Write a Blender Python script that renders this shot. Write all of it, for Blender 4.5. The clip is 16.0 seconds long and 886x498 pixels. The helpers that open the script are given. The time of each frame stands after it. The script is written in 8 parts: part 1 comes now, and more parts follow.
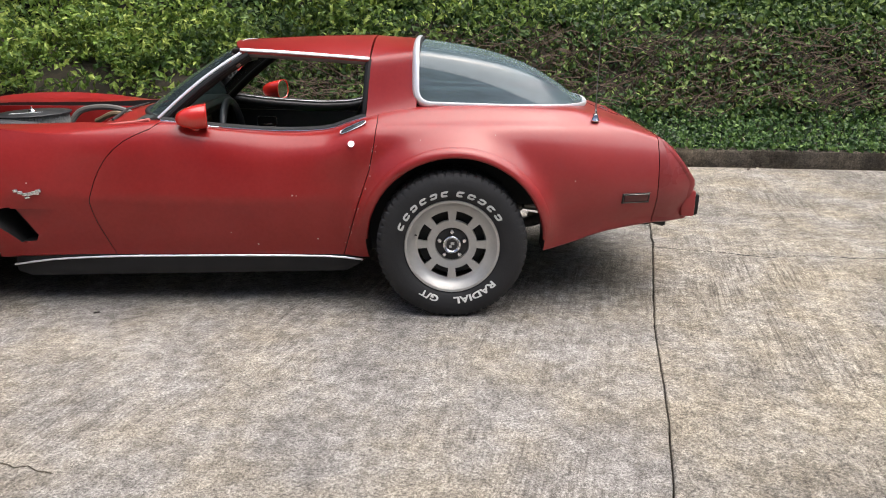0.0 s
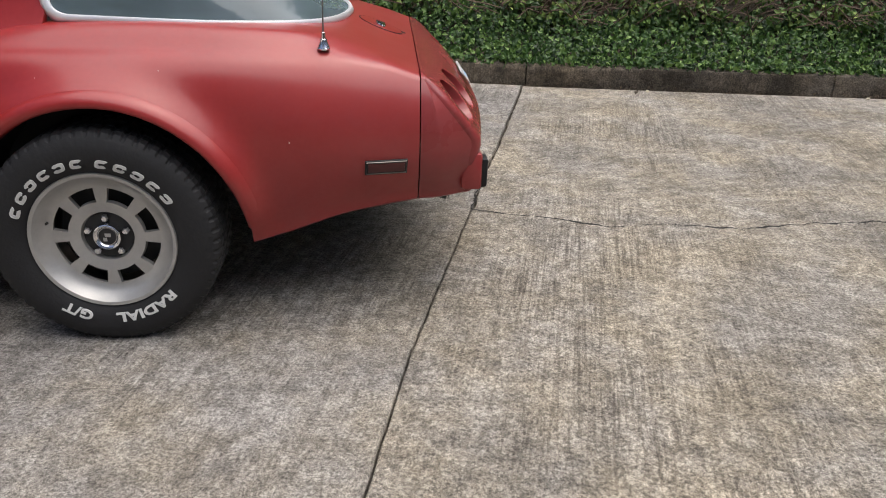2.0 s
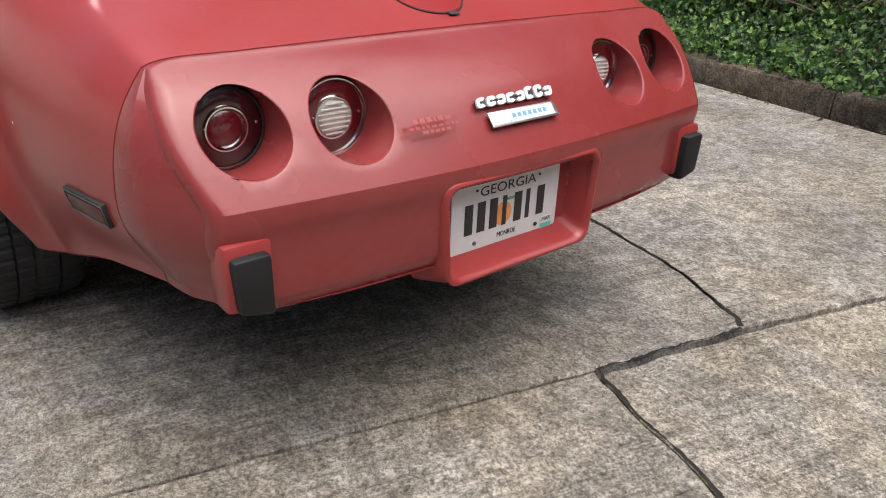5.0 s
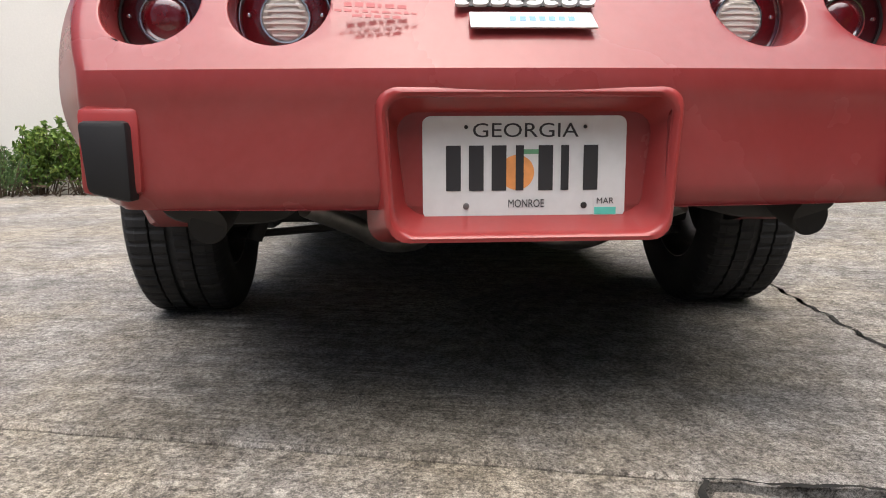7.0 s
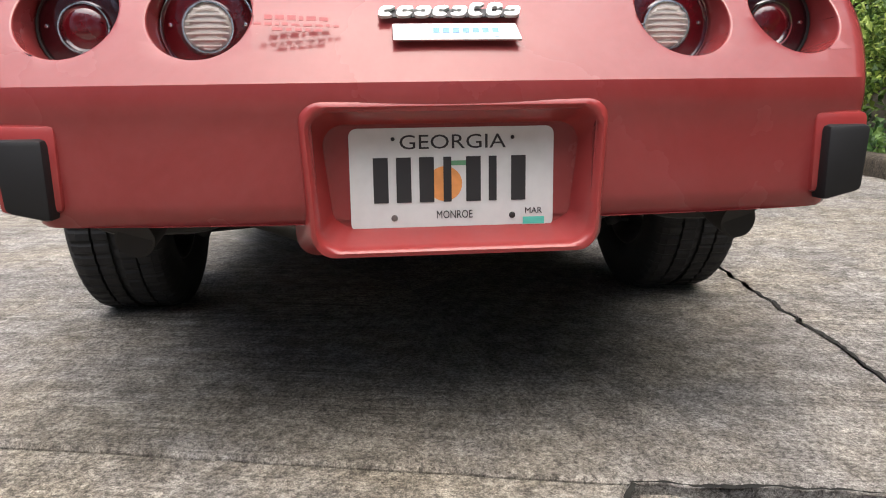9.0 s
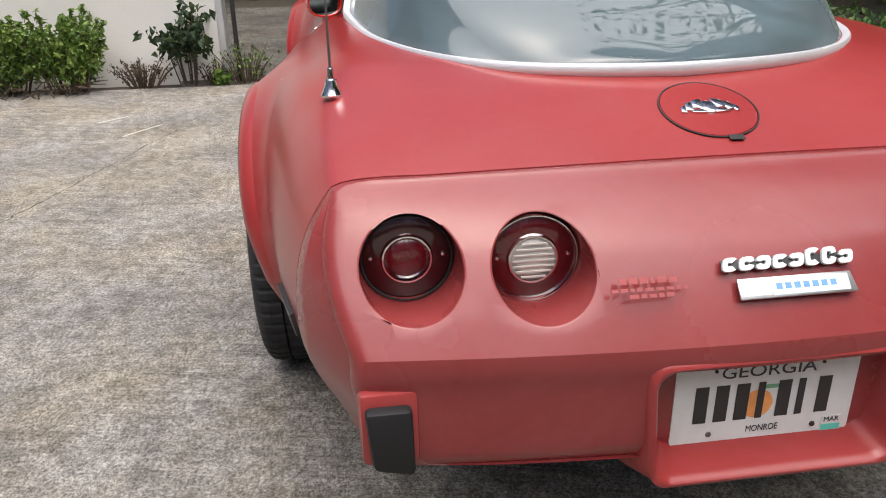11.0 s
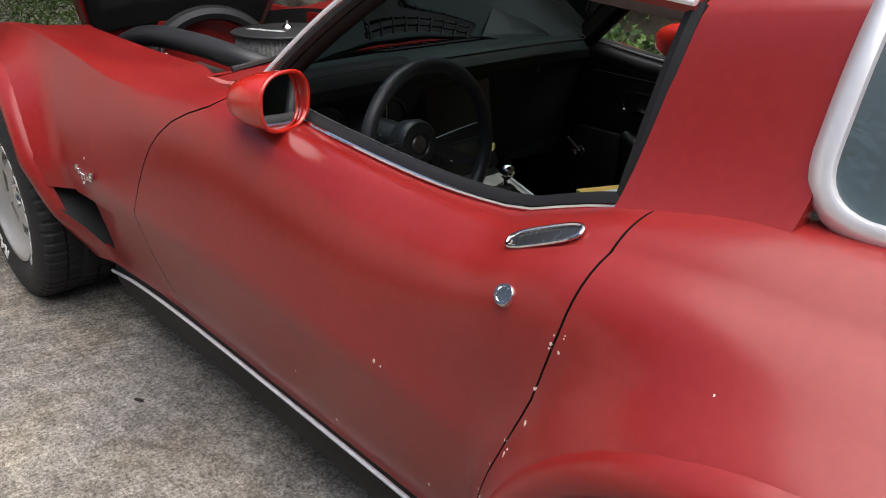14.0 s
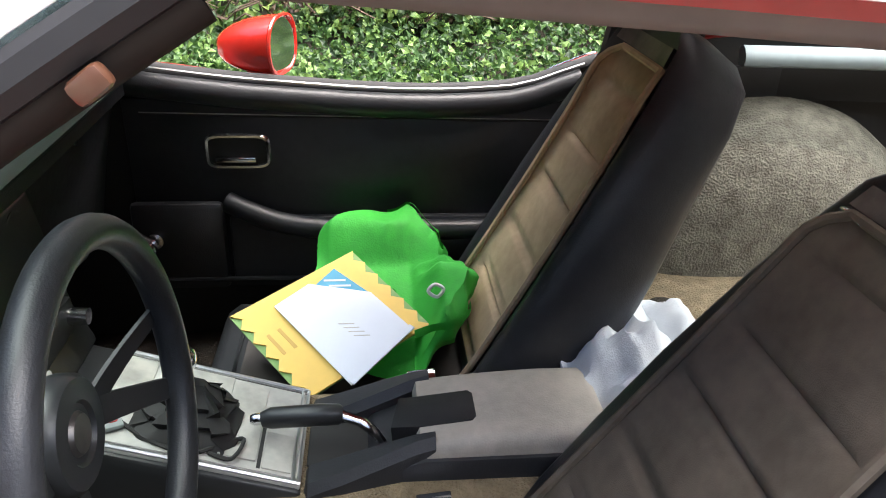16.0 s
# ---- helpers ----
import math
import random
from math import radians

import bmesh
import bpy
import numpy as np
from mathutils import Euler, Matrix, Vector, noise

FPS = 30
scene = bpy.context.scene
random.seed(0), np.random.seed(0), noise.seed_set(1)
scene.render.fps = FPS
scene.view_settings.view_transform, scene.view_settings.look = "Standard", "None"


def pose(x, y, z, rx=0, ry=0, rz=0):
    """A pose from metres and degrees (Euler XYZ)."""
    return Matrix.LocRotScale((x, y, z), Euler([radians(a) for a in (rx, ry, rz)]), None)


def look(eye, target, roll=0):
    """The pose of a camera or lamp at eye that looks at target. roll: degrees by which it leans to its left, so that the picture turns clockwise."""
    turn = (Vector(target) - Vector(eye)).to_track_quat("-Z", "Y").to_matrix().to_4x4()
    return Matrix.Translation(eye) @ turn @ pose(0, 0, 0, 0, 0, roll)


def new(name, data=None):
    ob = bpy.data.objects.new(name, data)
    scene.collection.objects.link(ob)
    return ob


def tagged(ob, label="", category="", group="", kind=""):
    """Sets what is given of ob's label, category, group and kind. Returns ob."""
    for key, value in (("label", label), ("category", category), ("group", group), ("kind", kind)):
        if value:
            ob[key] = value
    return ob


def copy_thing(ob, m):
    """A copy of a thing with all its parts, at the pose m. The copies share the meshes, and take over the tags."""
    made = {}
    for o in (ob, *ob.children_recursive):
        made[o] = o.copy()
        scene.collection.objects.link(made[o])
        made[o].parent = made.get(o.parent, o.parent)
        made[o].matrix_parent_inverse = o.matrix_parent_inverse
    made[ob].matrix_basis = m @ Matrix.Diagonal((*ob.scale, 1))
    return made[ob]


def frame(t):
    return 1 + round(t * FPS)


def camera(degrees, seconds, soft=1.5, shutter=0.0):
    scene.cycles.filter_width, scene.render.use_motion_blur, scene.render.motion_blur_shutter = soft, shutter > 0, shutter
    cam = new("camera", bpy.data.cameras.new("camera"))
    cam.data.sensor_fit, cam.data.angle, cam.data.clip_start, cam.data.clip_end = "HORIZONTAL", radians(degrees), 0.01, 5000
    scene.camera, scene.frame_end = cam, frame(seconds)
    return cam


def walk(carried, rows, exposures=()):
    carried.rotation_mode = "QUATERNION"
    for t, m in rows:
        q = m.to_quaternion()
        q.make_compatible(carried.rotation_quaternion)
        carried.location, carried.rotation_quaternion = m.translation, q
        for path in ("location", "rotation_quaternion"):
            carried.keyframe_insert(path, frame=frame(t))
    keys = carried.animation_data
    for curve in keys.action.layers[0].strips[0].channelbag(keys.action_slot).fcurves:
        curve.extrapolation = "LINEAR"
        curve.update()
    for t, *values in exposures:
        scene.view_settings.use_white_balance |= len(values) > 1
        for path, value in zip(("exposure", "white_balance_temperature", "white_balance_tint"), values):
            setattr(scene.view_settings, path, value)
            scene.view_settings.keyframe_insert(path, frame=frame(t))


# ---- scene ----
cam = camera(60.2, 16.0, soft=1.0)
PATH = [
    (0, (-0.054, -4.132, 1.33), (-0.046, -2.22, 0.742), 0.3),
    (0.5, (0.094, -3.846, 1.317), (0.219, -1.953, 0.684), 0.5),
    (1, (0.355, -3.558, 1.294), (0.555, -1.697, 0.592), 1.0),
    (1.5, (0.59, -3.24, 1.268), (0.816, -1.405, 0.504), 1.5),
    (2, (0.833, -2.993, 1.286), (0.983, -1.18, 0.456), 2.0),
    (2.5, (1.15, -2.742, 1.259), (1.137, -0.935, 0.402), 2.2),
    (3, (1.374, -2.379, 1.201), (1.173, -0.582, 0.347), 2.5),
    (3.5, (1.608, -2.06, 1.193), (1.177, -0.305, 0.337), 2.8),
    (4, (1.848, -1.741, 1.168), (1.139, -0.082, 0.305), 3.6),
    (4.5, (1.991, -1.383, 1.086), (0.946, 0.09, 0.226), 3.0),
    (5, (2.179, -1.055, 1.077), (0.8, 0.1, 0.202), 2.3),
    (5.2, (2.253, -0.932, 1.057), (0.762, 0.077, 0.186), 1.6),
    (7.5, (2.257, -0.128, 0.449), (0.274, -0.063, 0.2), -0.3),
    (8, (2.251, -0.113, 0.453), (0.269, -0.028, 0.198), -0.7),
    (8.3, (2.25, -0.11, 0.452), (0.268, -0.003, 0.186), -0.8),
    (10.5, (2.266, -0.428, 1.084), (0.427, -0.123, 0.358), -0.9),
    (11, (2.064, -0.636, 1.154), (0.24, -0.39, 0.373), -1.1),
    (11.5, (1.79, -0.854, 1.207), (-0.019, -0.632, 0.381), -2.0),
    (12, (1.489, -1.082, 1.246), (-0.308, -0.814, 0.41), -2.0),
    (12.5, (1.178, -1.243, 1.236), (-0.597, -0.812, 0.421), -1.1),
    (13, (0.824, -1.332, 1.24), (-0.872, -0.649, 0.429), 0.0),
    (13.5, (0.477, -1.446, 1.257), (-1.064, -0.463, 0.446), 1.0),
    (14, (0.124, -1.422, 1.237), (-1.188, -0.161, 0.407), 1.7),
    (14.5, (-0.203, -1.34, 1.244), (-1.215, 0.165, 0.402), 1.8),
    (15, (-0.528, -1.235, 1.249), (-1.213, 0.444, 0.405), 1.8),
    (15.5, (-0.727, -1.053, 1.208), (-1.027, 0.741, 0.376), 1.5),
    (16, (-0.855, -0.876, 1.192), (-0.673, 0.909, 0.309), 1.8),
]
walk(cam, [(t, look(eye, target, roll)) for t, eye, target, roll in PATH],
     exposures=[(0, 1.45), (2, 1.04), (3.5, 1.09), (5.2, 1.32), (7.4, 1.54), (8.3, 1.56), (10.4, 1.42), (11.5, 1.08), (12, 1.05), (13, 1.0), (14, 1.2), (15.0, 1.45), (15.5, 2.0), (16, 3.08)])

# ---- world and light: overcast, open sky above the drive ----
world = bpy.data.worlds.new("sky")
scene.world = world
world.use_nodes = True
wn = world.node_tree
sky = wn.nodes.new("ShaderNodeTexSky")
sky.sky_type = "NISHITA"
sky.sun_disc = False
sky.sun_elevation, sky.sun_rotation = radians(76), radians(82)
sky.air_density, sky.dust_density, sky.ozone_density = 0.6, 4.0, 0.6
wn.links.new(sky.outputs["Color"], wn.nodes["Background"].inputs["Color"])
wn.nodes["Background"].inputs["Strength"].default_value = 0.112
sun = new("sun", bpy.data.lights.new("sun", "SUN"))
sun.data.energy, sun.data.angle, sun.data.color = 1.8, radians(84), (1.0, 0.985, 0.96)
sun.matrix_world = look((1.5, 0.2, 6.0), (0, 0, 0))


# ---- materials ----
def material(name, color, rough=0.6, metal=0.0, vary=0.12, scale=6.0, bump=0.0, bump_scale=200.0, color2=None, coat=0.0, spec=0.5, fine=60.0, fine_mix=0.3):
    """Principled material with two scales of colour variation and a fine relief."""
    m = bpy.data.materials.new(name)
    m.use_nodes = True
    t = m.node_tree
    p = t.nodes["Principled BSDF"]
    p.inputs["Roughness"].default_value, p.inputs["Metallic"].default_value = rough, metal
    p.inputs["Coat Weight"].default_value = coat
    p.inputs["Coat Roughness"].default_value = 0.15
    p.inputs["Specular IOR Level"].default_value = spec
    co = t.nodes.new("ShaderNodeTexCoord")
    big = t.nodes.new("ShaderNodeTexNoise")
    big.inputs["Scale"].default_value, big.inputs["Detail"].default_value = scale, 6
    small = t.nodes.new("ShaderNodeTexNoise")
    small.inputs["Scale"].default_value, small.inputs["Detail"].default_value = fine, 4
    for n in (big, small):
        t.links.new(co.outputs["Object"], n.inputs["Vector"])
    mixf = t.nodes.new("ShaderNodeMix")
    mixf.inputs["Factor"].default_value = fine_mix
    t.links.new(big.outputs["Fac"], mixf.inputs[2])
    t.links.new(small.outputs["Fac"], mixf.inputs[3])
    ramp = t.nodes.new("ShaderNodeValToRGB")
    c2 = color2 or tuple(c * (1 + vary) for c in color)
    c1 = color if color2 else tuple(c * (1 - vary) for c in color)
    ramp.color_ramp.elements[0].position, ramp.color_ramp.elements[1].position = 0.35, 0.65
    ramp.color_ramp.elements[0].color, ramp.color_ramp.elements[1].color = (*c1, 1), (*c2, 1)
    t.links.new(mixf.outputs[0], ramp.inputs["Fac"])
    t.links.new(ramp.outputs["Color"], p.inputs["Base Color"])
    rr = t.nodes.new("ShaderNodeMapRange")
    rr.inputs["To Min"].default_value, rr.inputs["To Max"].default_value = max(rough - 0.08, 0.02), min(rough + 0.08, 1)
    t.links.new(small.outputs["Fac"], rr.inputs["Value"])
    t.links.new(rr.outputs["Result"], p.inputs["Roughness"])
    if bump:
        nb = t.nodes.new("ShaderNodeTexNoise")
        nb.inputs["Scale"].default_value, nb.inputs["Detail"].default_value = bump_scale, 5
        t.links.new(co.outputs["Object"], nb.inputs["Vector"])
        b = t.nodes.new("ShaderNodeBump")
        b.inputs["Strength"].default_value, b.inputs["Distance"].default_value = bump, 0.01
        t.links.new(nb.outputs["Fac"], b.inputs["Height"])
        t.links.new(b.outputs["Normal"], p.inputs["Normal"])
    return m


def old_paint(name, deep, faded, grime, rough=(0.24, 0.42), shine=(0.75, 0.2)):
    """Chalky old paint: faded clouds, dull and shiny patches, a film of grime in uneven spots, sky sheen painted in
    towards the tail.
    """
    m = material(name, deep, 0.4, 0, scale=2.6, color2=faded, bump=0.012, bump_scale=60, coat=0.3)
    t = m.node_tree
    p = t.nodes["Principled BSDF"]
    co = [n for n in t.nodes if n.type == "TEX_COORD"][0]
    base = p.inputs["Base Color"].links[0].from_socket
    n = t.nodes.new("ShaderNodeTexNoise")
    n.inputs["Scale"].default_value, n.inputs["Detail"].default_value, n.inputs["Roughness"].default_value = 3.4, 9, 0.7
    n.inputs["Distortion"].default_value = 0.6
    t.links.new(co.outputs["Object"], n.inputs["Vector"])
    r = t.nodes.new("ShaderNodeMapRange")
    r.inputs["From Min"].default_value, r.inputs["From Max"].default_value = 0.50, 0.74
    r.inputs["To Min"].default_value, r.inputs["To Max"].default_value = 0.0, 0.3
    t.links.new(n.outputs["Fac"], r.inputs["Value"])
    mx = t.nodes.new("ShaderNodeMix")
    mx.data_type = "RGBA"
    mx.inputs[7].default_value = (*grime, 1)
    t.links.new(r.outputs["Result"], mx.inputs["Factor"])
    t.links.new(base, mx.inputs[6])
    t.links.new(mx.outputs[2], p.inputs["Base Color"])
    # Paler, pinker paint towards the tail: chalky fade with sky sheen put into colour.
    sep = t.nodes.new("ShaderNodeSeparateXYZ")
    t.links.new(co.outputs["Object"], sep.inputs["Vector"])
    sheen_fade = t.nodes.new("ShaderNodeMapRange")
    sheen_fade.inputs["From Min"].default_value, sheen_fade.inputs["From Max"].default_value = -0.5, 0.8
    sheen_fade.inputs["To Min"].default_value, sheen_fade.inputs["To Max"].default_value = 0.0, 0.46
    t.links.new(sep.outputs["X"], sheen_fade.inputs["Value"])
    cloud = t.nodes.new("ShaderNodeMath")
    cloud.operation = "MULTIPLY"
    t.links.new(sheen_fade.outputs["Result"], cloud.inputs[0])
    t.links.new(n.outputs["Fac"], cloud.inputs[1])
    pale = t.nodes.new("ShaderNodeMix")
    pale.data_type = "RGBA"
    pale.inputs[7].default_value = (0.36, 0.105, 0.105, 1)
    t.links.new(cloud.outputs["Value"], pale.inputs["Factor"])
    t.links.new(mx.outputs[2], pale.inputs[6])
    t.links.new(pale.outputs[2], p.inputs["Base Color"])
    g2 = t.nodes.new("ShaderNodeTexNoise")
    g2.inputs["Scale"].default_value, g2.inputs["Detail"].default_value = 2.6, 7
    t.links.new(co.outputs["Object"], g2.inputs["Vector"])
    rr = t.nodes.new("ShaderNodeMapRange")
    rr.inputs["From Min"].default_value, rr.inputs["From Max"].default_value = 0.35, 0.65
    rr.inputs["To Min"].default_value, rr.inputs["To Max"].default_value = rough
    t.links.new(g2.outputs["Fac"], rr.inputs["Value"])
    t.links.new(rr.outputs["Result"], p.inputs["Roughness"])
    cr = t.nodes.new("ShaderNodeMapRange")
    cr.inputs["From Min"].default_value, cr.inputs["From Max"].default_value = 0.4, 0.65
    cr.inputs["To Min"].default_value, cr.inputs["To Max"].default_value = shine
    p.inputs["Coat Roughness"].default_value = 0.2
    p.inputs["Specular IOR Level"].default_value = 0.22
    t.links.new(g2.outputs["Fac"], cr.inputs["Value"])
    t.links.new(cr.outputs["Result"], p.inputs["Coat Weight"])
    return m


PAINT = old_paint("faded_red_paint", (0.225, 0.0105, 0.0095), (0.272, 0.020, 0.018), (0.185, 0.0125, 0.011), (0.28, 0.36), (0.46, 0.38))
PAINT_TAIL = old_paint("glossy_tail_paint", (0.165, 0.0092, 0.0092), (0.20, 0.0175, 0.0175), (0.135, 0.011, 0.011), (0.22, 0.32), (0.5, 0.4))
PAINT_NEW = material("glossy_red_paint", (0.5, 0.02, 0.012), 0.22, 0, scale=3, color2=(0.58, 0.03, 0.02), coat=0.6)
BLACK = material("matt_black", (0.012, 0.012, 0.012), 0.7)
TRIM_BLACK = material("black_rubber_trim", (0.011, 0.011, 0.012), 0.55, spec=0.3)
CHROME = material("chrome", (0.75, 0.75, 0.76), 0.12, 1.0, vary=0.05)
TRIM_BRIGHT = material("bright_trim", (0.78, 0.78, 0.80), 0.36, 0.5, vary=0.05)
RUBBER = material("tyre_rubber", (0.011, 0.011, 0.012), 0.72, bump=0.15, bump_scale=90, vary=0.25)
LETTER = material("white_letter_rubber", (0.62, 0.62, 0.6), 0.7)
ALLOY = material("cast_aluminium", (0.44, 0.43, 0.41), 0.42, 0.55, vary=0.1, bump=0.03)
VINYL = material("black_vinyl", (0.024, 0.025, 0.028), 0.40, bump=0.1, bump_scale=400, vary=0.3)
DASH = material("dark_green_grey_dash", (0.042, 0.056, 0.053), 0.4, bump=0.1, bump_scale=400)
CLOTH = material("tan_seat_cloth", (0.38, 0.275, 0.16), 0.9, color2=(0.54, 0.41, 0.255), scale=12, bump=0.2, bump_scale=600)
CLOTH_DARK = material("dark_brown_seat_cloth", (0.11, 0.088, 0.066), 0.9, color2=(0.18, 0.145, 0.11), scale=12, bump=0.2, bump_scale=600)
CARPET = material("tan_carpet", (0.16, 0.12, 0.07), 0.95, color2=(0.27, 0.21, 0.13), scale=40, bump=0.8, bump_scale=260)


def glass_mat(name, tint, ior=1.5, dust=0.0):
    """Thin glass: tinted clear sheet with a glossy face."""
    m = bpy.data.materials.new(name)
    m.use_nodes = True
    t = m.node_tree
    t.nodes.remove(t.nodes["Principled BSDF"])
    out = t.nodes["Material Output"]
    clear = t.nodes.new("ShaderNodeBsdfTransparent")
    clear.inputs["Color"].default_value = (*tint, 1)
    gloss = t.nodes.new("ShaderNodeBsdfGlossy")
    gloss.inputs["Roughness"].default_value = 0.02
    fr = t.nodes.new("ShaderNodeFresnel")
    fr.inputs["IOR"].default_value = ior
    mix = t.nodes.new("ShaderNodeMixShader")
    t.links.new(fr.outputs["Fac"], mix.inputs["Fac"])
    t.links.new(clear.outputs["BSDF"], mix.inputs[1])
    t.links.new(gloss.outputs["BSDF"], mix.inputs[2])
    if dust:
        # Bluish film: dust, plus sky reflection put into its colour.
        film = t.nodes.new("ShaderNodeBsdfDiffuse")
        film.inputs["Color"].default_value = (0.40, 0.55, 0.60, 1)
        n = t.nodes.new("ShaderNodeTexNoise")
        n.inputs["Scale"].default_value, n.inputs["Detail"].default_value = 4.0, 7
        r = t.nodes.new("ShaderNodeMapRange")
        r.inputs["To Min"].default_value, r.inputs["To Max"].default_value = dust * 0.7, dust * 1.3
        t.links.new(n.outputs["Fac"], r.inputs["Value"])
        top = t.nodes.new("ShaderNodeMixShader")
        t.links.new(r.outputs["Result"], top.inputs["Fac"])
        t.links.new(mix.outputs["Shader"], top.inputs[1])
        t.links.new(film.outputs["BSDF"], top.inputs[2])
        mix = top
    t.links.new(mix.outputs["Shader"], out.inputs["Surface"])
    return m


GLASS = glass_mat("tinted_glass", (0.62, 0.72, 0.70), 1.6, 0.05)
GLASS_DARK = glass_mat("dusty_sky_rear_glass", (0.11, 0.165, 0.18), 1.75, 0.17)
MIRROR = material("mirror_glass", (0.8, 0.82, 0.82), 0.03, 1.0, vary=0.02)
LAMP_RED = material("red_lens", (0.075, 0.003, 0.006), 0.12, coat=1.0)
LAMP_WHITE = material("clear_lens", (0.55, 0.52, 0.48), 0.2, coat=0.8)

LAMP_SMOKE = material("dark_red_lens", (0.03, 0.003, 0.005), 0.1, coat=1.0)
PLASTIC = material("black_plastic", (0.025, 0.026, 0.027), 0.38, vary=0.15)
GREYPLATE = material("worn_grey_plate", (0.40, 0.39, 0.36), 0.45, vary=0.25, scale=14)
PADDED = material("worn_brown_grey_vinyl", (0.33, 0.30, 0.255), 0.5, color2=(0.48, 0.435, 0.375), scale=9, bump=0.1, bump_scale=350)
STEEL = material("dull_steel", (0.2, 0.19, 0.18), 0.45, 0.9, vary=0.3, scale=18)
SOOT = material("sooty_metal", (0.02, 0.019, 0.018), 0.75, vary=0.4)
ALU = material("plain_aluminium", (0.5, 0.5, 0.5), 0.35, 0.9)
LINER = material("grey_brown_roof_lining", (0.11, 0.096, 0.087), 0.85, vary=0.2)
INTRIM = material("pale_blue_grey_trim", (0.26, 0.32, 0.34), 0.5, vary=0.1)
PLATE_WHITE = material("white_plate", (0.60, 0.61, 0.60), 0.4, vary=0.05, scale=15)
INK = material("black_ink", (0.02, 0.02, 0.022), 0.5)
INK_GREY = material("faded_grey_ink", (0.30, 0.055, 0.055), 0.6)
ORANGE = material("orange_print", (0.72, 0.30, 0.09), 0.5, vary=0.12, scale=30)
LEAFPRINT = material("green_print", (0.12, 0.30, 0.16), 0.5)
STICKER = material("teal_sticker", (0.10, 0.52, 0.42), 0.5)
BLUEPRINT = material("blue_print", (0.12, 0.28, 0.5), 0.5)
DARKLINE = material("dark_brown_lining", (0.016, 0.013, 0.011), 0.8, spec=0.15)
PADBLACK = material("black_padding", (0.016, 0.016, 0.017), 0.5, bump=0.08, bump_scale=400, spec=0.35)

# ---- building helpers ----
def part(name, bm, mat, parent=None, label="", smooth=40, mats=None):
    """One mesh object from a bmesh or a mesh, under a thing or a part."""
    if isinstance(bm, bpy.types.Mesh):
        me = bm
        me.name = name
    else:
        me = bpy.data.meshes.new(name)
        bm.to_mesh(me)
        bm.free()
    if not me.materials:
        for m in (mats or [mat]):
            me.materials.append(m)
    if smooth:
        me.shade_smooth()
        me.set_sharp_from_angle(angle=radians(smooth))
    ob = new(name, me)
    if parent:
        ob.parent = parent
    return tagged(ob, label=label)


def thing(name, label, category, m=None, group=""):
    ob = new(name)
    ob.empty_display_size = 0.1
    if m is not None:
        ob.matrix_basis = m
    return tagged(ob, label=label, category=category, group=group)


def curve(*knots):
    """A smooth function through (x, value) knots."""
    xs = np.array([k[0] for k in knots], float)
    ys = np.array([k[1] for k in knots], float)
    d = np.diff(ys) / np.diff(xs)
    m = np.zeros(len(xs))
    m[0], m[-1] = d[0], d[-1]
    for i in range(1, len(xs) - 1):
        if d[i - 1] * d[i] > 0:
            h0, h1 = xs[i] - xs[i - 1], xs[i + 1] - xs[i]
            w0, w1 = 2 * h1 + h0, h1 + 2 * h0
            m[i] = (w0 + w1) / (w0 / d[i - 1] + w1 / d[i])

    def f(x):
        x = min(max(x, xs[0]), xs[-1])
        i = min(int(np.searchsorted(xs, x, "right")) - 1, len(xs) - 2)
        h = xs[i + 1] - xs[i]
        t = (x - xs[i]) / h
        return float((2 * t**3 - 3 * t**2 + 1) * ys[i] + (t**3 - 2 * t**2 + t) * h * m[i] + (-2 * t**3 + 3 * t**2) * ys[i + 1] + (t**3 - t**2) * h * m[i + 1])
    return f


def bez(a, b, c, d, n, first=False):
    out = []
    for i in range(0 if first else 1, n + 1):
        t = i / n
        out.append(tuple((1 - t)**3 * p + 3 * (1 - t)**2 * t * q + 3 * (1 - t) * t * t * r + t**3 * s for p, q, r, s in zip(a, b, c, d)))
    return out


def grid_bm(rows, close_u=False, close_v=False, bm=None, mi=0):
    """Quads over rows of equal length of points."""
    bm = bm or bmesh.new()
    vs = [[bm.verts.new(p) for p in r] for r in rows]
    nr, nc = len(vs), len(vs[0])
    for i in range(nr - (0 if close_v else 1)):
        for j in range(nc - (0 if close_u else 1)):
            q = (vs[i][j], vs[i][(j + 1) % nc], vs[(i + 1) % nr][(j + 1) % nc], vs[(i + 1) % nr][j])
            q = list(dict.fromkeys(q))
            if len(q) > 2:
                f = bm.faces.new(q)
                f.material_index = mi
    return bm


def fix(bm):
    bmesh.ops.remove_doubles(bm, verts=bm.verts, dist=1e-5)
    bmesh.ops.recalc_face_normals(bm, faces=bm.faces)
    return bm


def box_bm(x0, x1, y0, y1, z0, z1, bevel=0.0, seg=2, bm=None, mi=0):
    own = bmesh.new()
    bmesh.ops.create_cube(own, size=1)
    bmesh.ops.transform(own, matrix=Matrix.LocRotScale(((x0 + x1) / 2, (y0 + y1) / 2, (z0 + z1) / 2), None, (abs(x1 - x0), abs(y1 - y0), abs(z1 - z0))), verts=own.verts)
    if bevel:
        bmesh.ops.bevel(own, geom=own.edges[:], offset=bevel, segments=seg, profile=0.5, affect="EDGES")
    for f in own.faces:
        f.material_index = mi
    return join_bm(bm, own)


def join_bm(bm, own, m=None):
    if m is not None:
        bmesh.ops.transform(own, matrix=m, verts=own.verts)
    if bm is None:
        return own
    me = bpy.data.meshes.new("tmp")
    own.to_mesh(me)
    own.free()
    bm.from_mesh(me)
    bpy.data.meshes.remove(me)
    return bm


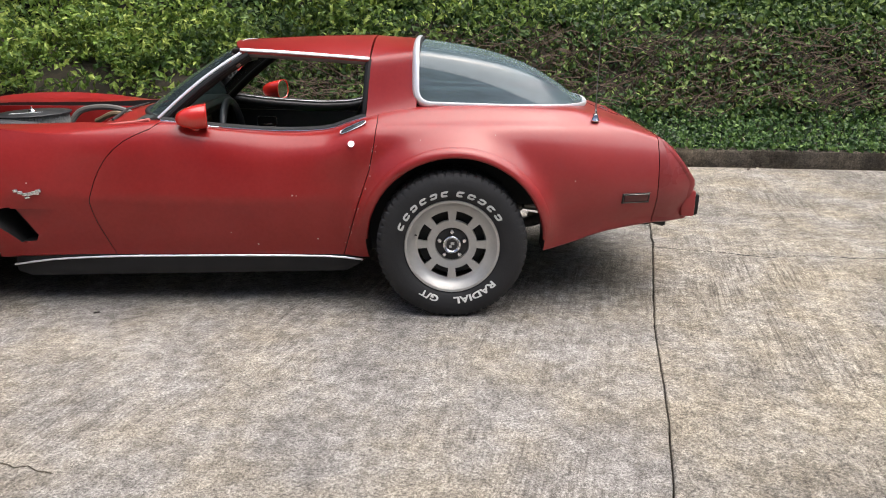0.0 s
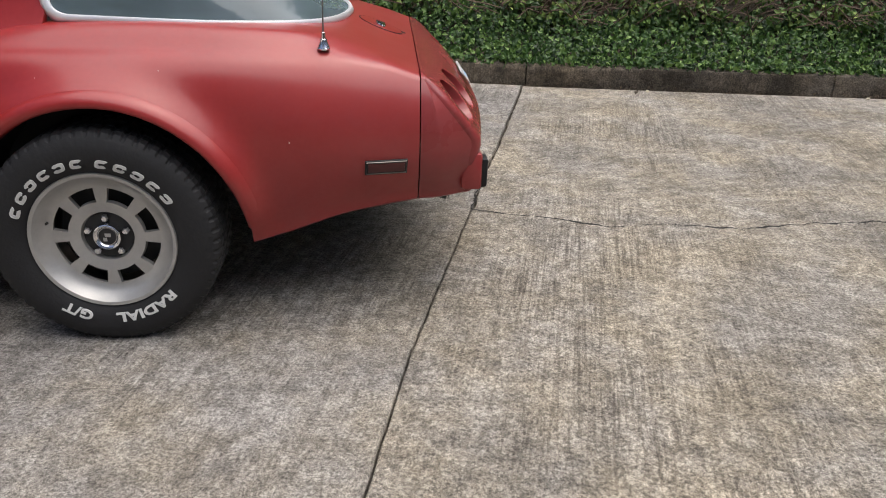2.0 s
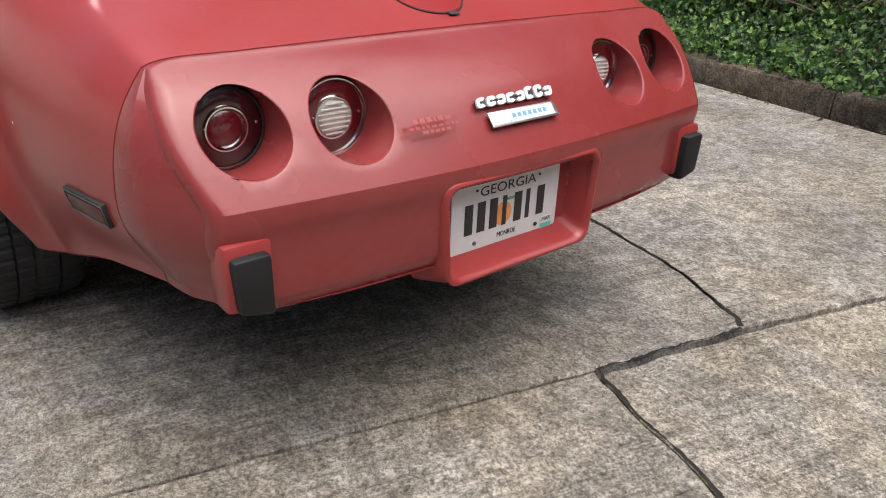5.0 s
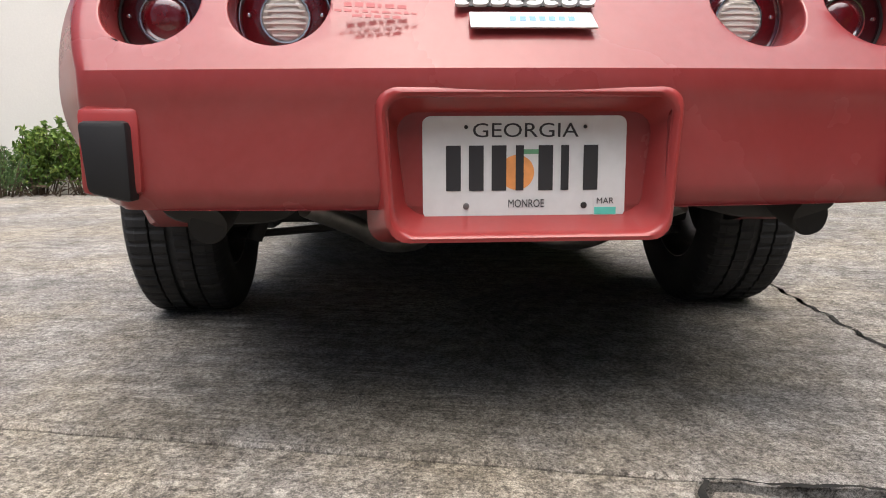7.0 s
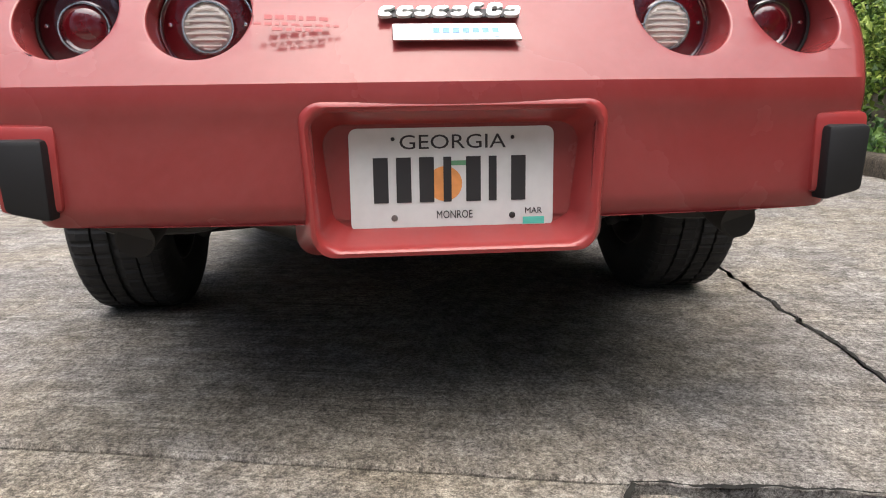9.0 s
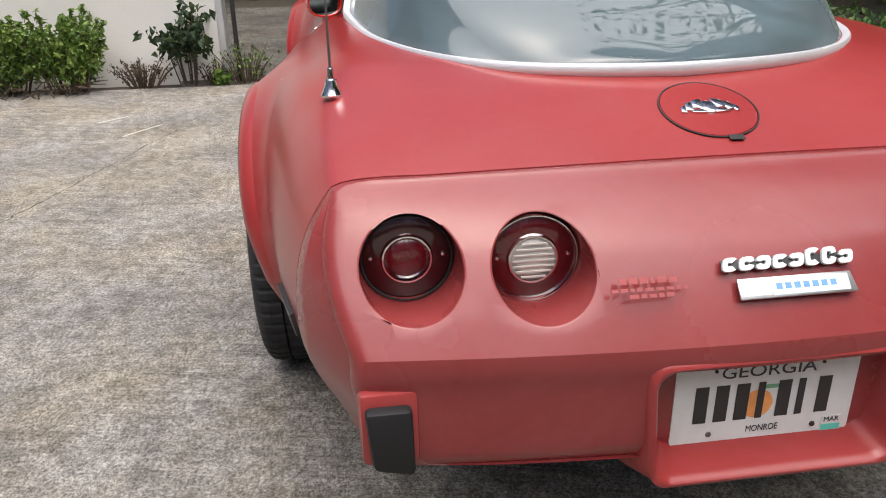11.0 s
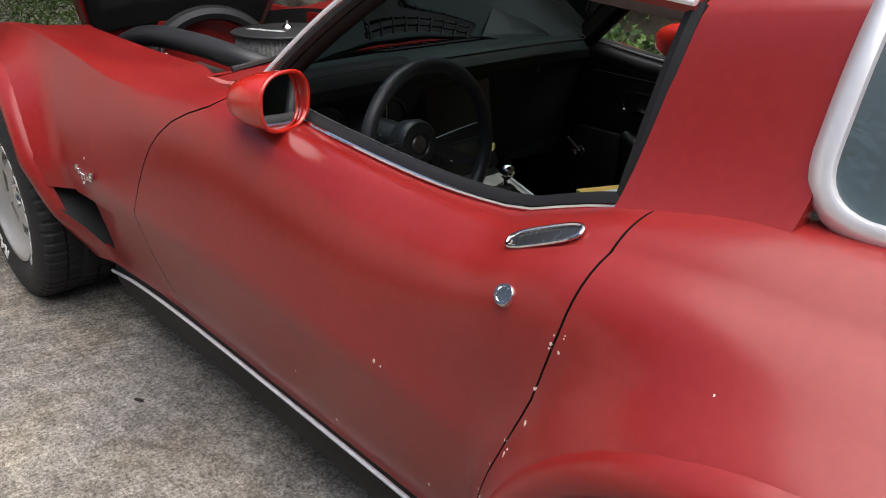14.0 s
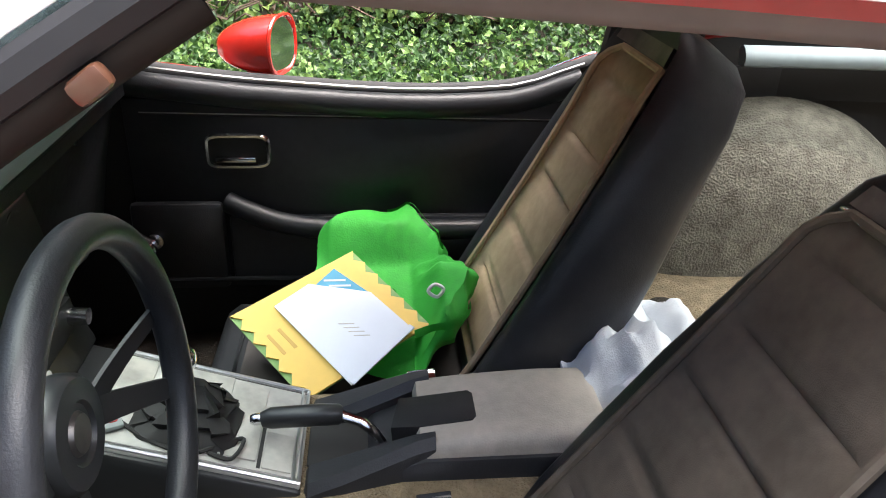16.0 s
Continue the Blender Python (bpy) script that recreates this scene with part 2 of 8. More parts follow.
def prism_bm(outline, axis, a, b, bevel=0.0, mi=0, bm=None):
    """An outline of (u, v) extruded along an axis from a to b. axis y: (x, z); axis x: (y, z); axis z: (x, y)."""
    def at(u, v, w):
        return {"y": (u, w, v), "x": (w, u, v), "z": (u, v, w)}[axis]
    own = bmesh.new()
    lo = [own.verts.new(at(u, v, a)) for u, v in outline]
    hi = [own.verts.new(at(u, v, b)) for u, v in outline]
    own.faces.new(lo)
    own.faces.new(hi[::-1])
    n = len(lo)
    for i in range(n):
        own.faces.new((lo[i], hi[i], hi[(i + 1) % n], lo[(i + 1) % n]))
    bmesh.ops.recalc_face_normals(own, faces=own.faces)
    if bevel:
        bmesh.ops.bevel(own, geom=[e for e in own.edges if e.is_manifold and e.calc_face_angle(0) > 0.5], offset=bevel, segments=2, profile=0.5, affect="EDGES")
    for f in own.faces:
        f.material_index = mi
    return join_bm(bm, own)


def turned_bm(profile, axis="y", n=48, bm=None, mi=0, closed=False, m=None):
    """A profile of (along, radius) turned about an axis."""
    rows = []
    for i in range(n):
        a = 2 * math.pi * i / n
        c, s = math.cos(a), math.sin(a)
        rows.append([{"y": (r * c, w, r * s), "x": (w, r * c, r * s), "z": (r * c, r * s, w)}[axis] for w, r in profile])
    own = grid_bm(rows, close_u=closed, close_v=True, mi=mi)
    fix(own)
    return join_bm(bm, own, m)


def tube_bm(points, radius, n=8, bm=None, mi=0, closed=False, flat=1.0):
    """A round bar along points; radius is a number or one for each point."""
    pts = [Vector(p) for p in points]
    rows = []
    side = None
    for i, p in enumerate(pts):
        a = pts[i - 1] if i or closed else p
        b = pts[(i + 1) % len(pts)] if i < len(pts) - 1 or closed else p
        d = (b - a).normalized()
        if side is None:
            side = d.orthogonal().normalized()
        side = (side - d * side.dot(d)).normalized()
        up = d.cross(side)
        r = radius[i] if isinstance(radius, (list, tuple)) else radius
        rows.append([p + (side * math.cos(2 * math.pi * k / n) + up * math.sin(2 * math.pi * k / n) * flat) * r for k in range(n)])
    own = grid_bm(rows, close_u=True, close_v=closed, mi=mi)
    if not closed:
        vs = list(own.verts)
        own.verts.ensure_lookup_table()
        own.faces.new([own.verts[k] for k in range(n)][::-1]).material_index = mi
        own.faces.new([own.verts[len(rows) * n - n + k] for k in range(n)]).material_index = mi
    bmesh.ops.recalc_face_normals(own, faces=own.faces)
    return join_bm(bm, own)


def spline(points, n=8, closed=False):
    """Catmull-Rom points through the given ones."""
    P = [Vector(p) for p in points]
    out = []
    L = len(P)
    for i in range(L if closed else L - 1):
        p0 = P[i - 1] if i or closed else P[0] * 2 - P[1]
        p1, p2 = P[i], P[(i + 1) % L]
        p3 = P[(i + 2) % L] if i + 2 < L or closed else p2 * 2 - p1
        for k in range(n):
            t = k / n
            out.append(0.5 * ((2 * p1) + (p2 - p0) * t + (2 * p0 - 5 * p1 + 4 * p2 - p3) * t * t + (3 * p1 - p0 - 3 * p2 + p3) * t**3))
    if not closed:
        out.append(P[-1])
    return out


def plain_mesh(bm, mats=()):
    me = bpy.data.meshes.new("solid")
    bm.to_mesh(me)
    bm.free()
    for m in mats:
        me.materials.append(m)
    return me


def csg(base, steps):
    """Cut or meet a closed mesh with others; steps are ('DIFFERENCE' or 'INTERSECT', mesh)."""
    ob = new("solid", base)
    others = []
    for op, me in steps:
        o = new("cutter", me)
        others.append(o)
        mod = ob.modifiers.new("cut", "BOOLEAN")
        mod.operation, mod.object, mod.solver = op, o, "EXACT"
    bpy.context.view_layer.update()
    out = bpy.data.meshes.new_from_object(ob.evaluated_get(bpy.context.evaluated_depsgraph_get()))
    for o in (ob, *others):
        bpy.data.objects.remove(o)
    return out


def text_bm(word, size, extrude=0.002, bold=0.0):
    """Letters of the built-in font as a bmesh, centred, in the xy plane."""
    c = bpy.data.curves.new("letters", "FONT")
    c.body, c.size, c.extrude, c.align_x, c.align_y, c.resolution_u = word, size, extrude, "CENTER", "CENTER", 3
    c.offset = bold
    o = new("letters", c)
    bpy.context.view_layer.update()
    me = bpy.data.meshes.new_from_object(o.evaluated_get(bpy.context.evaluated_depsgraph_get()))
    bpy.data.objects.remove(o)
    bm = bmesh.new()
    bm.from_mesh(me)
    bpy.data.meshes.remove(me)
    return bm


# ---- the place: concrete drive, kerb, planted bank, wall, far road and wood ----
def concrete(name, dark, pale, streak_turn=-14.0, streak=0.5, stain=0.5):
    m = bpy.data.materials.new(name)
    m.use_nodes = True
    t = m.node_tree
    p = t.nodes["Principled BSDF"]
    p.inputs["Roughness"].default_value = 0.92
    p.inputs["Specular IOR Level"].default_value = 0.25
    co = t.nodes.new("ShaderNodeTexCoord")

    def noise_at(scale, detail=6, rough=0.6, vec=None):
        n = t.nodes.new("ShaderNodeTexNoise")
        n.inputs["Scale"].default_value, n.inputs["Detail"].default_value, n.inputs["Roughness"].default_value = scale, detail, rough
        t.links.new(vec or co.outputs["Object"], n.inputs["Vector"])
        return n.outputs["Fac"]

    def ramp(fac, a, b, ca, cb):
        r = t.nodes.new("ShaderNodeValToRGB")
        r.color_ramp.elements[0].position, r.color_ramp.elements[1].position = a, b
        r.color_ramp.elements[0].color, r.color_ramp.elements[1].color = (*ca, 1), (*cb, 1)
        t.links.new(fac, r.inputs["Fac"])
        return r.outputs["Color"]

    def mix(kind, fac, a, b):
        n = t.nodes.new("ShaderNodeMix")
        n.data_type, n.blend_type = "RGBA", kind
        if isinstance(fac, float):
            n.inputs["Factor"].default_value = fac
        else:
            t.links.new(fac, n.inputs["Factor"])
        t.links.new(a, n.inputs[6])
        t.links.new(b, n.inputs[7])
        return n.outputs[2]
    mp = t.nodes.new("ShaderNodeMapping")
    mp.inputs["Rotation"].default_value = (0, 0, radians(streak_turn))
    mp.vector_type = "TEXTURE"
    mp.inputs["Scale"].default_value = (1 / 17, 1.0, 1)
    t.links.new(co.outputs["Object"], mp.inputs["Vector"])
    lines = noise_at(1.6, 7, 0.75, mp.outputs["Vector"])
    base = ramp(noise_at(2.1, 9, 0.72), 0.36, 0.62, dark, pale)
    grit = noise_at(115, 5, 0.85)
    speck = noise_at(70, 6, 0.8)
    mp2 = t.nodes.new("ShaderNodeMapping")
    mp2.inputs["Rotation"].default_value = (0, 0, radians(streak_turn))
    mp2.vector_type = "TEXTURE"
    mp2.inputs["Scale"].default_value = (1 / 62, 0.6, 1)
    t.links.new(co.outputs["Object"], mp2.inputs["Vector"])
    comb = noise_at(1.5, 4, 0.7, mp2.outputs["Vector"])
    blot = noise_at(17, 9, 0.80)
    dust = noise_at(380, 3, 0.8)
    c = mix("MULTIPLY", 0.62, base, ramp(grit, 0.42, 0.54, (0.14, 0.135, 0.13), (1.32, 1.31, 1.29)))
    c = mix("MULTIPLY", 0.7, c, ramp(dust, 0.41, 0.56, (0.32, 0.31, 0.30), (1.2, 1.19, 1.18)))
    c = mix("MULTIPLY", 0.6, c, ramp(speck, 0.41, 0.55, (0.36, 0.35, 0.335), (1.15, 1.15, 1.14)))
    c = mix("MULTIPLY", 0.62, c, ramp(blot, 0.42, 0.58, (0.42, 0.405, 0.385), (1.16, 1.15, 1.14)))
    c = mix("MULTIPLY", 0.9, c, ramp(noise_at(1.5, 8, 0.7), 0.42, 0.60, (0.98, 0.985, 1.0), (1.05, 0.995, 0.88)))
    area = t.nodes.new("ShaderNodeMapRange")
    t.links.new(noise_at(0.9, 6, 0.65), area.inputs["Value"])
    area.inputs["From Min"].default_value, area.inputs["From Max"].default_value = 0.44, 0.60
    area.inputs["To Min"].default_value, area.inputs["To Max"].default_value = streak * 0.25, min(streak * 2.2, 0.9)
    patch = area.outputs["Result"]
    c = mix("MULTIPLY", patch, c, ramp(lines, 0.40, 0.53, (0.45, 0.43, 0.41), (1.08, 1.07, 1.05)))
    c = mix("MULTIPLY", patch, c, ramp(comb, 0.42, 0.52, (0.42, 0.40, 0.38), (1.06, 1.06, 1.05)))
    c = mix("MULTIPLY", stain, c, ramp(noise_at(0.8, 11, 0.78), 0.40, 0.57, (0.50, 0.48, 0.45), (1.1, 1.08, 1.05)))
    t.links.new(c, p.inputs["Base Color"])
    add = t.nodes.new("ShaderNodeMath")
    add.operation = "ADD"
    t.links.new(grit, add.inputs[0])
    ad2 = t.nodes.new("ShaderNodeMath")
    ad2.operation = "MULTIPLY_ADD"
    t.links.new(lines, ad2.inputs[0])
    ad2.inputs[1].default_value = 0.6
    t.links.new(speck, ad2.inputs[2])
    t.links.new(ad2.outputs["Value"], add.inputs[1])
    bp = t.nodes.new("ShaderNodeBump")
    bp.inputs["Strength"].default_value, bp.inputs["Distance"].default_value = 0.7, 0.012
    t.links.new(add.outputs["Value"], bp.inputs["Height"])
    t.links.new(bp.outputs["Normal"], p.inputs["Normal"])
    return m


CONC = concrete("weathered_concrete", (0.35, 0.339, 0.325), (0.52, 0.507, 0.488), streak=0.24, stain=0.42)
CONC_WARM = concrete("pale_brushed_concrete", (0.355, 0.339, 0.311), (0.53, 0.508, 0.47), streak=0.27, stain=0.42)
# Far road: the trees' shade is put into this darker concrete.
CONC_FAR = concrete("shaded_far_concrete", (0.12, 0.116, 0.109), (0.22, 0.214, 0.20), stain=0.7, streak=0.2)
KERB = concrete("mossy_dark_kerb", (0.08, 0.072, 0.059), (0.24, 0.213, 0.176), streak=0.2, stain=0.7)
SOIL = material("dark_soil", (0.024, 0.02, 0.013), 0.95, color2=(0.06, 0.048, 0.03), scale=14, bump=0.6, bump_scale=60)
DEEP = material("black_joint_earth", (0.010, 0.009, 0.007), 0.95, vary=0.6, scale=30)
MOSS = material("moss", (0.05, 0.075, 0.02), 0.95, color2=(0.12, 0.13, 0.04), scale=60, bump=0.8, bump_scale=180)
WALLPAINT = material("cream_wall", (0.70, 0.678, 0.628), 0.85, vary=0.05, scale=1.2, bump=0.12, bump_scale=70)

gx_ = [-300, -60, -20, -12, -8, -4, 0, 4, 8, 12, 20, 60, 300]
ground = part("ground", grid_bm([[(x, y, -0.04) for x in gx_] for y in gx_]), SOIL)
tagged(ground, label="bare dark soil under and beyond the drive", category="ground", kind="structure")

# lines of the joints, as rough polylines
rj = random.Random(11)


def rough_line(points, step=0.05, jit=0.008):
    out = []
    for (x0, y0), (x1, y1) in zip(points, points[1:]):
        n = max(int(math.hypot(x1 - x0, y1 - y0) / step), 1)
        for k in range(n):
            f = k / n
            out.append((x0 + (x1 - x0) * f + rj.uniform(-jit, jit), y0 + (y1 - y0) * f + rj.uniform(-jit, jit)))
    out.append(points[-1])
    return out


J1, J2 = (1.222, 0.248), (1.332, 0.742)
A_LOW = rough_line([(-0.75, -8.0), (0.30, -3.55), (0.745, -1.76), (0.912, -0.95), (1.045, -0.43), J1], 0.06, 0.0025)
A_MID = rough_line([J1, J2], 0.05, 0.006)
A_TOP = rough_line([J2, (1.48, 1.27), (1.895, 2.90)], 0.06, 0.005)
B_RIGHT = rough_line([J1, (1.49, 0.175), (1.66, 0.12), (1.82, 0.05), (2.05, 0.085), (2.19, 0.06), (2.41, 0.035), (2.8, 0.10), (3.26, 0.13), (4.4, 0.05), (9.0, 0.1)], 0.045, 0.011)
C_LEFT = rough_line([J2, (1.14, 0.832), (0.99, 0.885), (0.62, 0.945), (0.05, 1.02), (-0.45, 1.10), (-1.4, 1.15), (-2.4, 1.22), (-3.22, 1.25)], 0.045, 0.010)
F_NEAR = rough_line([(-4.2, -5.2), (-3.52, -2.41), (-3.13, -0.90), (-3.22, 1.25)], 0.08, 0.003)
F_TOP = rough_line([(-3.22, 1.25), (-3.3, 3.44)], 0.08, 0.003)
D_FAR = rough_line([(-5.2, -6.5), (-4.32, -2.9), (-4.27, -1.15), (-4.4, 0.0), (-4.5, 3.55)], 0.08, 0.012)


def slab(name, outline, mat, top, gap, label):
    """A cast slab with worn edges; its outline is drawn in by half the joint."""
    pts = [Vector((x, y, 0)) for x, y in outline]
    clean = [pts[0]]
    for p in pts[1:]:
        if (p - clean[-1]).length > 0.012:
            clean.append(p)
    if (clean[0] - clean[-1]).length < 0.012:
        clean.pop()
    n = len(clean)
    area = sum(clean[i].x * clean[(i + 1) % n].y - clean[(i + 1) % n].x * clean[i].y for i in range(n))
    sgn = 1 if area > 0 else -1

    def inset(d):
        out = []
        for i in range(n):
            t = (clean[(i + 1) % n] - clean[i - 1]).normalized()
            out.append(clean[i] + Vector((-t.y, t.x, 0)) * sgn * d)
        return out
    bm = bmesh.new()
    a = [bm.verts.new((p.x, p.y, top)) for p in inset(gap + 0.006)]
    b = [bm.verts.new((p.x, p.y, top - 0.006)) for p in inset(gap)]
    c = [bm.verts.new((p.x, p.y, top - 0.12)) for p in inset(gap)]
    bm.faces.new(a)
    for i in range(n):
        j = (i + 1) % n
        bm.faces.new((a[i], b[i], b[j], a[j]))
        bm.faces.new((b[i], c[i], c[j], b[j]))
    bmesh.ops.triangulate(bm, faces=[f for f in bm.faces if len(f.verts) > 4])
    bmesh.ops.recalc_face_normals(bm, faces=bm.faces)
    ob = part(name, bm, mat, smooth=0)
    return tagged(ob, label=label, category="driveway", kind="structure")


slab("pavement_slab_1", A_LOW + A_MID[1:] + C_LEFT[1:] + F_NEAR[::-1][1:] + [(-4.2, -8.0)], CONC, 0.0, 0.0035, "weathered grey concrete slab under the car")
slab("pavement_slab_2", A_LOW[::-1] + [(-0.75, -8.0), (9.0, -8.0)] + B_RIGHT[::-1], CONC_WARM, -0.003, 0.0035, "pale brushed concrete slab with dark stains")
slab("pavement_slab_3", B_RIGHT[::-1] + A_MID[1:] + A_TOP[1:] + [(9.0, 2.28)], CONC_WARM, -0.012, 0.009, "pale concrete slab with a cracked edge")
slab("pavement_slab_4", C_LEFT[::-1] + A_TOP[1:] + [(-3.3, 3.44)] + F_TOP[::-1][1:], CONC, -0.005, 0.006, "grey concrete slab beside the kerb")
slab("pavement_slab_5", F_NEAR + F_TOP[1:] + D_FAR[::-1], CONC, -0.002, 0.003, "grey concrete slab at the end of the drive")
slab("pavement_slab_6", [(-0.75, -8.0), (9.0, -8.0), (9.0, -9.0), (-4.2, -9.0), (-4.2, -8.0)], CONC, -0.004, 0.004, "grey concrete slab behind")
# a hairline crack across the near slab
crack = rough_line([(-2.81, -1.64), (-2.65, -1.70), (-2.2, -1.83), (-1.9, -1.92), (-1.7, -1.97), (-1.47, -2.05), (-1.22, -2.127)], 0.03, 0.010)
bm = grid_bm([[(x - 0.001, y + (0.0016 + 0.003 * rj.random()), 0.0016), (x, y - (0.0016 + 0.003 * rj.random()), 0.0016)] for x, y in crack])
tagged(part("crack", bm, SOIL), label="thin dark crack in the concrete", category="crack", kind="structure")
# chalky scrape lines
for a, b in (((-2.99, -1.765), (-2.72, -1.945)), ((-3.30, -2.02), (-3.12, -2.20))):
    d = Vector((b[0] - a[0], b[1] - a[1])).normalized() * 0.008
    tagged(part("scrape", grid_bm([[(a[0] - d.y, a[1] + d.x, 0.0016), (a[0] + d.y, a[1] - d.x, 0.0016)], [(b[0] - d.y, b[1] + d.x, 0.0016), (b[0] + d.y, b[1] - d.x, 0.0016)]]), material("chalk", (0.55, 0.52, 0.46), 0.95)), label="pale scrape mark on the concrete", category="mark", kind="structure")
# open joints, ragged at the lips and filled with earth
for line, wide, n0, n1 in ((B_RIGHT, 0.0085, 0, 80), (A_MID, 0.005, 0, 99), (C_LEFT, 0.0065, 0, 26)):
    src = [Vector((x, y)) for x, y in line[n0:n1]]
    pts = []
    for p, q in zip(src, src[1:]):
        n = max(int((q - p).length / 0.011), 1)
        pts += [p.lerp(q, k / n) for k in range(n)]
    rows = []
    for i, p in enumerate(pts):
        t_ = (pts[min(i + 1, len(pts) - 1)] - pts[max(i - 1, 0)]).normalized()
        nr = Vector((-t_.y, t_.x))
        w = wide * (0.55 + 0.9 * noise.noise((p.x * 5, p.y * 5, 1.0)) + 0.5 * noise.noise((p.x * 17, p.y * 17, 4.0)))
        a_, b_ = p + nr * max(w + rj.uniform(-0.0025, 0.0035), 0.001), p - nr * max(w + rj.uniform(-0.0025, 0.0035), 0.001)
        rows.append([(a_.x, a_.y, 0.0012), (b_.x, b_.y, 0.0012)])
    tagged(part("open_joint", grid_bm(rows), DEEP), label="dark earth-filled joint between the slabs", category="joint", kind="structure")
# moss in the open joint
bm = bmesh.new()
for k in range(60):
    i = rj.randrange(2, 26)
    x, y = B_RIGHT[i]
    r = rj.uniform(0.006, 0.02)
    own = bmesh.new()
    bmesh.ops.create_icosphere(own, subdivisions=1, radius=r)
    join_bm(bm, own, Matrix.Translation((x + rj.uniform(-0.008, 0.008), y + rj.uniform(-0.012, 0.006), -0.022)) @ Matrix.Diagonal((1, 1, 0.6, 1)))
tagged(part("moss", bm, MOSS), label="dull green moss in the open joint", category="moss", kind="stuff")

# kerb along the bank
def kerb_y(x):
    return 3.06 - 0.088 * (x - 0.8)


sec = [(-0.0, -0.10), (0.0, 0.10), (0.012, 0.128), (0.04, 0.142), (0.15, 0.145), (0.17, 0.13), (0.17, -0.1)]
bm = None
xk = -14.0
while xk < 12:
    x1 = xk + 2.4
    if x1 > 1.9 > xk:
        x1 = 1.93
    rows = []
    nseg = 8
    for i in range(nseg + 1):
        x = xk + 0.004 + (x1 - xk - 0.008) * i / nseg
        w = 0.008 * noise.noise((x * 2, 0, 0))
        rows.append([(x + dy * 0.088, kerb_y(x) + dy + w, z + 0.006 * noise.noise((x * 3, 5, z * 20))) for dy, z in sec])
    own = grid_bm(rows)
    for r in (0, 1):
        own.verts.ensure_lookup_table()
        m_ = len(sec)
        own.faces.new([own.verts[(0 if r == 0 else nseg * m_) + k] for k in range(m_)])
    bmesh.ops.recalc_face_normals(own, faces=own.faces)
    k_ob = part("kerb_stone", own, KERB, smooth=40)
    tagged(k_ob, label="dark stained concrete kerb under the bank", category="kerb", kind="structure")
    xk = x1

# the bank behind the kerb
def bank_z(x, d):
    """Height at d metres behind the kerb."""
    h = curve((0.0, 0.13), (0.3, 0.22), (0.7, 0.48), (1.1, 0.95), (1.5, 1.25), (2.2, 1.5), (4.0, 1.7), (8.0, 1.9))(d)
    left = 1 - 0.42 * min(max((-0.3 - x) / 1.6, 0), 1)
    return 0.13 + (h - 0.13) * left + 0.10 * noise.noise((x * 1.3, d * 1.3, 3.0)) * min(d * 2, 1)


rows = [[(x, kerb_y(x) + 0.15 + d, bank_z(x, d) - 0.05) for d in (0, 0.15, 0.3, 0.5, 0.7, 0.9, 1.1, 1.3, 1.5, 1.8, 2.2, 3, 4, 6, 8)] for x in [-16 + 0.25 * i for i in range(125)]]
tagged(part("bank", grid_bm(rows), SOIL), label="dark earth bank behind the kerb", category="bank", kind="structure")


def leaf_mat(name, dark, mid, pale, seed=0.0):
    m = bpy.data.materials.new(name)
    m.use_nodes = True
    t = m.node_tree
    p = t.nodes["Principled BSDF"]
    g = t.nodes.new("ShaderNodeNewGeometry")
    r = t.nodes.new("ShaderNodeValToRGB")
    r.color_ramp.elements[0].position, r.color_ramp.elements[0].color = 0.0, (*dark, 1)
    r.color_ramp.elements[1].position, r.color_ramp.elements[1].color = 1.0, (*pale, 1)
    e = r.color_ramp.elements.new(0.6)
    e.color = (*mid, 1)
    t.links.new(g.outputs["Random Per Island"], r.inputs["Fac"])
    t.links.new(r.outputs["Color"], p.inputs["Base Color"])
    p.inputs["Roughness"].default_value = 0.5
    p.inputs["Specular IOR Level"].default_value = 0.4
    tr = t.nodes.new("ShaderNodeBsdfTranslucent")
    t.links.new(r.outputs["Color"], tr.inputs["Color"])
    mx = t.nodes.new("ShaderNodeMixShader")
    mx.inputs["Fac"].default_value = 0.25
    t.links.new(p.outputs["BSDF"], mx.inputs[1])
    t.links.new(tr.outputs["BSDF"], mx.inputs[2])
    t.links.new(mx.outputs["Shader"], t.nodes["Material Output"].inputs["Surface"])
    return m


GROUND_LEAF = leaf_mat("ground_cover_leaf", (0.010, 0.028, 0.008), (0.058, 0.130, 0.029), (0.20, 0.32, 0.082))
VINE_LEAF = leaf_mat("vine_leaf", (0.014, 0.036, 0.009), (0.078, 0.152, 0.032), (0.28, 0.38, 0.095))
BUSH_LEAF = leaf_mat("bush_leaf", (0.034, 0.075, 0.012), (0.18, 0.29, 0.045), (0.42, 0.50, 0.11))
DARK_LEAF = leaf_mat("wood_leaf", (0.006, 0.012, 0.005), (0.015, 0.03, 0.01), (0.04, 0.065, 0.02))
DRY_LEAF = leaf_mat("dry_leaf", (0.022, 0.013, 0.008), (0.066, 0.040, 0.022), (0.135, 0.096, 0.05))
BARK = material("dark_bark", (0.03, 0.023, 0.017), 0.9, color2=(0.075, 0.06, 0.045), scale=20, bump=0.5, bump_scale=60)
TWIG = material("brown_twig", (0.05, 0.033, 0.02), 0.9, color2=(0.13, 0.09, 0.06), scale=30)


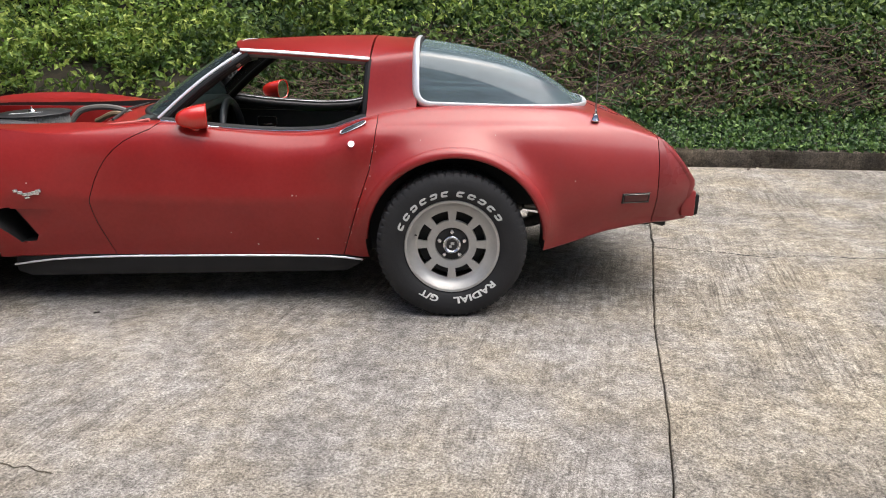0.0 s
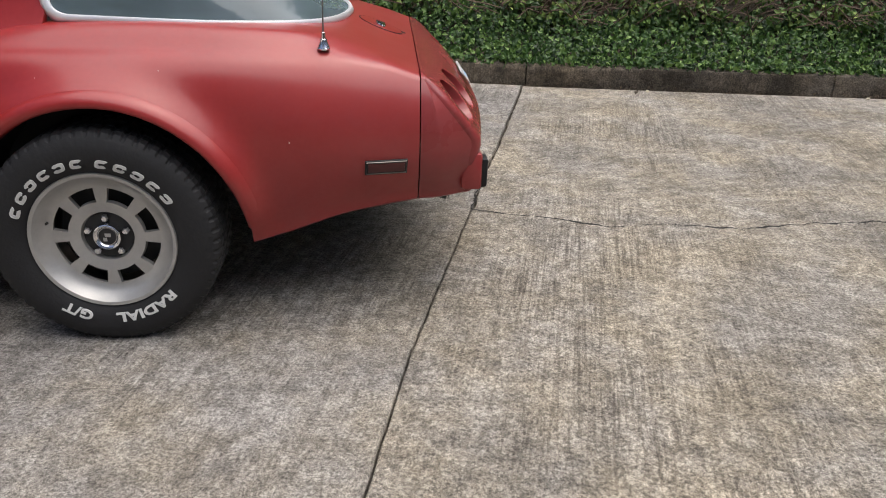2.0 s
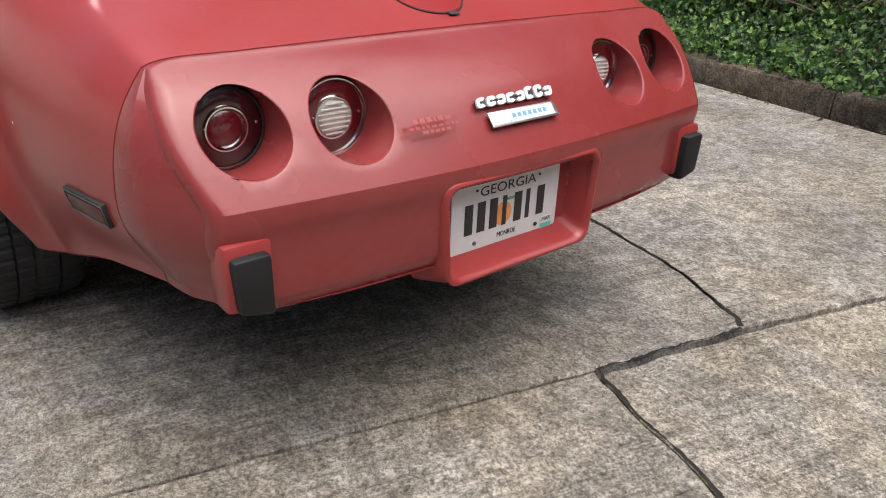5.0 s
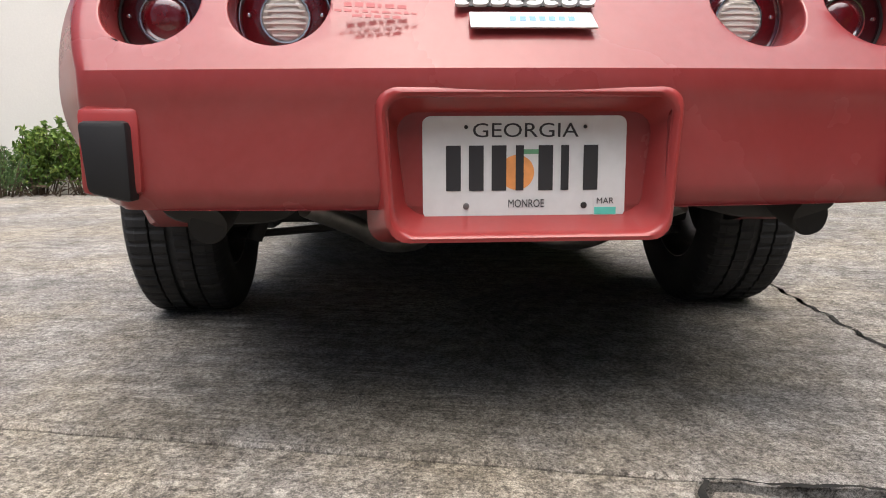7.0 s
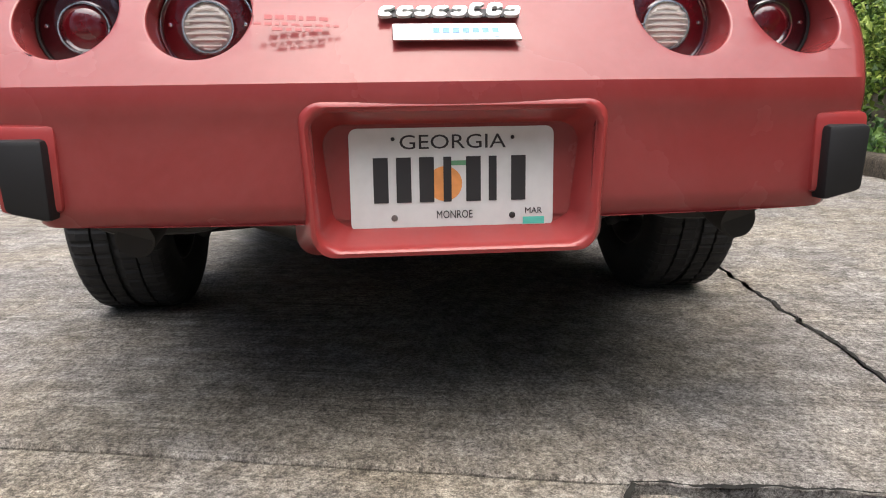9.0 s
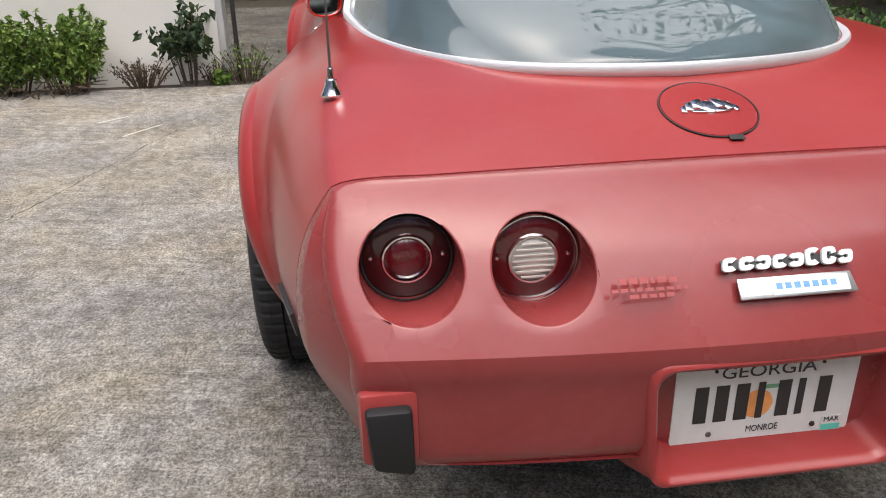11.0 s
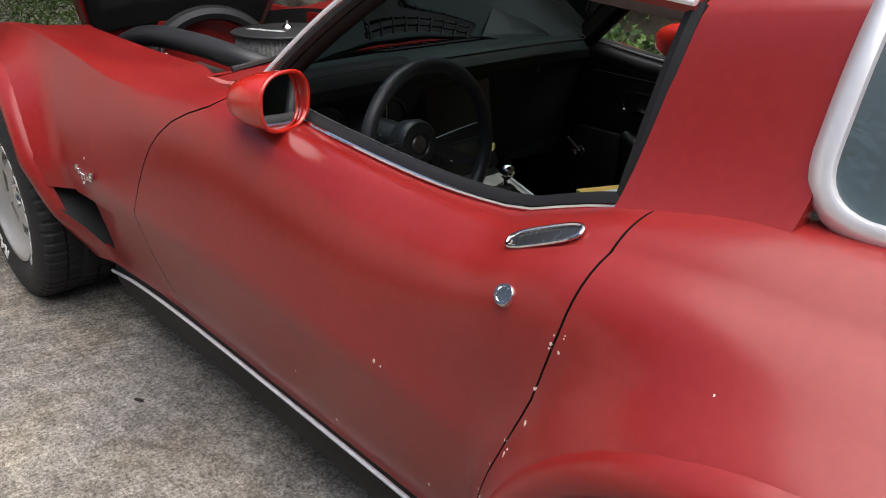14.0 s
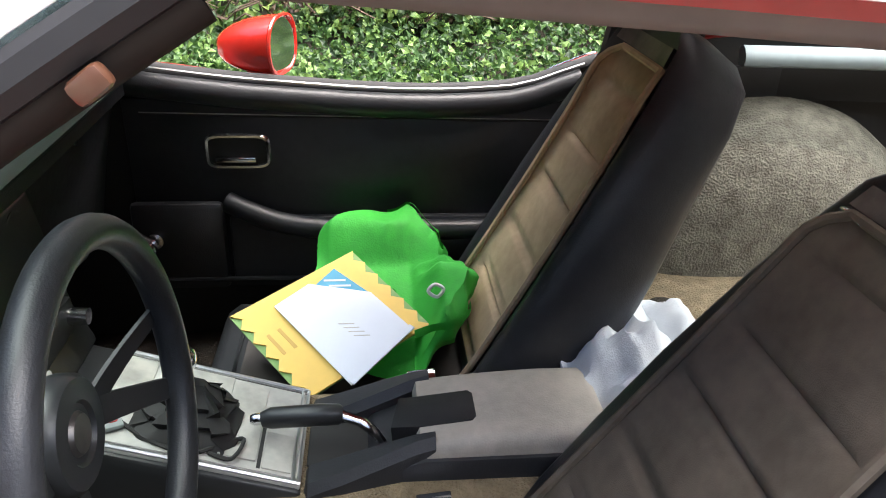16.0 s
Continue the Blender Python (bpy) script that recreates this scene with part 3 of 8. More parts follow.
def leaves(name, places, mat, size, label, category, slim=0.55, droop=0.5, seed=1, parent=None, face=None):
    """Many small bent leaves at places (x, y, z); each is a pointed blade folded along its rib."""
    g = np.random.default_rng(seed)
    P = np.asarray(places, float)
    n = len(P)
    out = g.normal(0, 1, (n, 3))
    if face is not None:
        out += np.asarray(face) * 0.9
    out[:, 2] = out[:, 2] * 0.5 + 0.55
    out /= np.linalg.norm(out, axis=1, keepdims=True)
    side = np.cross(out, g.normal(0, 1, (n, 3)))
    side /= np.linalg.norm(side, axis=1, keepdims=True) + 1e-9
    along = np.cross(side, out)
    L = (size * g.uniform(0.6, 1.35, (n, 1)))
    W = L * slim * g.uniform(0.8, 1.2, (n, 1)) * 0.5
    bend = out * L * 0.16
    base, tip = P - along * L * 0.5, P + along * L * 0.5 - out * L * droop * 0.35
    m1 = P + bend * 0.4
    l1, r1 = P - side * W + bend, P + side * W + bend
    verts = np.stack([base, r1 - along * L * 0.08, tip, l1 - along * L * 0.08, m1], axis=1).reshape(-1, 3)
    k = np.arange(n)[:, None] * 5
    faces = np.concatenate([k + np.array([[0, 1, 4]]), k + np.array([[1, 2, 4]]), k + np.array([[2, 3, 4]]), k + np.array([[3, 0, 4]])], axis=0)
    me = bpy.data.meshes.new(name)
    me.from_pydata(verts.tolist(), [], faces.tolist())
    me.materials.append(mat)
    ob = new(name, me)
    if parent:
        ob.parent = parent
        return tagged(ob, label=label)
    return tagged(ob, label=label, category=category, kind="stuff")


g = np.random.default_rng(3)


def bank_places(n, x0, x1, d0, d1, up0, up1, clump=0.0):
    out = []
    while len(out) < n:
        x = g.uniform(x0, x1)
        d = g.uniform(d0, d1)
        if clump and noise.noise((x * 1.7, d * 2.0, 9.0)) < g.uniform(-0.5, 0.5) * clump:
            continue
        out.append((x, kerb_y(x) + 0.12 + d, bank_z(x, d) + g.uniform(up0, up1)))
    return out


near = bank_places(15000, -2.5, 7.0, 0.0, 0.62, -0.03, 0.10)
front = [(x, kerb_y(x) + g.uniform(0.02, 0.14), g.uniform(0.10, 0.20) + 0.06 * noise.noise((x * 3, 0, 0))) for x in g.uniform(-2.5, 7.0, 4200)]
leaves("ground_cover", near + front, GROUND_LEAF, 0.052, "dense bright green ground cover along the kerb", "ground cover", 0.62, face=(0, -1, 0.3))
leaves("ground_cover", bank_places(2600, -12, -2.5, 0.0, 0.6, -0.02, 0.12) + bank_places(1200, 7, 12, 0, 0.6, -0.02, 0.12), GROUND_LEAF, 0.08, "dense bright green ground cover along the kerb", "ground cover", 0.62, seed=2, face=(0, -1, 0.3))
leaves("vines", bank_places(26000, -2.5, 7.0, 0.5, 2.5, -0.02, 0.2, 0.35), VINE_LEAF, 0.068, "tangled dark vines on the bank", "vines", 0.6, seed=3, face=(0, -1, 0.2))
leaves("vines", bank_places(7000, -2.5, 7.0, 0.5, 1.25, -0.03, 0.12), VINE_LEAF, 0.062, "tangled green vines on the bank", "vines", 0.6, seed=32, face=(0, -1, 0.2))
leaves("vines", bank_places(17000, -4.0, 7.0, 1.15, 3.2, 0.0, 0.3), VINE_LEAF, 0.085, "tangled green vines on the bank", "vines", 0.6, seed=31, face=(0, -1, 0.2))
leaves("vines", bank_places(7500, -1.5, 7.0, 0.55, 1.1, 0.0, 0.17, 0.6), DRY_LEAF, 0.05, "dry brown leaves among the vines", "vines", 0.5, seed=4, face=(0, -1, 0.2))
# bare twigs through the vines
bm = bmesh.new()
for k in range(1200):
    x, d = g.uniform(-2, 7), g.uniform(0.5, 1.2)
    p = Vector((x, kerb_y(x) + 0.12 + d, bank_z(x, d) + 0.06))
    q = p + Vector((g.uniform(-0.35, 0.35), g.uniform(-0.25, 0.1), g.uniform(0.0, 0.25)))
    mid = (p + q) / 2 + Vector((g.uniform(-0.06, 0.06), -0.03, g.uniform(0, 0.08)))
    r = g.uniform(0.0025, 0.005)
    tube_pts = [p, mid, q]
    vs = [[bm.verts.new(t_ + o) for o in (Vector((0, 0, r)), Vector((r, -r, -r)), Vector((-r, -r, -r)))] for t_ in tube_pts]
    for i in range(2):
        for j in range(3):
            bm.faces.new((vs[i][j], vs[i][(j + 1) % 3], vs[i + 1][(j + 1) % 3], vs[i + 1][j]))
tagged(part("twigs", bm, TWIG, smooth=0), label="bare brown twigs through the vines", category="twigs", kind="stuff")


def bush(n, cx, cy, cz, rx, ry, rz, mat, size, label, seed, category="bush", slim=0.45):
    """A crown of leaves thick at its skin, uneven and open."""
    gg = np.random.default_rng(seed)
    pts = []
    while len(pts) < n:
        v = gg.normal(0, 1, 3)
        v /= np.linalg.norm(v)
        r = gg.uniform(0.55, 1.0)**0.5
        k = 1 + 0.35 * noise.noise((v[0] * 2.2 + seed, v[1] * 2.2, v[2] * 2.2))
        if noise.noise((v[0] * 4 + seed, v[1] * 4, v[2] * 4)) < -0.18:
            continue
        pts.append((cx + v[0] * rx * r * k, cy + v[1] * ry * r * k, cz + v[2] * rz * r * k))
    return leaves("bush", pts, mat, size, label, category, slim, seed=seed, face=(0, -0.7, 0.5))


for i, (x, d, z, rx, rz, mat, n, sz) in enumerate((
        (2.6, 2.3, 1.75, 0.9, 0.6, BUSH_LEAF, 1900, 0.075), (4.4, 2.2, 1.7, 1.1, 0.6, BUSH_LEAF, 2200, 0.08), (6.4, 2.2, 1.7, 1.2, 0.7, VINE_LEAF, 1800, 0.08),
        (0.9, 1.9, 1.35, 0.9, 0.6, BUSH_LEAF, 1900, 0.075), (-0.5, 1.5, 1.15, 0.9, 0.7, BUSH_LEAF, 2200, 0.085), (-1.7, 1.6, 1.15, 0.9, 0.85, VINE_LEAF, 2200, 0.09),
        (-2.9, 1.3, 0.9, 1.0, 0.65, BUSH_LEAF, 2300, 0.085), (-4.2, 1.2, 0.85, 1.0, 0.6, BUSH_LEAF, 2300, 0.09), (-5.6, 1.2, 0.85, 1.1, 0.6, BUSH_LEAF, 2100, 0.09),
        (-7.2, 1.3, 0.8, 1.3, 0.6, BUSH_LEAF, 1800, 0.1), (-9.2, 1.5, 0.9, 1.4, 0.8, VINE_LEAF, 1500, 0.12), (3.4, 2.9, 2.6, 0.7, 0.9, VINE_LEAF, 1500, 0.09),
        (1.4, 3.3, 2.4, 1.2, 1.0, VINE_LEAF, 1700, 0.1), (-1.2, 2.0, 1.7, 0.9, 0.7, BUSH_LEAF, 2300, 0.095), (0.3, 2.3, 2.1, 0.9, 0.7, BUSH_LEAF, 2100, 0.1), (-0.2, 3.2, 2.9, 1.1, 0.7, BUSH_LEAF, 1800, 0.11), (2.2, 2.9, 2.6, 0.9, 0.6, BUSH_LEAF, 1600, 0.1), (-3.5, 2.0, 1.3, 1.0, 0.7, BUSH_LEAF, 2200, 0.095), (-5.0, 2.0, 1.25, 1.2, 0.6, BUSH_LEAF, 2200, 0.1), (4.0, 2.3, 2.2, 1.0, 0.6, BUSH_LEAF, 1900, 0.095), (-2.2, 3.0, 2.0, 1.0, 1.1, VINE_LEAF, 1500, 0.1), (5.6, 3.3, 2.6, 1.4, 1.0, DARK_LEAF, 1500, 0.11))):
    bush(n, x, kerb_y(x) + d, z, rx, 0.65, rz, mat, sz, "leafy yellow-green bush on the bank" if mat is BUSH_LEAF else "dark green leafy bush on the bank", 20 + i)

# the wood behind: trunks with limbs, and dark crowns
def tree(x, y, h, r, seed, z0=0.0):
    gg = random.Random(seed)
    tr = thing("tree", "tall dark tree, some in the wood, some added out of view", "tree", Matrix.Translation((x, y, z0)), "trees of the wood")
    lean = (gg.uniform(-0.04, 0.04), gg.uniform(-0.04, 0.04))
    bm = tube_bm([(lean[0] * h * f, lean[1] * h * f, h * f - 0.3) for f in (0, 0.1, 0.4, 0.7, 1)], [r * 1.3, r, r * 0.8, r * 0.55, r * 0.2], 9)
    for k in range(6):
        f = 0.35 + 0.1 * k
        a = gg.uniform(0, 6.28)
        b = Vector((lean[0] * h * f, lean[1] * h * f, h * f))
        tube_bm([b, b + Vector((math.cos(a), math.sin(a), 0.5)) * h * 0.12, b + Vector((math.cos(a), math.sin(a), 0.6)) * h * 0.25], [r * 0.3, r * 0.2, r * 0.06], 5, bm=bm)
    part("trunk", bm, BARK, tr)
    gn = np.random.default_rng(seed)
    pts = []
    for k in range(16):
        c = np.array([lean[0] * h * 0.7 + gn.normal(0, h * 0.15), lean[1] * h * 0.7 + gn.normal(0, h * 0.15), h * gn.uniform(0.3, 1.0)])
        pts.append(c + gn.normal(0, h * 0.055, (48, 3)))
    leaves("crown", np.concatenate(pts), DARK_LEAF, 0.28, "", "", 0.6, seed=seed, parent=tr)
    return tr


rt = random.Random(8)
for i in range(24):
    tree(-16 + i * 1.35 + rt.uniform(-0.4, 0.4), 7.6 + rt.uniform(0, 3.2), rt.uniform(7, 10), rt.uniform(0.10, 0.2), 100 + i, 1.6)
for i in range(20):
    tree(-13.5 - rt.uniform(0, 5), -7 + i * 0.75 + rt.uniform(-0.3, 0.3), rt.uniform(7, 11), rt.uniform(0.12, 0.22), 200 + i, -0.3)
# tall unseen trees across the way: glass and paint reflect them, and they darken the flanks
for i in range(17):
    tree(-12 + i * 1.5 + rt.uniform(-0.5, 0.5), -11.4 - rt.uniform(0, 2.5), rt.uniform(9, 12), rt.uniform(0.12, 0.22), 300 + i, -0.1)
# unseen trees added beyond the tail to block low sky light
for i in range(14):
    tree(12.5 + rt.uniform(0, 2.0), -10 + i * 1.45, rt.uniform(9, 12), 0.2, 430 + i, -0.1)
# trees added behind the verge to shade the far road
for i in range(5):
    tree(-7.6 - i * 0.9, 3.9 + rt.uniform(0, 1.5), rt.uniform(7.5, 9.5), 0.16, 350 + i, 0.6)
# tall trees out of view that the rear glass reflects
for x, y, h in ((-1.6, 8.2, 15), (-4.6, 7.6, 17), (-7.2, 6.8, 15), (1.4, 9.0, 14), (-9.5, 5.5, 16)):
    tree(x, y, h, 0.24, 370 + int(x * 10), 1.2)
# low dark growth that closes the wood, with unseen strips added against low sky light
gw = np.random.default_rng(77)
pw = [(gw.uniform(-22, 16), 6.2 + gw.uniform(0, 1.6), gw.uniform(1.4, 5.5)) for _ in range(7000)] + [(-12.6 - gw.uniform(0, 2.0), gw.uniform(-9, 7), gw.uniform(-0.2, 4.5)) for _ in range(7000)] + [(13.6 + gw.uniform(0, 2), gw.uniform(-11, 9), gw.uniform(-0.1, 5.0)) for _ in range(6500)] + [(gw.uniform(-14, 14), -10.6 - gw.uniform(0, 2.0), gw.uniform(-0.1, 5.0)) for _ in range(8500)]
leaves("undergrowth", pw, DARK_LEAF, 0.26, "dark tangled undergrowth of the wood and of added unseen strips", "undergrowth", 0.6, seed=78)
# Backdrop sheet: the wood's shade is put into its near-black colour.
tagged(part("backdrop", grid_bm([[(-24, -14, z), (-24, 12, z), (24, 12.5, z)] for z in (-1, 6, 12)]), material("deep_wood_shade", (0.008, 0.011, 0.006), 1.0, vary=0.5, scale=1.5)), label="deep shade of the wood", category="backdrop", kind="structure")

# road that drops away past the drive, with a grass verge
road_edge = [(-4.45, -1.9), (-4.42, -0.9), (-4.55, 0.6), (-4.6, 3.5)]
rows = []
for i in range(15):
    f = i / 14
    x = -4.24 - f * 6.98
    z = -0.010 - 0.022 * f
    rows.append([(x, -1.85 - 1.2 * f, z), (x, -0.9, z), (x, 0.1 + 0.4 * f, z), (x, 2.2 - f * 1.0, z), (x, 3.4 - f * 1.8, z)])
tagged(part("road", grid_bm(rows), CONC_FAR), label="grey cracked concrete road past the drive", category="road", kind="structure")
for yy in (-5.9, -7.9):
    bm = grid_bm([[(yy + 0.012 * rj.random(), -1.9 + 0.2 * k, 0.0), (yy - 0.016, -1.9 + 0.2 * k, 0.0)] for k in range(22)])
    bmesh.ops.translate(bm, vec=(0, 0, -0.012), verts=bm.verts)
    tagged(part("road_joint", bm, SOIL), label="dark joint across the road", category="road", kind="structure")
# Verge blades kept dark: tree shade is put into their colour.
GRASS = leaf_mat("shaded_verge_grass", (0.018, 0.033, 0.007), (0.036, 0.066, 0.013), (0.07, 0.11, 0.025))
pg = []
for _ in range(5000):
    x = gw.uniform(-11.6, -6.6)
    f = (-6.6 - x) / 5.0
    pg.append((x, gw.uniform(-0.02 - 0.55 * f, 2.5), -0.03 + gw.uniform(0, 0.05)))
leaves("grass", pg, GRASS, 0.09, "short green grass verge", "grass", 0.25, seed=79)
part("paper_scrap", box_bm(-0.12, 0.12, -0.06, 0.06, 0, 0.02, 0.005), material("mint_plastic", (0.35, 0.62, 0.5), 0.5)).matrix_basis = pose(-8.9, -0.62, -0.026, 0, 0, 20)
tagged(bpy.data.objects["paper_scrap"], label="pale mint plastic scrap on the road edge", category="scrap")

# cream wall with a metal corner strip, and a dark post beside it
tagged(part("wall_west", box_bm(-4.85, -4.62, -14, -1.52, -0.1, 2.4), WALLPAINT), label="cream rendered house wall", category="wall", kind="structure")
tagged(part("trim", box_bm(-4.86, -4.600, -1.565, -1.510, -0.05, 2.4, 0.004), TRIM_BRIGHT), label="pale metal corner strip of the wall", category="trim", kind="structure")
post = part("post", tube_bm([(0, 0, -0.04), (0, 0, 2.6)], 0.019, 10), SOOT)
post.matrix_basis = pose(-4.50, -1.415, 0)
tagged(post, label="thin dark metal post by the wall", category="post")
part("post_clip", box_bm(-0.03, 0.03, -0.03, 0.03, 0.93, 0.97, 0.006), STEEL, post)
brk = thing("wall_bracket", "small grey bracket on the cream wall", "bracket", pose(-4.60, -3.75, 0.80))
part("plate", box_bm(-0.02, 0.012, -0.045, 0.045, -0.06, 0.06, 0.004), STEEL, brk)
part("arm", prism_bm([(0.0, 0.05), (0.09, -0.02), (0.09, -0.035), (0.0, -0.035)], "y", -0.02, 0.02), STEEL, brk)

# plants along the wall
WEED = leaf_mat("weed_leaf", (0.050, 0.101, 0.014), (0.122, 0.209, 0.032), (0.245, 0.324, 0.072))
FEATHER = leaf_mat("feathery_leaf", (0.036, 0.079, 0.022), (0.079, 0.144, 0.043), (0.144, 0.216, 0.072))
SHRUB = leaf_mat("shrub_leaf", (0.011, 0.025, 0.009), (0.022, 0.047, 0.016), (0.058, 0.086, 0.029))


def stems_plant(name, label, x, y, n, h, spread, mat, leaf, per, seed, slim=0.4, stem_mat=None, spire=False, top=False):
    gg = np.random.default_rng(seed)
    pl = thing(name, label, "plant", Matrix.Translation((x, y, -0.03)))
    bm = None
    pts = []
    for k in range(n):
        a = gg.uniform(0, 6.28)
        r = spread * gg.uniform(0.1, 1)
        b = Vector((math.cos(a) * r * 0.35, math.sin(a) * r * 0.35, 0))
        hh = h * gg.uniform(0.6, 1.0)
        t_ = Vector((math.cos(a) * r, math.sin(a) * r, hh))
        mid = (b + t_) / 2 + Vector((0, 0, hh * 0.12))
        bm = tube_bm([b, mid, t_], [0.006, 0.0045, 0.002], 5, bm=bm)
        for j in range(per):
            f = gg.uniform(0.25 if not top else 0.5, 1.0)
            p = b * (1 - f)**2 + mid * 2 * f * (1 - f) + t_ * f * f
            w = (0.05 if not spire else 0.045 * (1.15 - f)) * (h / 0.6)
            pts.append((p.x + gg.normal(0, w), p.y + gg.normal(0, w), max(p.z + gg.normal(0, w * 0.6), 0.01)))
    part("stem", bm, stem_mat or TWIG, pl)
    leaves("foliage", pts, mat, leaf, "", "", slim, seed=seed, parent=pl)
    return pl


stems_plant("weed_clump", "tall spiky yellow-green weeds by the wall", -4.25, -2.68, 40, 0.66, 0.36, WEED, 0.06, 70, 1, 0.42, spire=True)
stems_plant("weed_clump", "tall spiky yellow-green weeds by the wall", -4.28, -3.12, 34, 0.60, 0.38, WEED, 0.06, 60, 2, 0.42, spire=True)
stems_plant("feathery_bush", "soft feathery green bush by the wall", -4.14, -3.35, 44, 0.44, 0.5, FEATHER, 0.035, 80, 3, 0.25)
stems_plant("feathery_bush", "soft feathery green bush by the wall", -4.2, -4.1, 40, 0.52, 0.6, FEATHER, 0.04, 80, 4, 0.25)
stems_plant("weed_clump", "tall spiky yellow-green weeds by the wall", -4.35, -5.8, 30, 0.75, 0.6, WEED, 0.07, 60, 5, 0.42, spire=True)
stems_plant("shrub", "small dark glossy-leaved shrub by the wall", -4.42, -1.80, 11, 0.66, 0.26, SHRUB, 0.085, 34, 6, 0.5, top=True)
stems_plant("dry_weeds", "dry reddish weeds at the wall's foot", -4.42, -2.18, 34, 0.24, 0.30, DRY_LEAF, 0.03, 14, 7, 0.4)
stems_plant("dry_weeds", "dry reddish weeds at the wall's foot", -4.42, -1.62, 22, 0.20, 0.24, DRY_LEAF, 0.03, 12, 8, 0.4)
stems_plant("small_weed", "low bright green weed by the shrub", -4.34, -1.55, 9, 0.14, 0.10, WEED, 0.05, 14, 9, 0.7)
stems_plant("wispy_weeds", "thin wispy grey-green weeds round the post", -4.43, -1.36, 28, 0.34, 0.28, VINE_LEAF, 0.03, 12, 10, 0.5)
stems_plant("wispy_weeds", "thin wispy grey-green weeds by the road", -4.42, -1.1, 14, 0.12, 0.22, VINE_LEAF, 0.03, 10, 12, 0.5)
# heap of dry stalks under the weeds
bm = None
gs = random.Random(4)
for k in range(90):
    a = Vector((-4.12 + gs.uniform(-0.12, 0.1), -2.5 - gs.uniform(0, 2.2), 0.0))
    b = a + Vector((gs.uniform(-0.2, 0.2), gs.uniform(-0.3, 0.3), gs.uniform(0.02, 0.14)))
    bm = tube_bm([a, (a + b) / 2 + Vector((0, 0, 0.04)), b], 0.004, 4, bm=bm)
tagged(part("dry_stalks", bm, TWIG), label="heap of dry brown stalks under the weeds", category="stalks", kind="stuff")

# small dry litter along the kerb's foot
pl_ = [(x, kerb_y(x) - abs(gw.normal(0, 0.05)) - 0.006, -0.004 + gw.uniform(0, 0.008)) for x in gw.uniform(-3, 7, 420)]
leaves("leaf_litter", pl_, DRY_LEAF, 0.028, "dry brown leaf litter along the kerb", "leaf litter", 0.5, seed=91, face=(0, 0, 3))
# litter at the kerb and specks on the concrete
for x, y, w, c in ((2.75, 2.72, 0.09, (0.05, 0.035, 0.02)), (2.85, 2.76, 0.08, (0.4, 0.36, 0.25)), (1.45, 2.9, 0.07, (0.05, 0.03, 0.02)), (4.55, 2.62, 0.09, (0.3, 0.27, 0.2)), (-1.64, -0.835, 0.03, (0.02, 0.018, 0.015))):
    lf = part("dead_leaf", prism_bm([(-w / 2, 0), (-w / 5, w / 7), (w / 4, w / 8), (w / 2, 0.0), (w / 5, -w / 7), (-w / 4, -w / 8)], "z", 0.0, 0.006), material("leaf_litter", c, 0.9))
    lf.matrix_basis = pose(x, y, -0.001 if x < 0 else -0.008, 4, 0, x * 90)
    tagged(lf, label="curled dead leaf on the concrete", category="leaf", group="dead leaves")

# ---- the car ----
car = thing("car", "faded red two-door sports coupe with its bonnet open, on concrete", "car")

# half-section controls along the car: x runs to the tail, the rear axle is at 0
ZB = curve((-3.54, 0.40), (-3.2, 0.30), (-2.9, 0.25), (-2.1, 0.235), (-0.45, 0.24), (0.45, 0.29), (0.73, 0.365), (0.94, 0.395))
YB = curve((-3.54, 0.40), (-3.2, 0.60), (-2.9, 0.70), (-2.1, 0.72), (-1.6, 0.70), (-0.6, 0.70), (0.0, 0.74), (0.45, 0.735), (0.73, 0.70), (0.94, 0.66))
YM = curve((-3.54, 0.45), (-3.3, 0.68), (-2.95, 0.79), (-2.49, 0.83), (-2.0, 0.80), (-1.6, 0.775), (-1.0, 0.757), (-0.6, 0.765), (-0.35, 0.785), (0.0, 0.82), (0.4, 0.80), (0.75, 0.765), (0.94, 0.725))
ZM = curve((-3.54, 0.50), (-3.0, 0.54), (-2.49, 0.56), (-1.6, 0.53), (-1.0, 0.515), (-0.4, 0.54), (0.0, 0.60), (0.5, 0.59), (0.94, 0.57))
YU = curve((-3.54, 0.40), (-3.3, 0.60), (-3.0, 0.67), (-2.5, 0.71), (-2.0, 0.715), (-1.6, 0.705), (-1.25, 0.685), (-1.0, 0.675), (-0.75, 0.68), (-0.45, 0.70), (0.0, 0.70), (0.4, 0.69), (0.65, 0.67), (0.94, 0.655))
ZU = curve((-3.54, 0.55), (-3.3, 0.67), (-3.0, 0.77), (-2.7, 0.84), (-2.4, 0.855), (-2.1, 0.84), (-1.8, 0.81), (-1.5, 0.82), (-1.3, 0.83), (-1.05, 0.802), (-0.75, 0.774), (-0.58, 0.784), (-0.45, 0.830), (-0.36, 0.856), (-0.15, 0.868), (0.3, 0.870), (0.65, 0.852), (0.82, 0.825), (0.94, 0.788))
YS = curve((-3.54, 0.30), (-3.0, 0.52), (-2.4, 0.56), (-1.6, 0.58), (-1.35, 0.60), (0.3, 0.60), (0.55, 0.58), (0.7, 0.52), (0.94, 0.48))
ZS = curve((-3.54, 0.55), (-3.3, 0.67), (-3.0, 0.765), (-2.6, 0.825), (-2.1, 0.82), (-1.6, 0.835), (-1.35, 0.855), (-1.05, 0.822), (-0.75, 0.806), (-0.58, 0.817), (-0.47, 0.852), (-0.36, 0.888), (-0.15, 0.924), (0.1, 0.930), (0.3, 0.926), (0.55, 0.912), (0.68, 0.885), (0.81, 0.845), (0.94, 0.798))
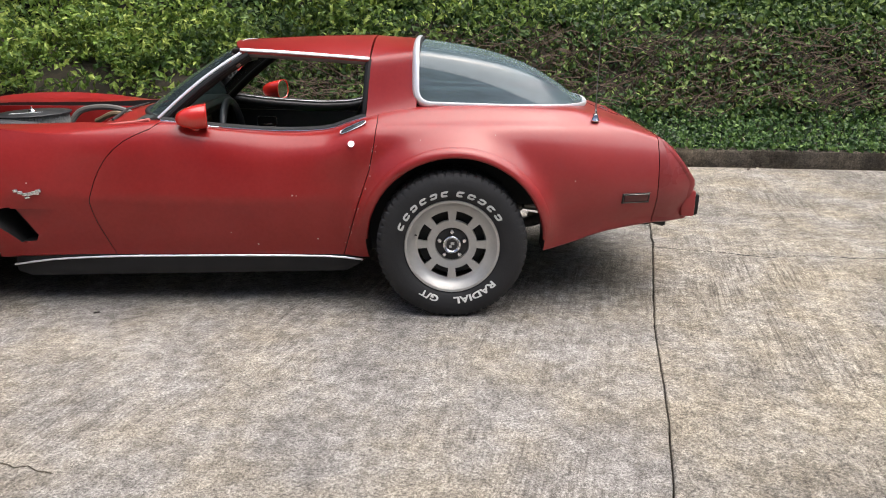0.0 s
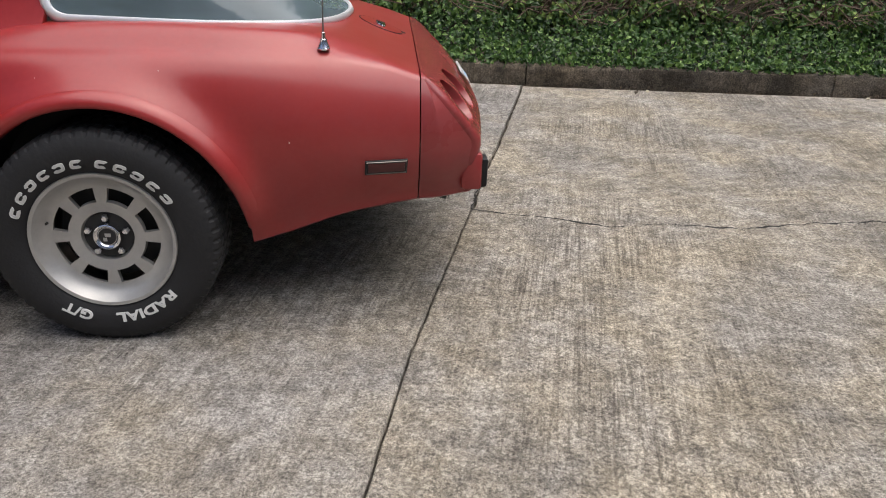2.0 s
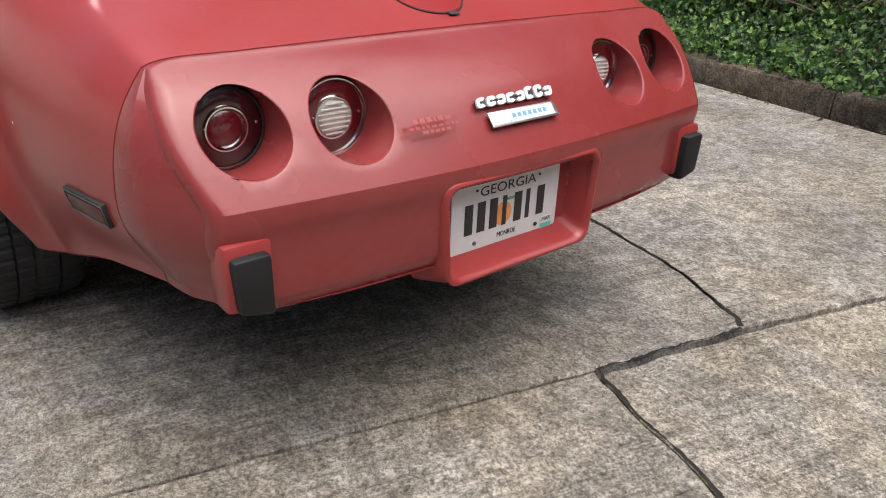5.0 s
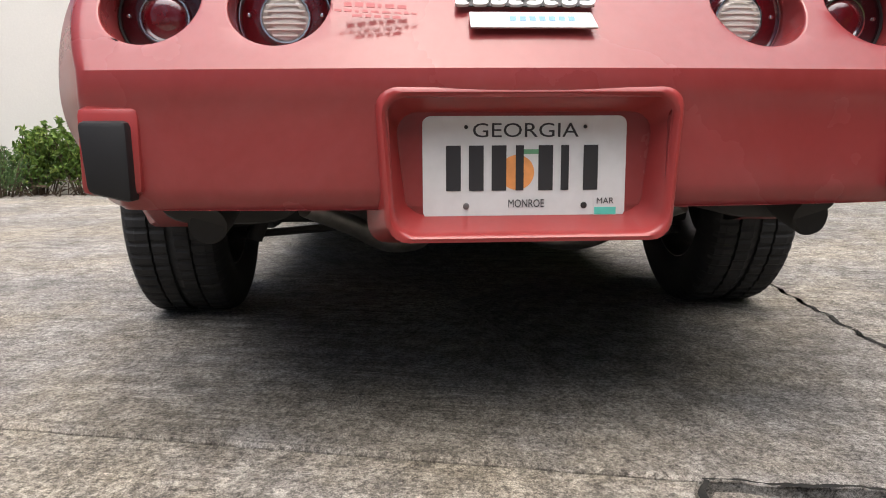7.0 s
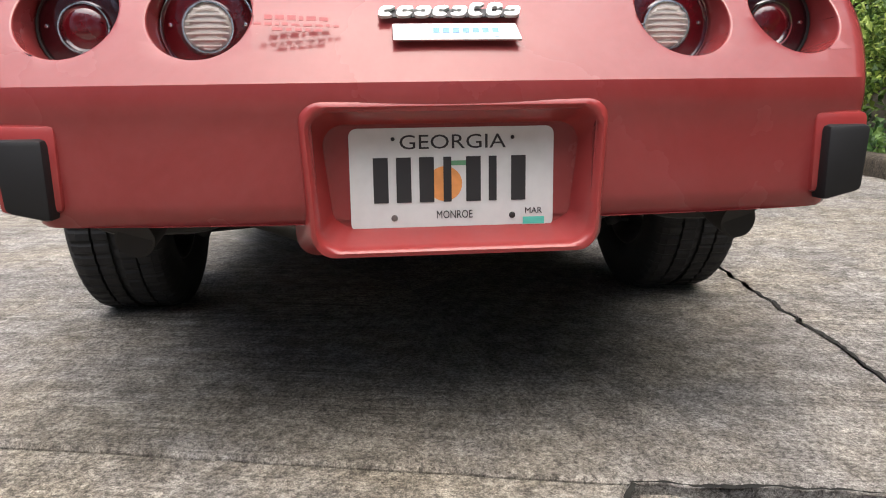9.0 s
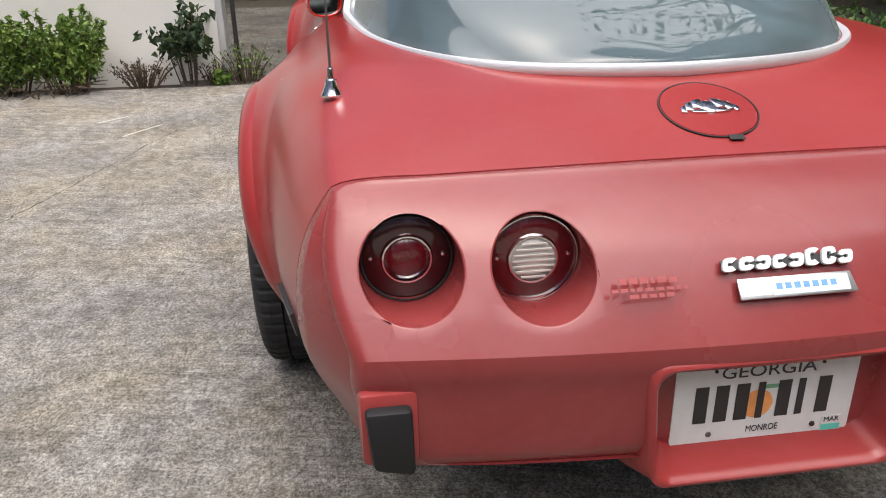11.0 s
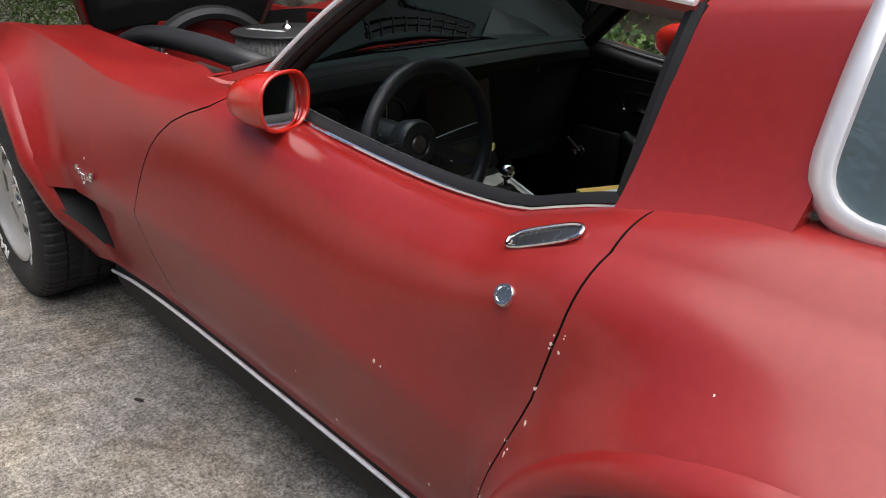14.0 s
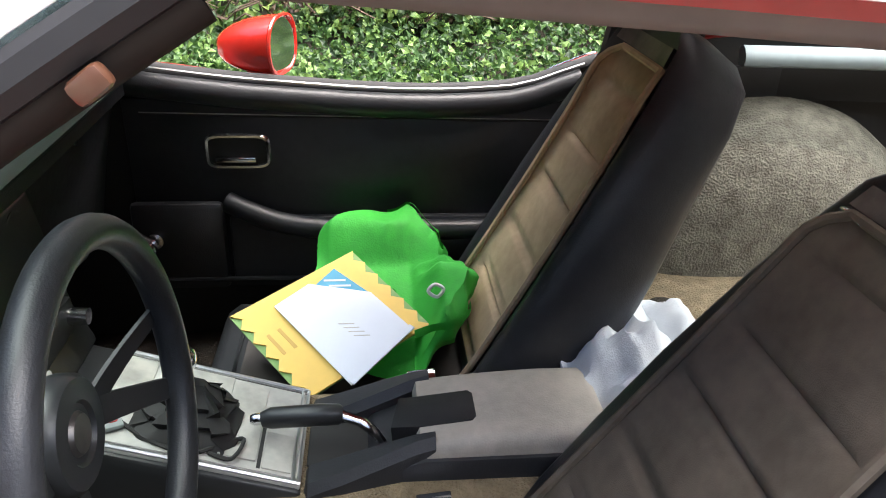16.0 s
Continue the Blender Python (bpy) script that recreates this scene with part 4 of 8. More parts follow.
ZC = curve((-3.54, 0.55), (-3.0, 0.77), (-2.4, 0.80), (-1.6, 0.86), (-1.35, 0.87), (-1.05, 0.83), (-0.58, 0.83), (-0.36, 0.895), (-0.15, 0.93), (0.3, 0.933), (0.55, 0.92), (0.68, 0.895), (0.81, 0.85), (0.94, 0.801))


# how hard the edge along the flank and the crest of the wings are
CREASE = curve((-3.54, 0.0), (-2.2, 0.012), (-1.7, 0.022), (-0.8, 0.020), (-0.35, 0.006), (0.0, 0.0), (0.94, 0.0))
FULL = curve((-3.54, 0.0), (-1.0, 0.0), (-0.65, 0.25), (-0.45, 0.8), (-0.2, 0.9), (0.25, 0.8), (0.6, 0.4), (0.94, 0.0))
PEAK = curve((-3.54, 0.9), (-1.9, 0.9), (-1.5, 0.0), (-0.3, 0.0), (0.1, 0.3), (0.94, 0.4))


def half_section(x):
    zb, yb, ym, zm, yu, zu, ys, zs, zc = ZB(x), YB(x), YM(x), ZM(x), YU(x), ZU(x), YS(x), ZS(x), ZC(x)
    p = [(yb * k / 12 * 0.95, zb) for k in range(13)]
    p += bez((yb * 0.95, zb), (yb, zb), (yb, zb), (yb + 0.004, zb + 0.03), 3)
    cr, k, full = CREASE(x), PEAK(x), FULL(x)
    p += bez(p[-1], (yb + (ym - yb) * 0.6, zb + 0.03 + (zm - zb) * 0.35), (ym - 0.002 - cr, zm - (zm - zb) * 0.35), (ym, zm), 10)
    p += bez((ym, zm), (ym - cr, zm + (zu - zm) * 0.55), (yu + 0.05 - 0.035 * k + 0.05 * full, zu - 0.05 + 0.01 * k + 0.02 * full), (yu, zu), 14)
    p += bez((yu, zu), (yu - 0.03, zu + 0.03 * (1 - k)), (ys + 0.04, zs - 0.002), (ys, zs), 8)
    p += bez((ys, zs), (ys * 0.66, zs + (zc - zs) * 0.5), (ys * 0.33, zc), (0, zc), 6)
    return p


def flare(x, z):
    """How far the wheel openings swell the side."""
    out = 0.0
    for hx in (-2.489, 0.0):
        r = math.hypot(x - hx, z - 0.335)
        ang = math.atan2(z - 0.335, x - hx)
        up = min(max((math.sin(ang) + 0.45) / 0.6, 0), 1)
        out += 0.064 * math.exp(-(max(r - 0.412, 0) / 0.058)**2) * up
    return out


def ring(x):
    h = half_section(x)
    out = []
    for k, (y, z) in enumerate(h):
        out.append((x, -(y + (flare(x, z) if y > 0.6 else 0)), z))
    return out + [(px, -py, pz) for px, py, pz in out[-2:0:-1]]


xs = sorted(set([round(-3.54 + i * (3.54 + 0.937) / 150, 4) for i in range(151)] + [round(-0.5 + i * 0.0125, 4) + 0.0031 for i in range(84)]))
rows = [ring(x) for x in xs]
bm = grid_bm(rows, close_u=True)
for r in (0, -1):
    bm.verts.ensure_lookup_table()
    n = len(rows[0])
    idx = range(n) if r == 0 else range(len(bm.verts) - n, len(bm.verts))
    bm.faces.new([bm.verts[i] for i in idx])
bmesh.ops.recalc_face_normals(bm, faces=bm.faces)
solid = plain_mesh(bm, (PAINT, BLACK))

cuts = []
for hx in (-2.489, 0.015):
    for s in (-1, 1):
        ring_o = [(hx + 0.408 * math.cos(a), 0.335 + 0.408 * math.sin(a)) for a in [radians(i * 5) for i in range(-5, 42)]] + [(hx - 0.40, 0.05), (hx + 0.43, 0.05)]
        cuts.append(("DIFFERENCE", plain_mesh(prism_bm(ring_o, "y", s * (0.585 if hx > -1 else 0.56), s * 1.2, mi=1), (PAINT, BLACK))))
# cabin, engine bay and the hollow under the tail
cuts.append(("DIFFERENCE", plain_mesh(prism_bm([(-1.585, 0.805), (-1.585, 0.27), (-0.25, 0.27), (-0.22, 0.47), (0.56, 0.49), (0.58, 0.805)], "y", -0.575, 0.575, mi=1), (PAINT, BLACK))))
cuts.append(("DIFFERENCE", plain_mesh(prism_bm([(-1.33, -0.59), (-1.45, -0.45), (-1.53, -0.25), (-1.555, 0), (-1.53, 0.25), (-1.45, 0.45), (-1.33, 0.59), (-0.10, 0.572), (0.22, 0.535), (0.41, 0.475), (0.52, 0.40), (0.60, 0.285), (0.64, 0.15), (0.655, 0), (0.64, -0.15), (0.60, -0.285), (0.52, -0.40), (0.41, -0.475), (0.22, -0.535), (-0.10, -0.572)], "z", 0.80, 1.3, mi=1), (PAINT, BLACK))))
cuts.append(("DIFFERENCE", plain_mesh(prism_bm([(-3.0, -0.36), (-3.0, 0.36), (-2.6, 0.46), (-1.75, 0.50), (-1.62, 0.54), (-1.62, -0.54), (-1.75, -0.50), (-2.6, -0.46)], "z", 0.33, 1.3, mi=1), (PAINT, BLACK))))
cuts.append(("DIFFERENCE", plain_mesh(box_bm(0.14, 0.44, -0.60, 0.60, 0.1, 0.466, mi=1), (PAINT, BLACK))))
cuts.append(("DIFFERENCE", plain_mesh(box_bm(0.42, 1.2, -0.62, 0.62, 0.1, 0.52, mi=1), (PAINT, BLACK))))
for s in (-1, 1):
    cuts.append(("DIFFERENCE", plain_mesh(prism_bm([(-2.09, 0.480), (-1.99, 0.490), (-1.90, 0.350), (-1.915, 0.320), (-1.985, 0.314)], "y", s * 0.62, s * 1.0, mi=1), (PAINT, BLACK))))
    vent = bmesh.new()
    ring_v = [(-2.07, 0.487), (-1.72, 0.472), (-1.66, 0.385), (-1.72, 0.315), (-1.97, 0.305)]
    inner = [0.752, 0.778, 0.770, 0.755, 0.735]
    a = [vent.verts.new((x, s * d, z)) for (x, z), d in zip(ring_v, inner)]
    o = [vent.verts.new((x, s * 0.92, z)) for x, z in ring_v]
    vent.faces.new(o)
    for k in range(5):
        vent.faces.new((a[k], a[(k + 1) % 5], o[(k + 1) % 5], o[k]))
    for tri in ((0, 1, 4), (1, 3, 4), (1, 2, 3)):
        vent.faces.new([a[k] for k in tri])
    bmesh.ops.recalc_face_normals(vent, faces=vent.faces)
    cuts.append(("DIFFERENCE", plain_mesh(vent, (PAINT, BLACK))))
shell = csg(solid, cuts)

DOOR = [(-1.30, 1.2), (-1.312, 0.90), (-1.328, 0.855), (-1.36, 0.832), (-1.42, 0.808), (-1.47, 0.782), (-1.516, 0.746), (-1.556, 0.702), (-1.585, 0.655), (-1.608, 0.606), (-1.625, 0.556), (-1.638, 0.512), (-1.636, 0.48), (-1.624, 0.415), (-1.596, 0.321), (-1.56, 0.20), (-0.52, 0.20), (-0.504, 0.244), (-0.422, 0.507), (-0.368, 0.667), (-0.347, 0.772), (-0.336, 0.86), (-0.334, 0.90), (-0.334, 1.2)]


def shrink(outline, d):
    cx = sum(p[0] for p in outline) / len(outline)
    out = []
    n = len(outline)
    for i, (x, z) in enumerate(outline):
        a, b = Vector(outline[i - 1]), Vector(outline[(i + 1) % n])
        t = (b - a).normalized()
        nrm = Vector((-t.y, t.x))
        out.append((x + nrm.x * d, z + nrm.y * d))
    return out


door_in = shrink(DOOR, 0.0035)
if abs(sum(p[0] for p in door_in[1:14])) > abs(sum(p[0] for p in DOOR[1:14])):
    door_in = shrink(DOOR, -0.0035)
doors = []
for s in (-1, 1):
    doors.append(csg(shell.copy(), [("INTERSECT", plain_mesh(prism_bm(door_in, "y", s * 0.45, s * 1.1, mi=1), (PAINT, BLACK)))]))
shell = csg(shell, [("DIFFERENCE", plain_mesh(prism_bm(DOOR, "y", s * 0.45, s * 1.1, mi=1), (PAINT, BLACK))) for s in (-1, 1)])
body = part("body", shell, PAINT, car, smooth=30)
door_l = part("door", doors[0], PAINT, car, "faded red door with chips along its edge", smooth=30)
door_r = part("door", doors[1], PAINT, car, smooth=30)

# tail: a soft cover that leans back to an edge, with the bumper face under it
XT = curve((0.37, 1.10), (0.43, 1.13), (0.54, 1.139), (0.565, 1.1445), (0.580, 1.148), (0.594, 1.143), (0.61, 1.131), (0.70, 1.058), (0.77, 0.988), (0.788, 0.962), (0.797, 0.95), (0.81, 0.945))


def tail_ring(q):
    out = []
    for y, z in half_section(0.94):
        lx = XT(z) - 0.941
        x = 0.941 + q * lx
        w = 1 - 0.115 * (q * lx / 0.21)**1.6
        zz = z if z > 0.45 else z + (0.40 - z) * q * 0.3
        out.append((x + 0.05 * q * (1 - (y / 0.7)**2) * min(lx / 0.1, 1), -y * w, zz))
    return out


rows = []
for q in [0, 0.08, 0.16, 0.24, 0.32, 0.4]:
    h = tail_ring(q)
    rows.append(h + [(px, -py, pz) for px, py, pz in h[-2:0:-1]])
# the corner between flank and tail face is rounded off
CORNER = 0.034
inner, outer = tail_ring(0.4), tail_ring(1.0)
for th in [radians(15 * k) for k in range(7)]:
    h = []
    for (x0, y0, z0), (x1, y1, z1) in zip(inner, outer):
        side = min(max((abs(y1) - 0.40) / 0.2, 0), 1)
        r = min(CORNER, 0.9 * max(x1 - x0, 0)) * side
        h.append((x1 - r * (1 - math.sin(th)) if side > 0 else x0 + (x1 - x0) * (0.6 + 0.4 * math.sin(th)), y1 + (r * (1 - math.cos(th)) if y1 < 0 else 0), z1))
    rows.append(h + [(px, -py, pz) for px, py, pz in h[-2:0:-1]])
bm = grid_bm(rows, close_u=True)
n = len(rows[0])
bm.verts.ensure_lookup_table()
bm.faces.new([bm.verts[i] for i in range(n)])
last = [bm.verts[len(bm.verts) - n + i] for i in range(n)]
nh = len(outer)
# tail face in bands across, from the lower edge up
K0 = 12
prev = [last[k % n] for k in range(K0, -K0 - 1, -1)]
fr = [(v.co.y - prev[0].co.y) / (prev[-1].co.y - prev[0].co.y) for v in prev]
for k in range(K0 + 1, nh):
    a, b = last[k], last[n - k]
    rowv = [a]
    if a is not b:
        lx = XT(a.co.z) - 0.941
        y0 = abs(a.co.y)
        for f in fr[1:-1]:
            y = a.co.y + (b.co.y - a.co.y) * f
            bulge = 0.05 * min(max(lx, 0) / 0.1, 1) * ((y0 / 0.7)**2 - (y / 0.7)**2) * (1 + 0.12 * (1 - (y / max(y0, 0.01))**2))
            rowv.append(bm.verts.new((a.co.x + bulge, y, a.co.z)))
        rowv.append(b)
        for j in range(len(prev) - 1):
            bm.faces.new((prev[j], prev[j + 1], rowv[j + 1], rowv[j]))
    else:
        for j in range(len(prev) - 1):
            bm.faces.new((prev[j], prev[j + 1], a))
    prev = rowv
bmesh.ops.recalc_face_normals(bm, faces=bm.faces)
tail_solid = plain_mesh(bm, (PAINT_TAIL, BLACK))
tc = []


def lamp_x(y):
    """The inner lamps sit nearer the face than the outer ones."""
    return 0.020 if abs(y) < 0.45 else -0.010


LAMPS = [(-0.548, 0.684), (-0.358, 0.682), (0.358, 0.682), (0.548, 0.684)]
for y, z in LAMPS:
    tc.append(("DIFFERENCE", plain_mesh(turned_bm([(0.99, 0), (0.99, 0.0725), (1.02, 0.0735), (1.3, 0.080), (1.3, 0)], "x", 64, m=Matrix.Translation((lamp_x(y) + 1.0, y, z)) @ Matrix.Rotation(radians(-11), 4, "Y") @ Matrix.Translation((-1.0, 0, 0))), (PAINT, BLACK))))
PLATE = [(-0.195, 0.365), (0.195, 0.365), (0.203, 0.555), (-0.203, 0.555)]
tc.append(("DIFFERENCE", plain_mesh(prism_bm(PLATE, "x", 1.122, 1.4, mi=0), (PAINT, BLACK))))
tc.append(("DIFFERENCE", plain_mesh(box_bm(0.5, 1.09, -0.56, 0.56, 0.1, 0.54, mi=1), (PAINT, BLACK))))
tail_mesh = csg(tail_solid, tc)
bm = bmesh.new()
bm.from_mesh(tail_mesh)
bmesh.ops.remove_doubles(bm, verts=bm.verts, dist=2e-4)
lips = []


def tunnel_wall(f):
    """A face of one of the round lamp wells looks to the well's axis."""
    c = f.calc_center_median()
    for y, z in LAMPS:
        d = Vector((0, y - c.y, z - c.z))
        if 0.05 < d.length < 0.105 and f.normal.dot(d.normalized()) > 0.85:
            return True
    return False


for e in bm.edges:
    if e.is_manifold and e.calc_face_angle(0) > 0.45 and min(v.co.x for v in e.verts) > 1.02 and sum(tunnel_wall(f) for f in e.link_faces) == 1:
        lips.append(e)
bmesh.ops.bevel(bm, geom=lips, offset=0.0035, segments=2, profile=0.5, affect="EDGES")
bm.to_mesh(tail_mesh)
bm.free()
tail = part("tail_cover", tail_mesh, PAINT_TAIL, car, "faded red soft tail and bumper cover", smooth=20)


# ---- roof, glass and bright trim ----
def arch(x, yb, zb, yt, zt, ztop, n=14, foot=0.0):
    """A section of the roof from its base on the driver's side to the other."""
    h = bez((yb + foot, zb - foot * 0.2), (yb - (yb - yt) * (0.35 if not foot else 0.22), zb + (zt - zb) * (0.5 if not foot else 0.12)), (yt + 0.03, zt - 0.03), (yt, zt), 10, True)
    h += bez((yt, zt), (yt - 0.06, zt + 0.035), (yt * 0.5, ztop), (0, ztop), n - 4)
    out = [(x, -y, z) for y, z in h]
    return out + [(x, y, z) for y, z in h[-2::-1]]


def shell_part(name, rows, thick, mat, label="", smooth=40, mats=None, rim=None):
    bm = grid_bm(rows)
    bmesh.ops.recalc_face_normals(bm, faces=bm.faces)
    bm.faces.ensure_lookup_table()
    c = sum((f.calc_center_median() for f in bm.faces), Vector()) / len(bm.faces)
    up = sum(1 if f.normal.z > 0 else -1 for f in bm.faces)
    if up < 0:
        bmesh.ops.reverse_faces(bm, faces=bm.faces)
    bmesh.ops.solidify(bm, geom=bm.faces[:], thickness=thick)
    return part(name, bm, mat, car, label, smooth, mats)


TOP = curve((-0.375, 1.222), (-0.165, 1.205), (0.2, 1.145), (0.41, 1.075), (0.55, 0.995), (0.635, 0.935), (0.70, 0.899))
hoop = []
for i in range(9):
    f = i / 8
    lean = []
    base = arch(0, 0.60, 0.862 + 0.045 * f, 0.495, 1.128 + 0.03 * f, TOP(-0.375 + 0.21 * f), foot=0.045)
    for px, py, pz in base:
        k = (pz - 0.86) / 0.3
        lean.append((-0.395 + 0.02 * min(k, 1) + f * 0.225, py, pz))
    hoop.append(lean)
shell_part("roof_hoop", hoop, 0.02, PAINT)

# the rear glass: a bubble whose lower edge sweeps round on the deck
GW = curve((-0.17, 0.592), (-0.05, 0.585), (0.25, 0.552), (0.44, 0.492), (0.55, 0.42), (0.64, 0.30), (0.68, 0.165), (0.692, 0.08), (0.697, 0.0))


def glass_point(u, v):
    """u runs back, v from one side (-1) to the other (1)."""
    x = -0.158 + 0.852 * math.sin(u * math.pi / 2)
    yb = max(GW(x), 0.004)
    top = TOP(x)
    zb = 0.935 - 0.022 * min(max((x + 0.158) / 0.6, 0), 1) - 0.014 * max((x - 0.45) / 0.25, 0)
    zt = max(1.158 - (1.205 - top) * 0.95, zb + 0.0008)
    sec = arch(0, yb, zb, yb * 0.83, min(zt, max(top - 0.004, zb + 0.0006)), max(top, zb + 0.001))
    k = (v + 1) / 2 * (len(sec) - 1)
    i = min(int(k), len(sec) - 2)
    p, q = Vector(sec[i]), Vector(sec[i + 1])
    r = p + (q - p) * (k - i)
    return Vector((x, r.y, r.z))


NV = 40
rows_g = [[glass_point(i / 24, -1 + 2 * k / NV) for k in range(NV + 1)] for i in range(25)]
def outward(bm, centre):
    """Turn all faces away from a centre."""
    bm.normal_update()
    bmesh.ops.reverse_faces(bm, faces=[f for f in bm.faces if f.normal.dot(f.calc_center_median() - Vector(centre)) < 0])
    return bm


glass = part("rear_glass", outward(grid_bm(rows_g), (0.1, 0, 0.6)), GLASS_DARK, car, "dusty tinted wrap-around rear glass with sky sheen in its film", smooth=50)
glass.visible_shadow = False
# pale metal surround, and the dark seal inside it
front = [glass_point(0, -1 + 2 * k / NV) + Vector((-0.010, 0, 0.003)) for k in range(NV + 1)]
side = [glass_point(i / 24, -1) + Vector((0, -0.002, -0.004)) for i in range(25)]
around = front[::-1][NV // 2:] + side[1:-1] + [Vector((0.699, 0, side[-1].z))]
corner = front[0]
before = [p for p in around[:NV // 2 + 1] if (p - corner).length > 0.055]
after = [p for p in around[NV // 2 + 1:] if (p - corner).length > 0.055]
around = before + [before[-1].lerp(corner, q).lerp(corner.lerp(after[0], q), q) for q in [k / 8 for k in range(1, 8)]] + after
ring_t = around + [Vector((p.x, -p.y, p.z)) for p in reversed(around[1:-1])]
part("glass_trim", tube_bm(ring_t, 0.020, 10, closed=True, flat=0.6), TRIM_BRIGHT, car, "dull white metal glass surround")
part("glass_seal", tube_bm([p + (Vector((0.2, 0, p.z + 0.05)) - p).normalized() * 0.022 for p in ring_t], 0.009, 6, closed=True), TRIM_BLACK, car)

# lift-out roof panels on each side of a middle bar
for s in (-1, 1):
    rf = []
    for i in range(14):
        f = i / 13
        row = []
        for k in range(13):
            u = k / 12
            y = 0.03 + u * (0.455 + 0.03 * f)
            yy = y / 0.5
            zt2 = 1.198 + 0.026 * math.sin(min(f * 1.5, 1.57))
            zt = 1.170 - 0.028 * f
            z = zt2 - (zt2 - zt) * yy**2.4
            x = -0.975 - 0.105 * (1 - yy**2) * (1 - f) + f * 0.593
            row.append((x, s * y, z))
        rf.append(row)
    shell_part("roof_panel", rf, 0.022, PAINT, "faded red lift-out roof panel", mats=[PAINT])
    line = [(r[-1][0], r[-1][1] - s * 0.004, r[-1][2] - 0.004) for r in rf]
    part("drip_rail", tube_bm(line, 0.0085, 8, flat=0.6), TRIM_BRIGHT, car, "bright metal drip rail")
    part("roof_seal", tube_bm([(x + 0.004, y - s * 0.02, z - 0.014) for x, y, z in line], 0.013, 8), DARKLINE, car)
    band = [[(x + 0.004, y - s * 0.006, z - 0.012), (x + 0.004, y - s * 0.010, z - 0.026), (x + 0.004, y - s * 0.018, z - 0.033), (x + 0.004, y - s * 0.050, z - 0.030), (x + 0.004, y - s * 0.052, z - 0.012)] for x, y, z in line]
    part("roof_band", fix(grid_bm(band, close_u=True)), LINER, car, "mauve-grey rubber lining under the roof edge", smooth=60)
    part("header_rail", box_bm(-1.03, -0.97, s * 0.02, s * 0.45, 1.145, 1.172, 0.01), DARKLINE, car)
bar = [[(x, y, 1.196 + 0.026 * math.sin(min((x + 1.09) / 0.7 * 1.5, 1.57))) for y in (-0.03, -0.01, 0.01, 0.03)] for x in [-1.085 + 0.07 * i for i in range(11)]]
shell_part("roof_bar", bar, 0.03, PAINT)

# windscreen with its pillars
def ws_point(f, k):
    c = 1 - k * k
    return Vector((-1.345 - 0.22 * c + f * (0.385 + 0.125 * c), k * (0.572 - 0.10 * f), 0.858 + f * 0.295 + 0.043 * c * f + 0.018 * math.sin(math.pi * f)))


ws = part("windscreen", outward(grid_bm([[ws_point(i / 10, k / 14) for k in range(-14, 15)] for i in range(11)]), (-0.9, 0, 0.6)), GLASS, car, "tinted windscreen")
for s in (-1, 1):
    line = [ws_point(i / 12, s) for i in range(13)]
    part("pillar_trim", tube_bm([p + Vector((-0.012, s * 0.004, 0.006)) for p in line], 0.008, 8, flat=0.6), TRIM_BRIGHT, car, "bright windscreen pillar strip")
    part("pillar_seal", tube_bm([p + Vector((0.014, s * 0.006, -0.006)) for p in line], 0.014, 8), TRIM_BLACK, car)
    part("pillar", tube_bm([p + Vector((0.017, -s * 0.008, -0.016)) for p in line], [0.019] * 13, 10), DARKLINE, car, "dark windscreen pillar")
    part("pillar_clip", box_bm(-0.011, 0.011, -0.006, 0.006, -0.007, 0.007, 0.004), material("amber_clip", (0.075, 0.032, 0.018), 0.35), car).matrix_basis = Matrix.Translation((-0.988, s * 0.502, 1.097)) @ Matrix.Rotation(radians(-37), 4, "Y")
part("windscreen_trim", tube_bm([ws_point(1.0, k / 10) + Vector((0, 0, 0.002)) for k in range(-10, 11)], 0.0055, 8), TRIM_BRIGHT, car)
part("windscreen_trim", tube_bm([ws_point(0.0, k / 10) + Vector((-0.004, 0, 0)) for k in range(-10, 11)], 0.012, 8), TRIM_BLACK, car)
# door seals: post behind the door glass, chrome strip and black belt on the sill
SILL = curve((-1.33, 0.852), (-1.05, 0.822), (-0.75, 0.807), (-0.58, 0.816), (-0.47, 0.850), (-0.40, 0.874))
for s in (-1, 1):
    post = [(-0.402, s * 0.585, 0.862), (-0.398, s * 0.555, 0.95), (-0.392, s * 0.522, 1.05), (-0.386, s * 0.49, 1.125)]
    part("door_post_seal", tube_bm(spline(post, 4), 0.016, 8), TRIM_BLACK, car, "black rubber post seal")
    sx = [-1.34 + i * 0.05 for i in range(20)]
    d = door_l if s < 0 else door_r
    part("sill_trim", tube_bm([(x, s * 0.604, SILL(x) + 0.004) for x in sx], 0.0042, 8), CHROME, d, "chrome sill strip")
    part("sill_seal", tube_bm([(x, s * 0.586, SILL(x) + 0.006) for x in sx], 0.0155, 8, flat=0.8), TRIM_BLACK, d)

# ---- lamps, badges, plate, mirrors, aerial ----
def side_y(x, z):
    """How far out the flank stands at a height."""
    h = [(y, zz) for y, zz in half_section(x)][16:]
    for (y0, z0), (y1, z1) in zip(h, h[1:]):
        if z0 <= z <= z1 and z1 > z0:
            return y0 + (y1 - y0) * (z - z0) / (z1 - z0) + flare(x, z)
    return 0.7


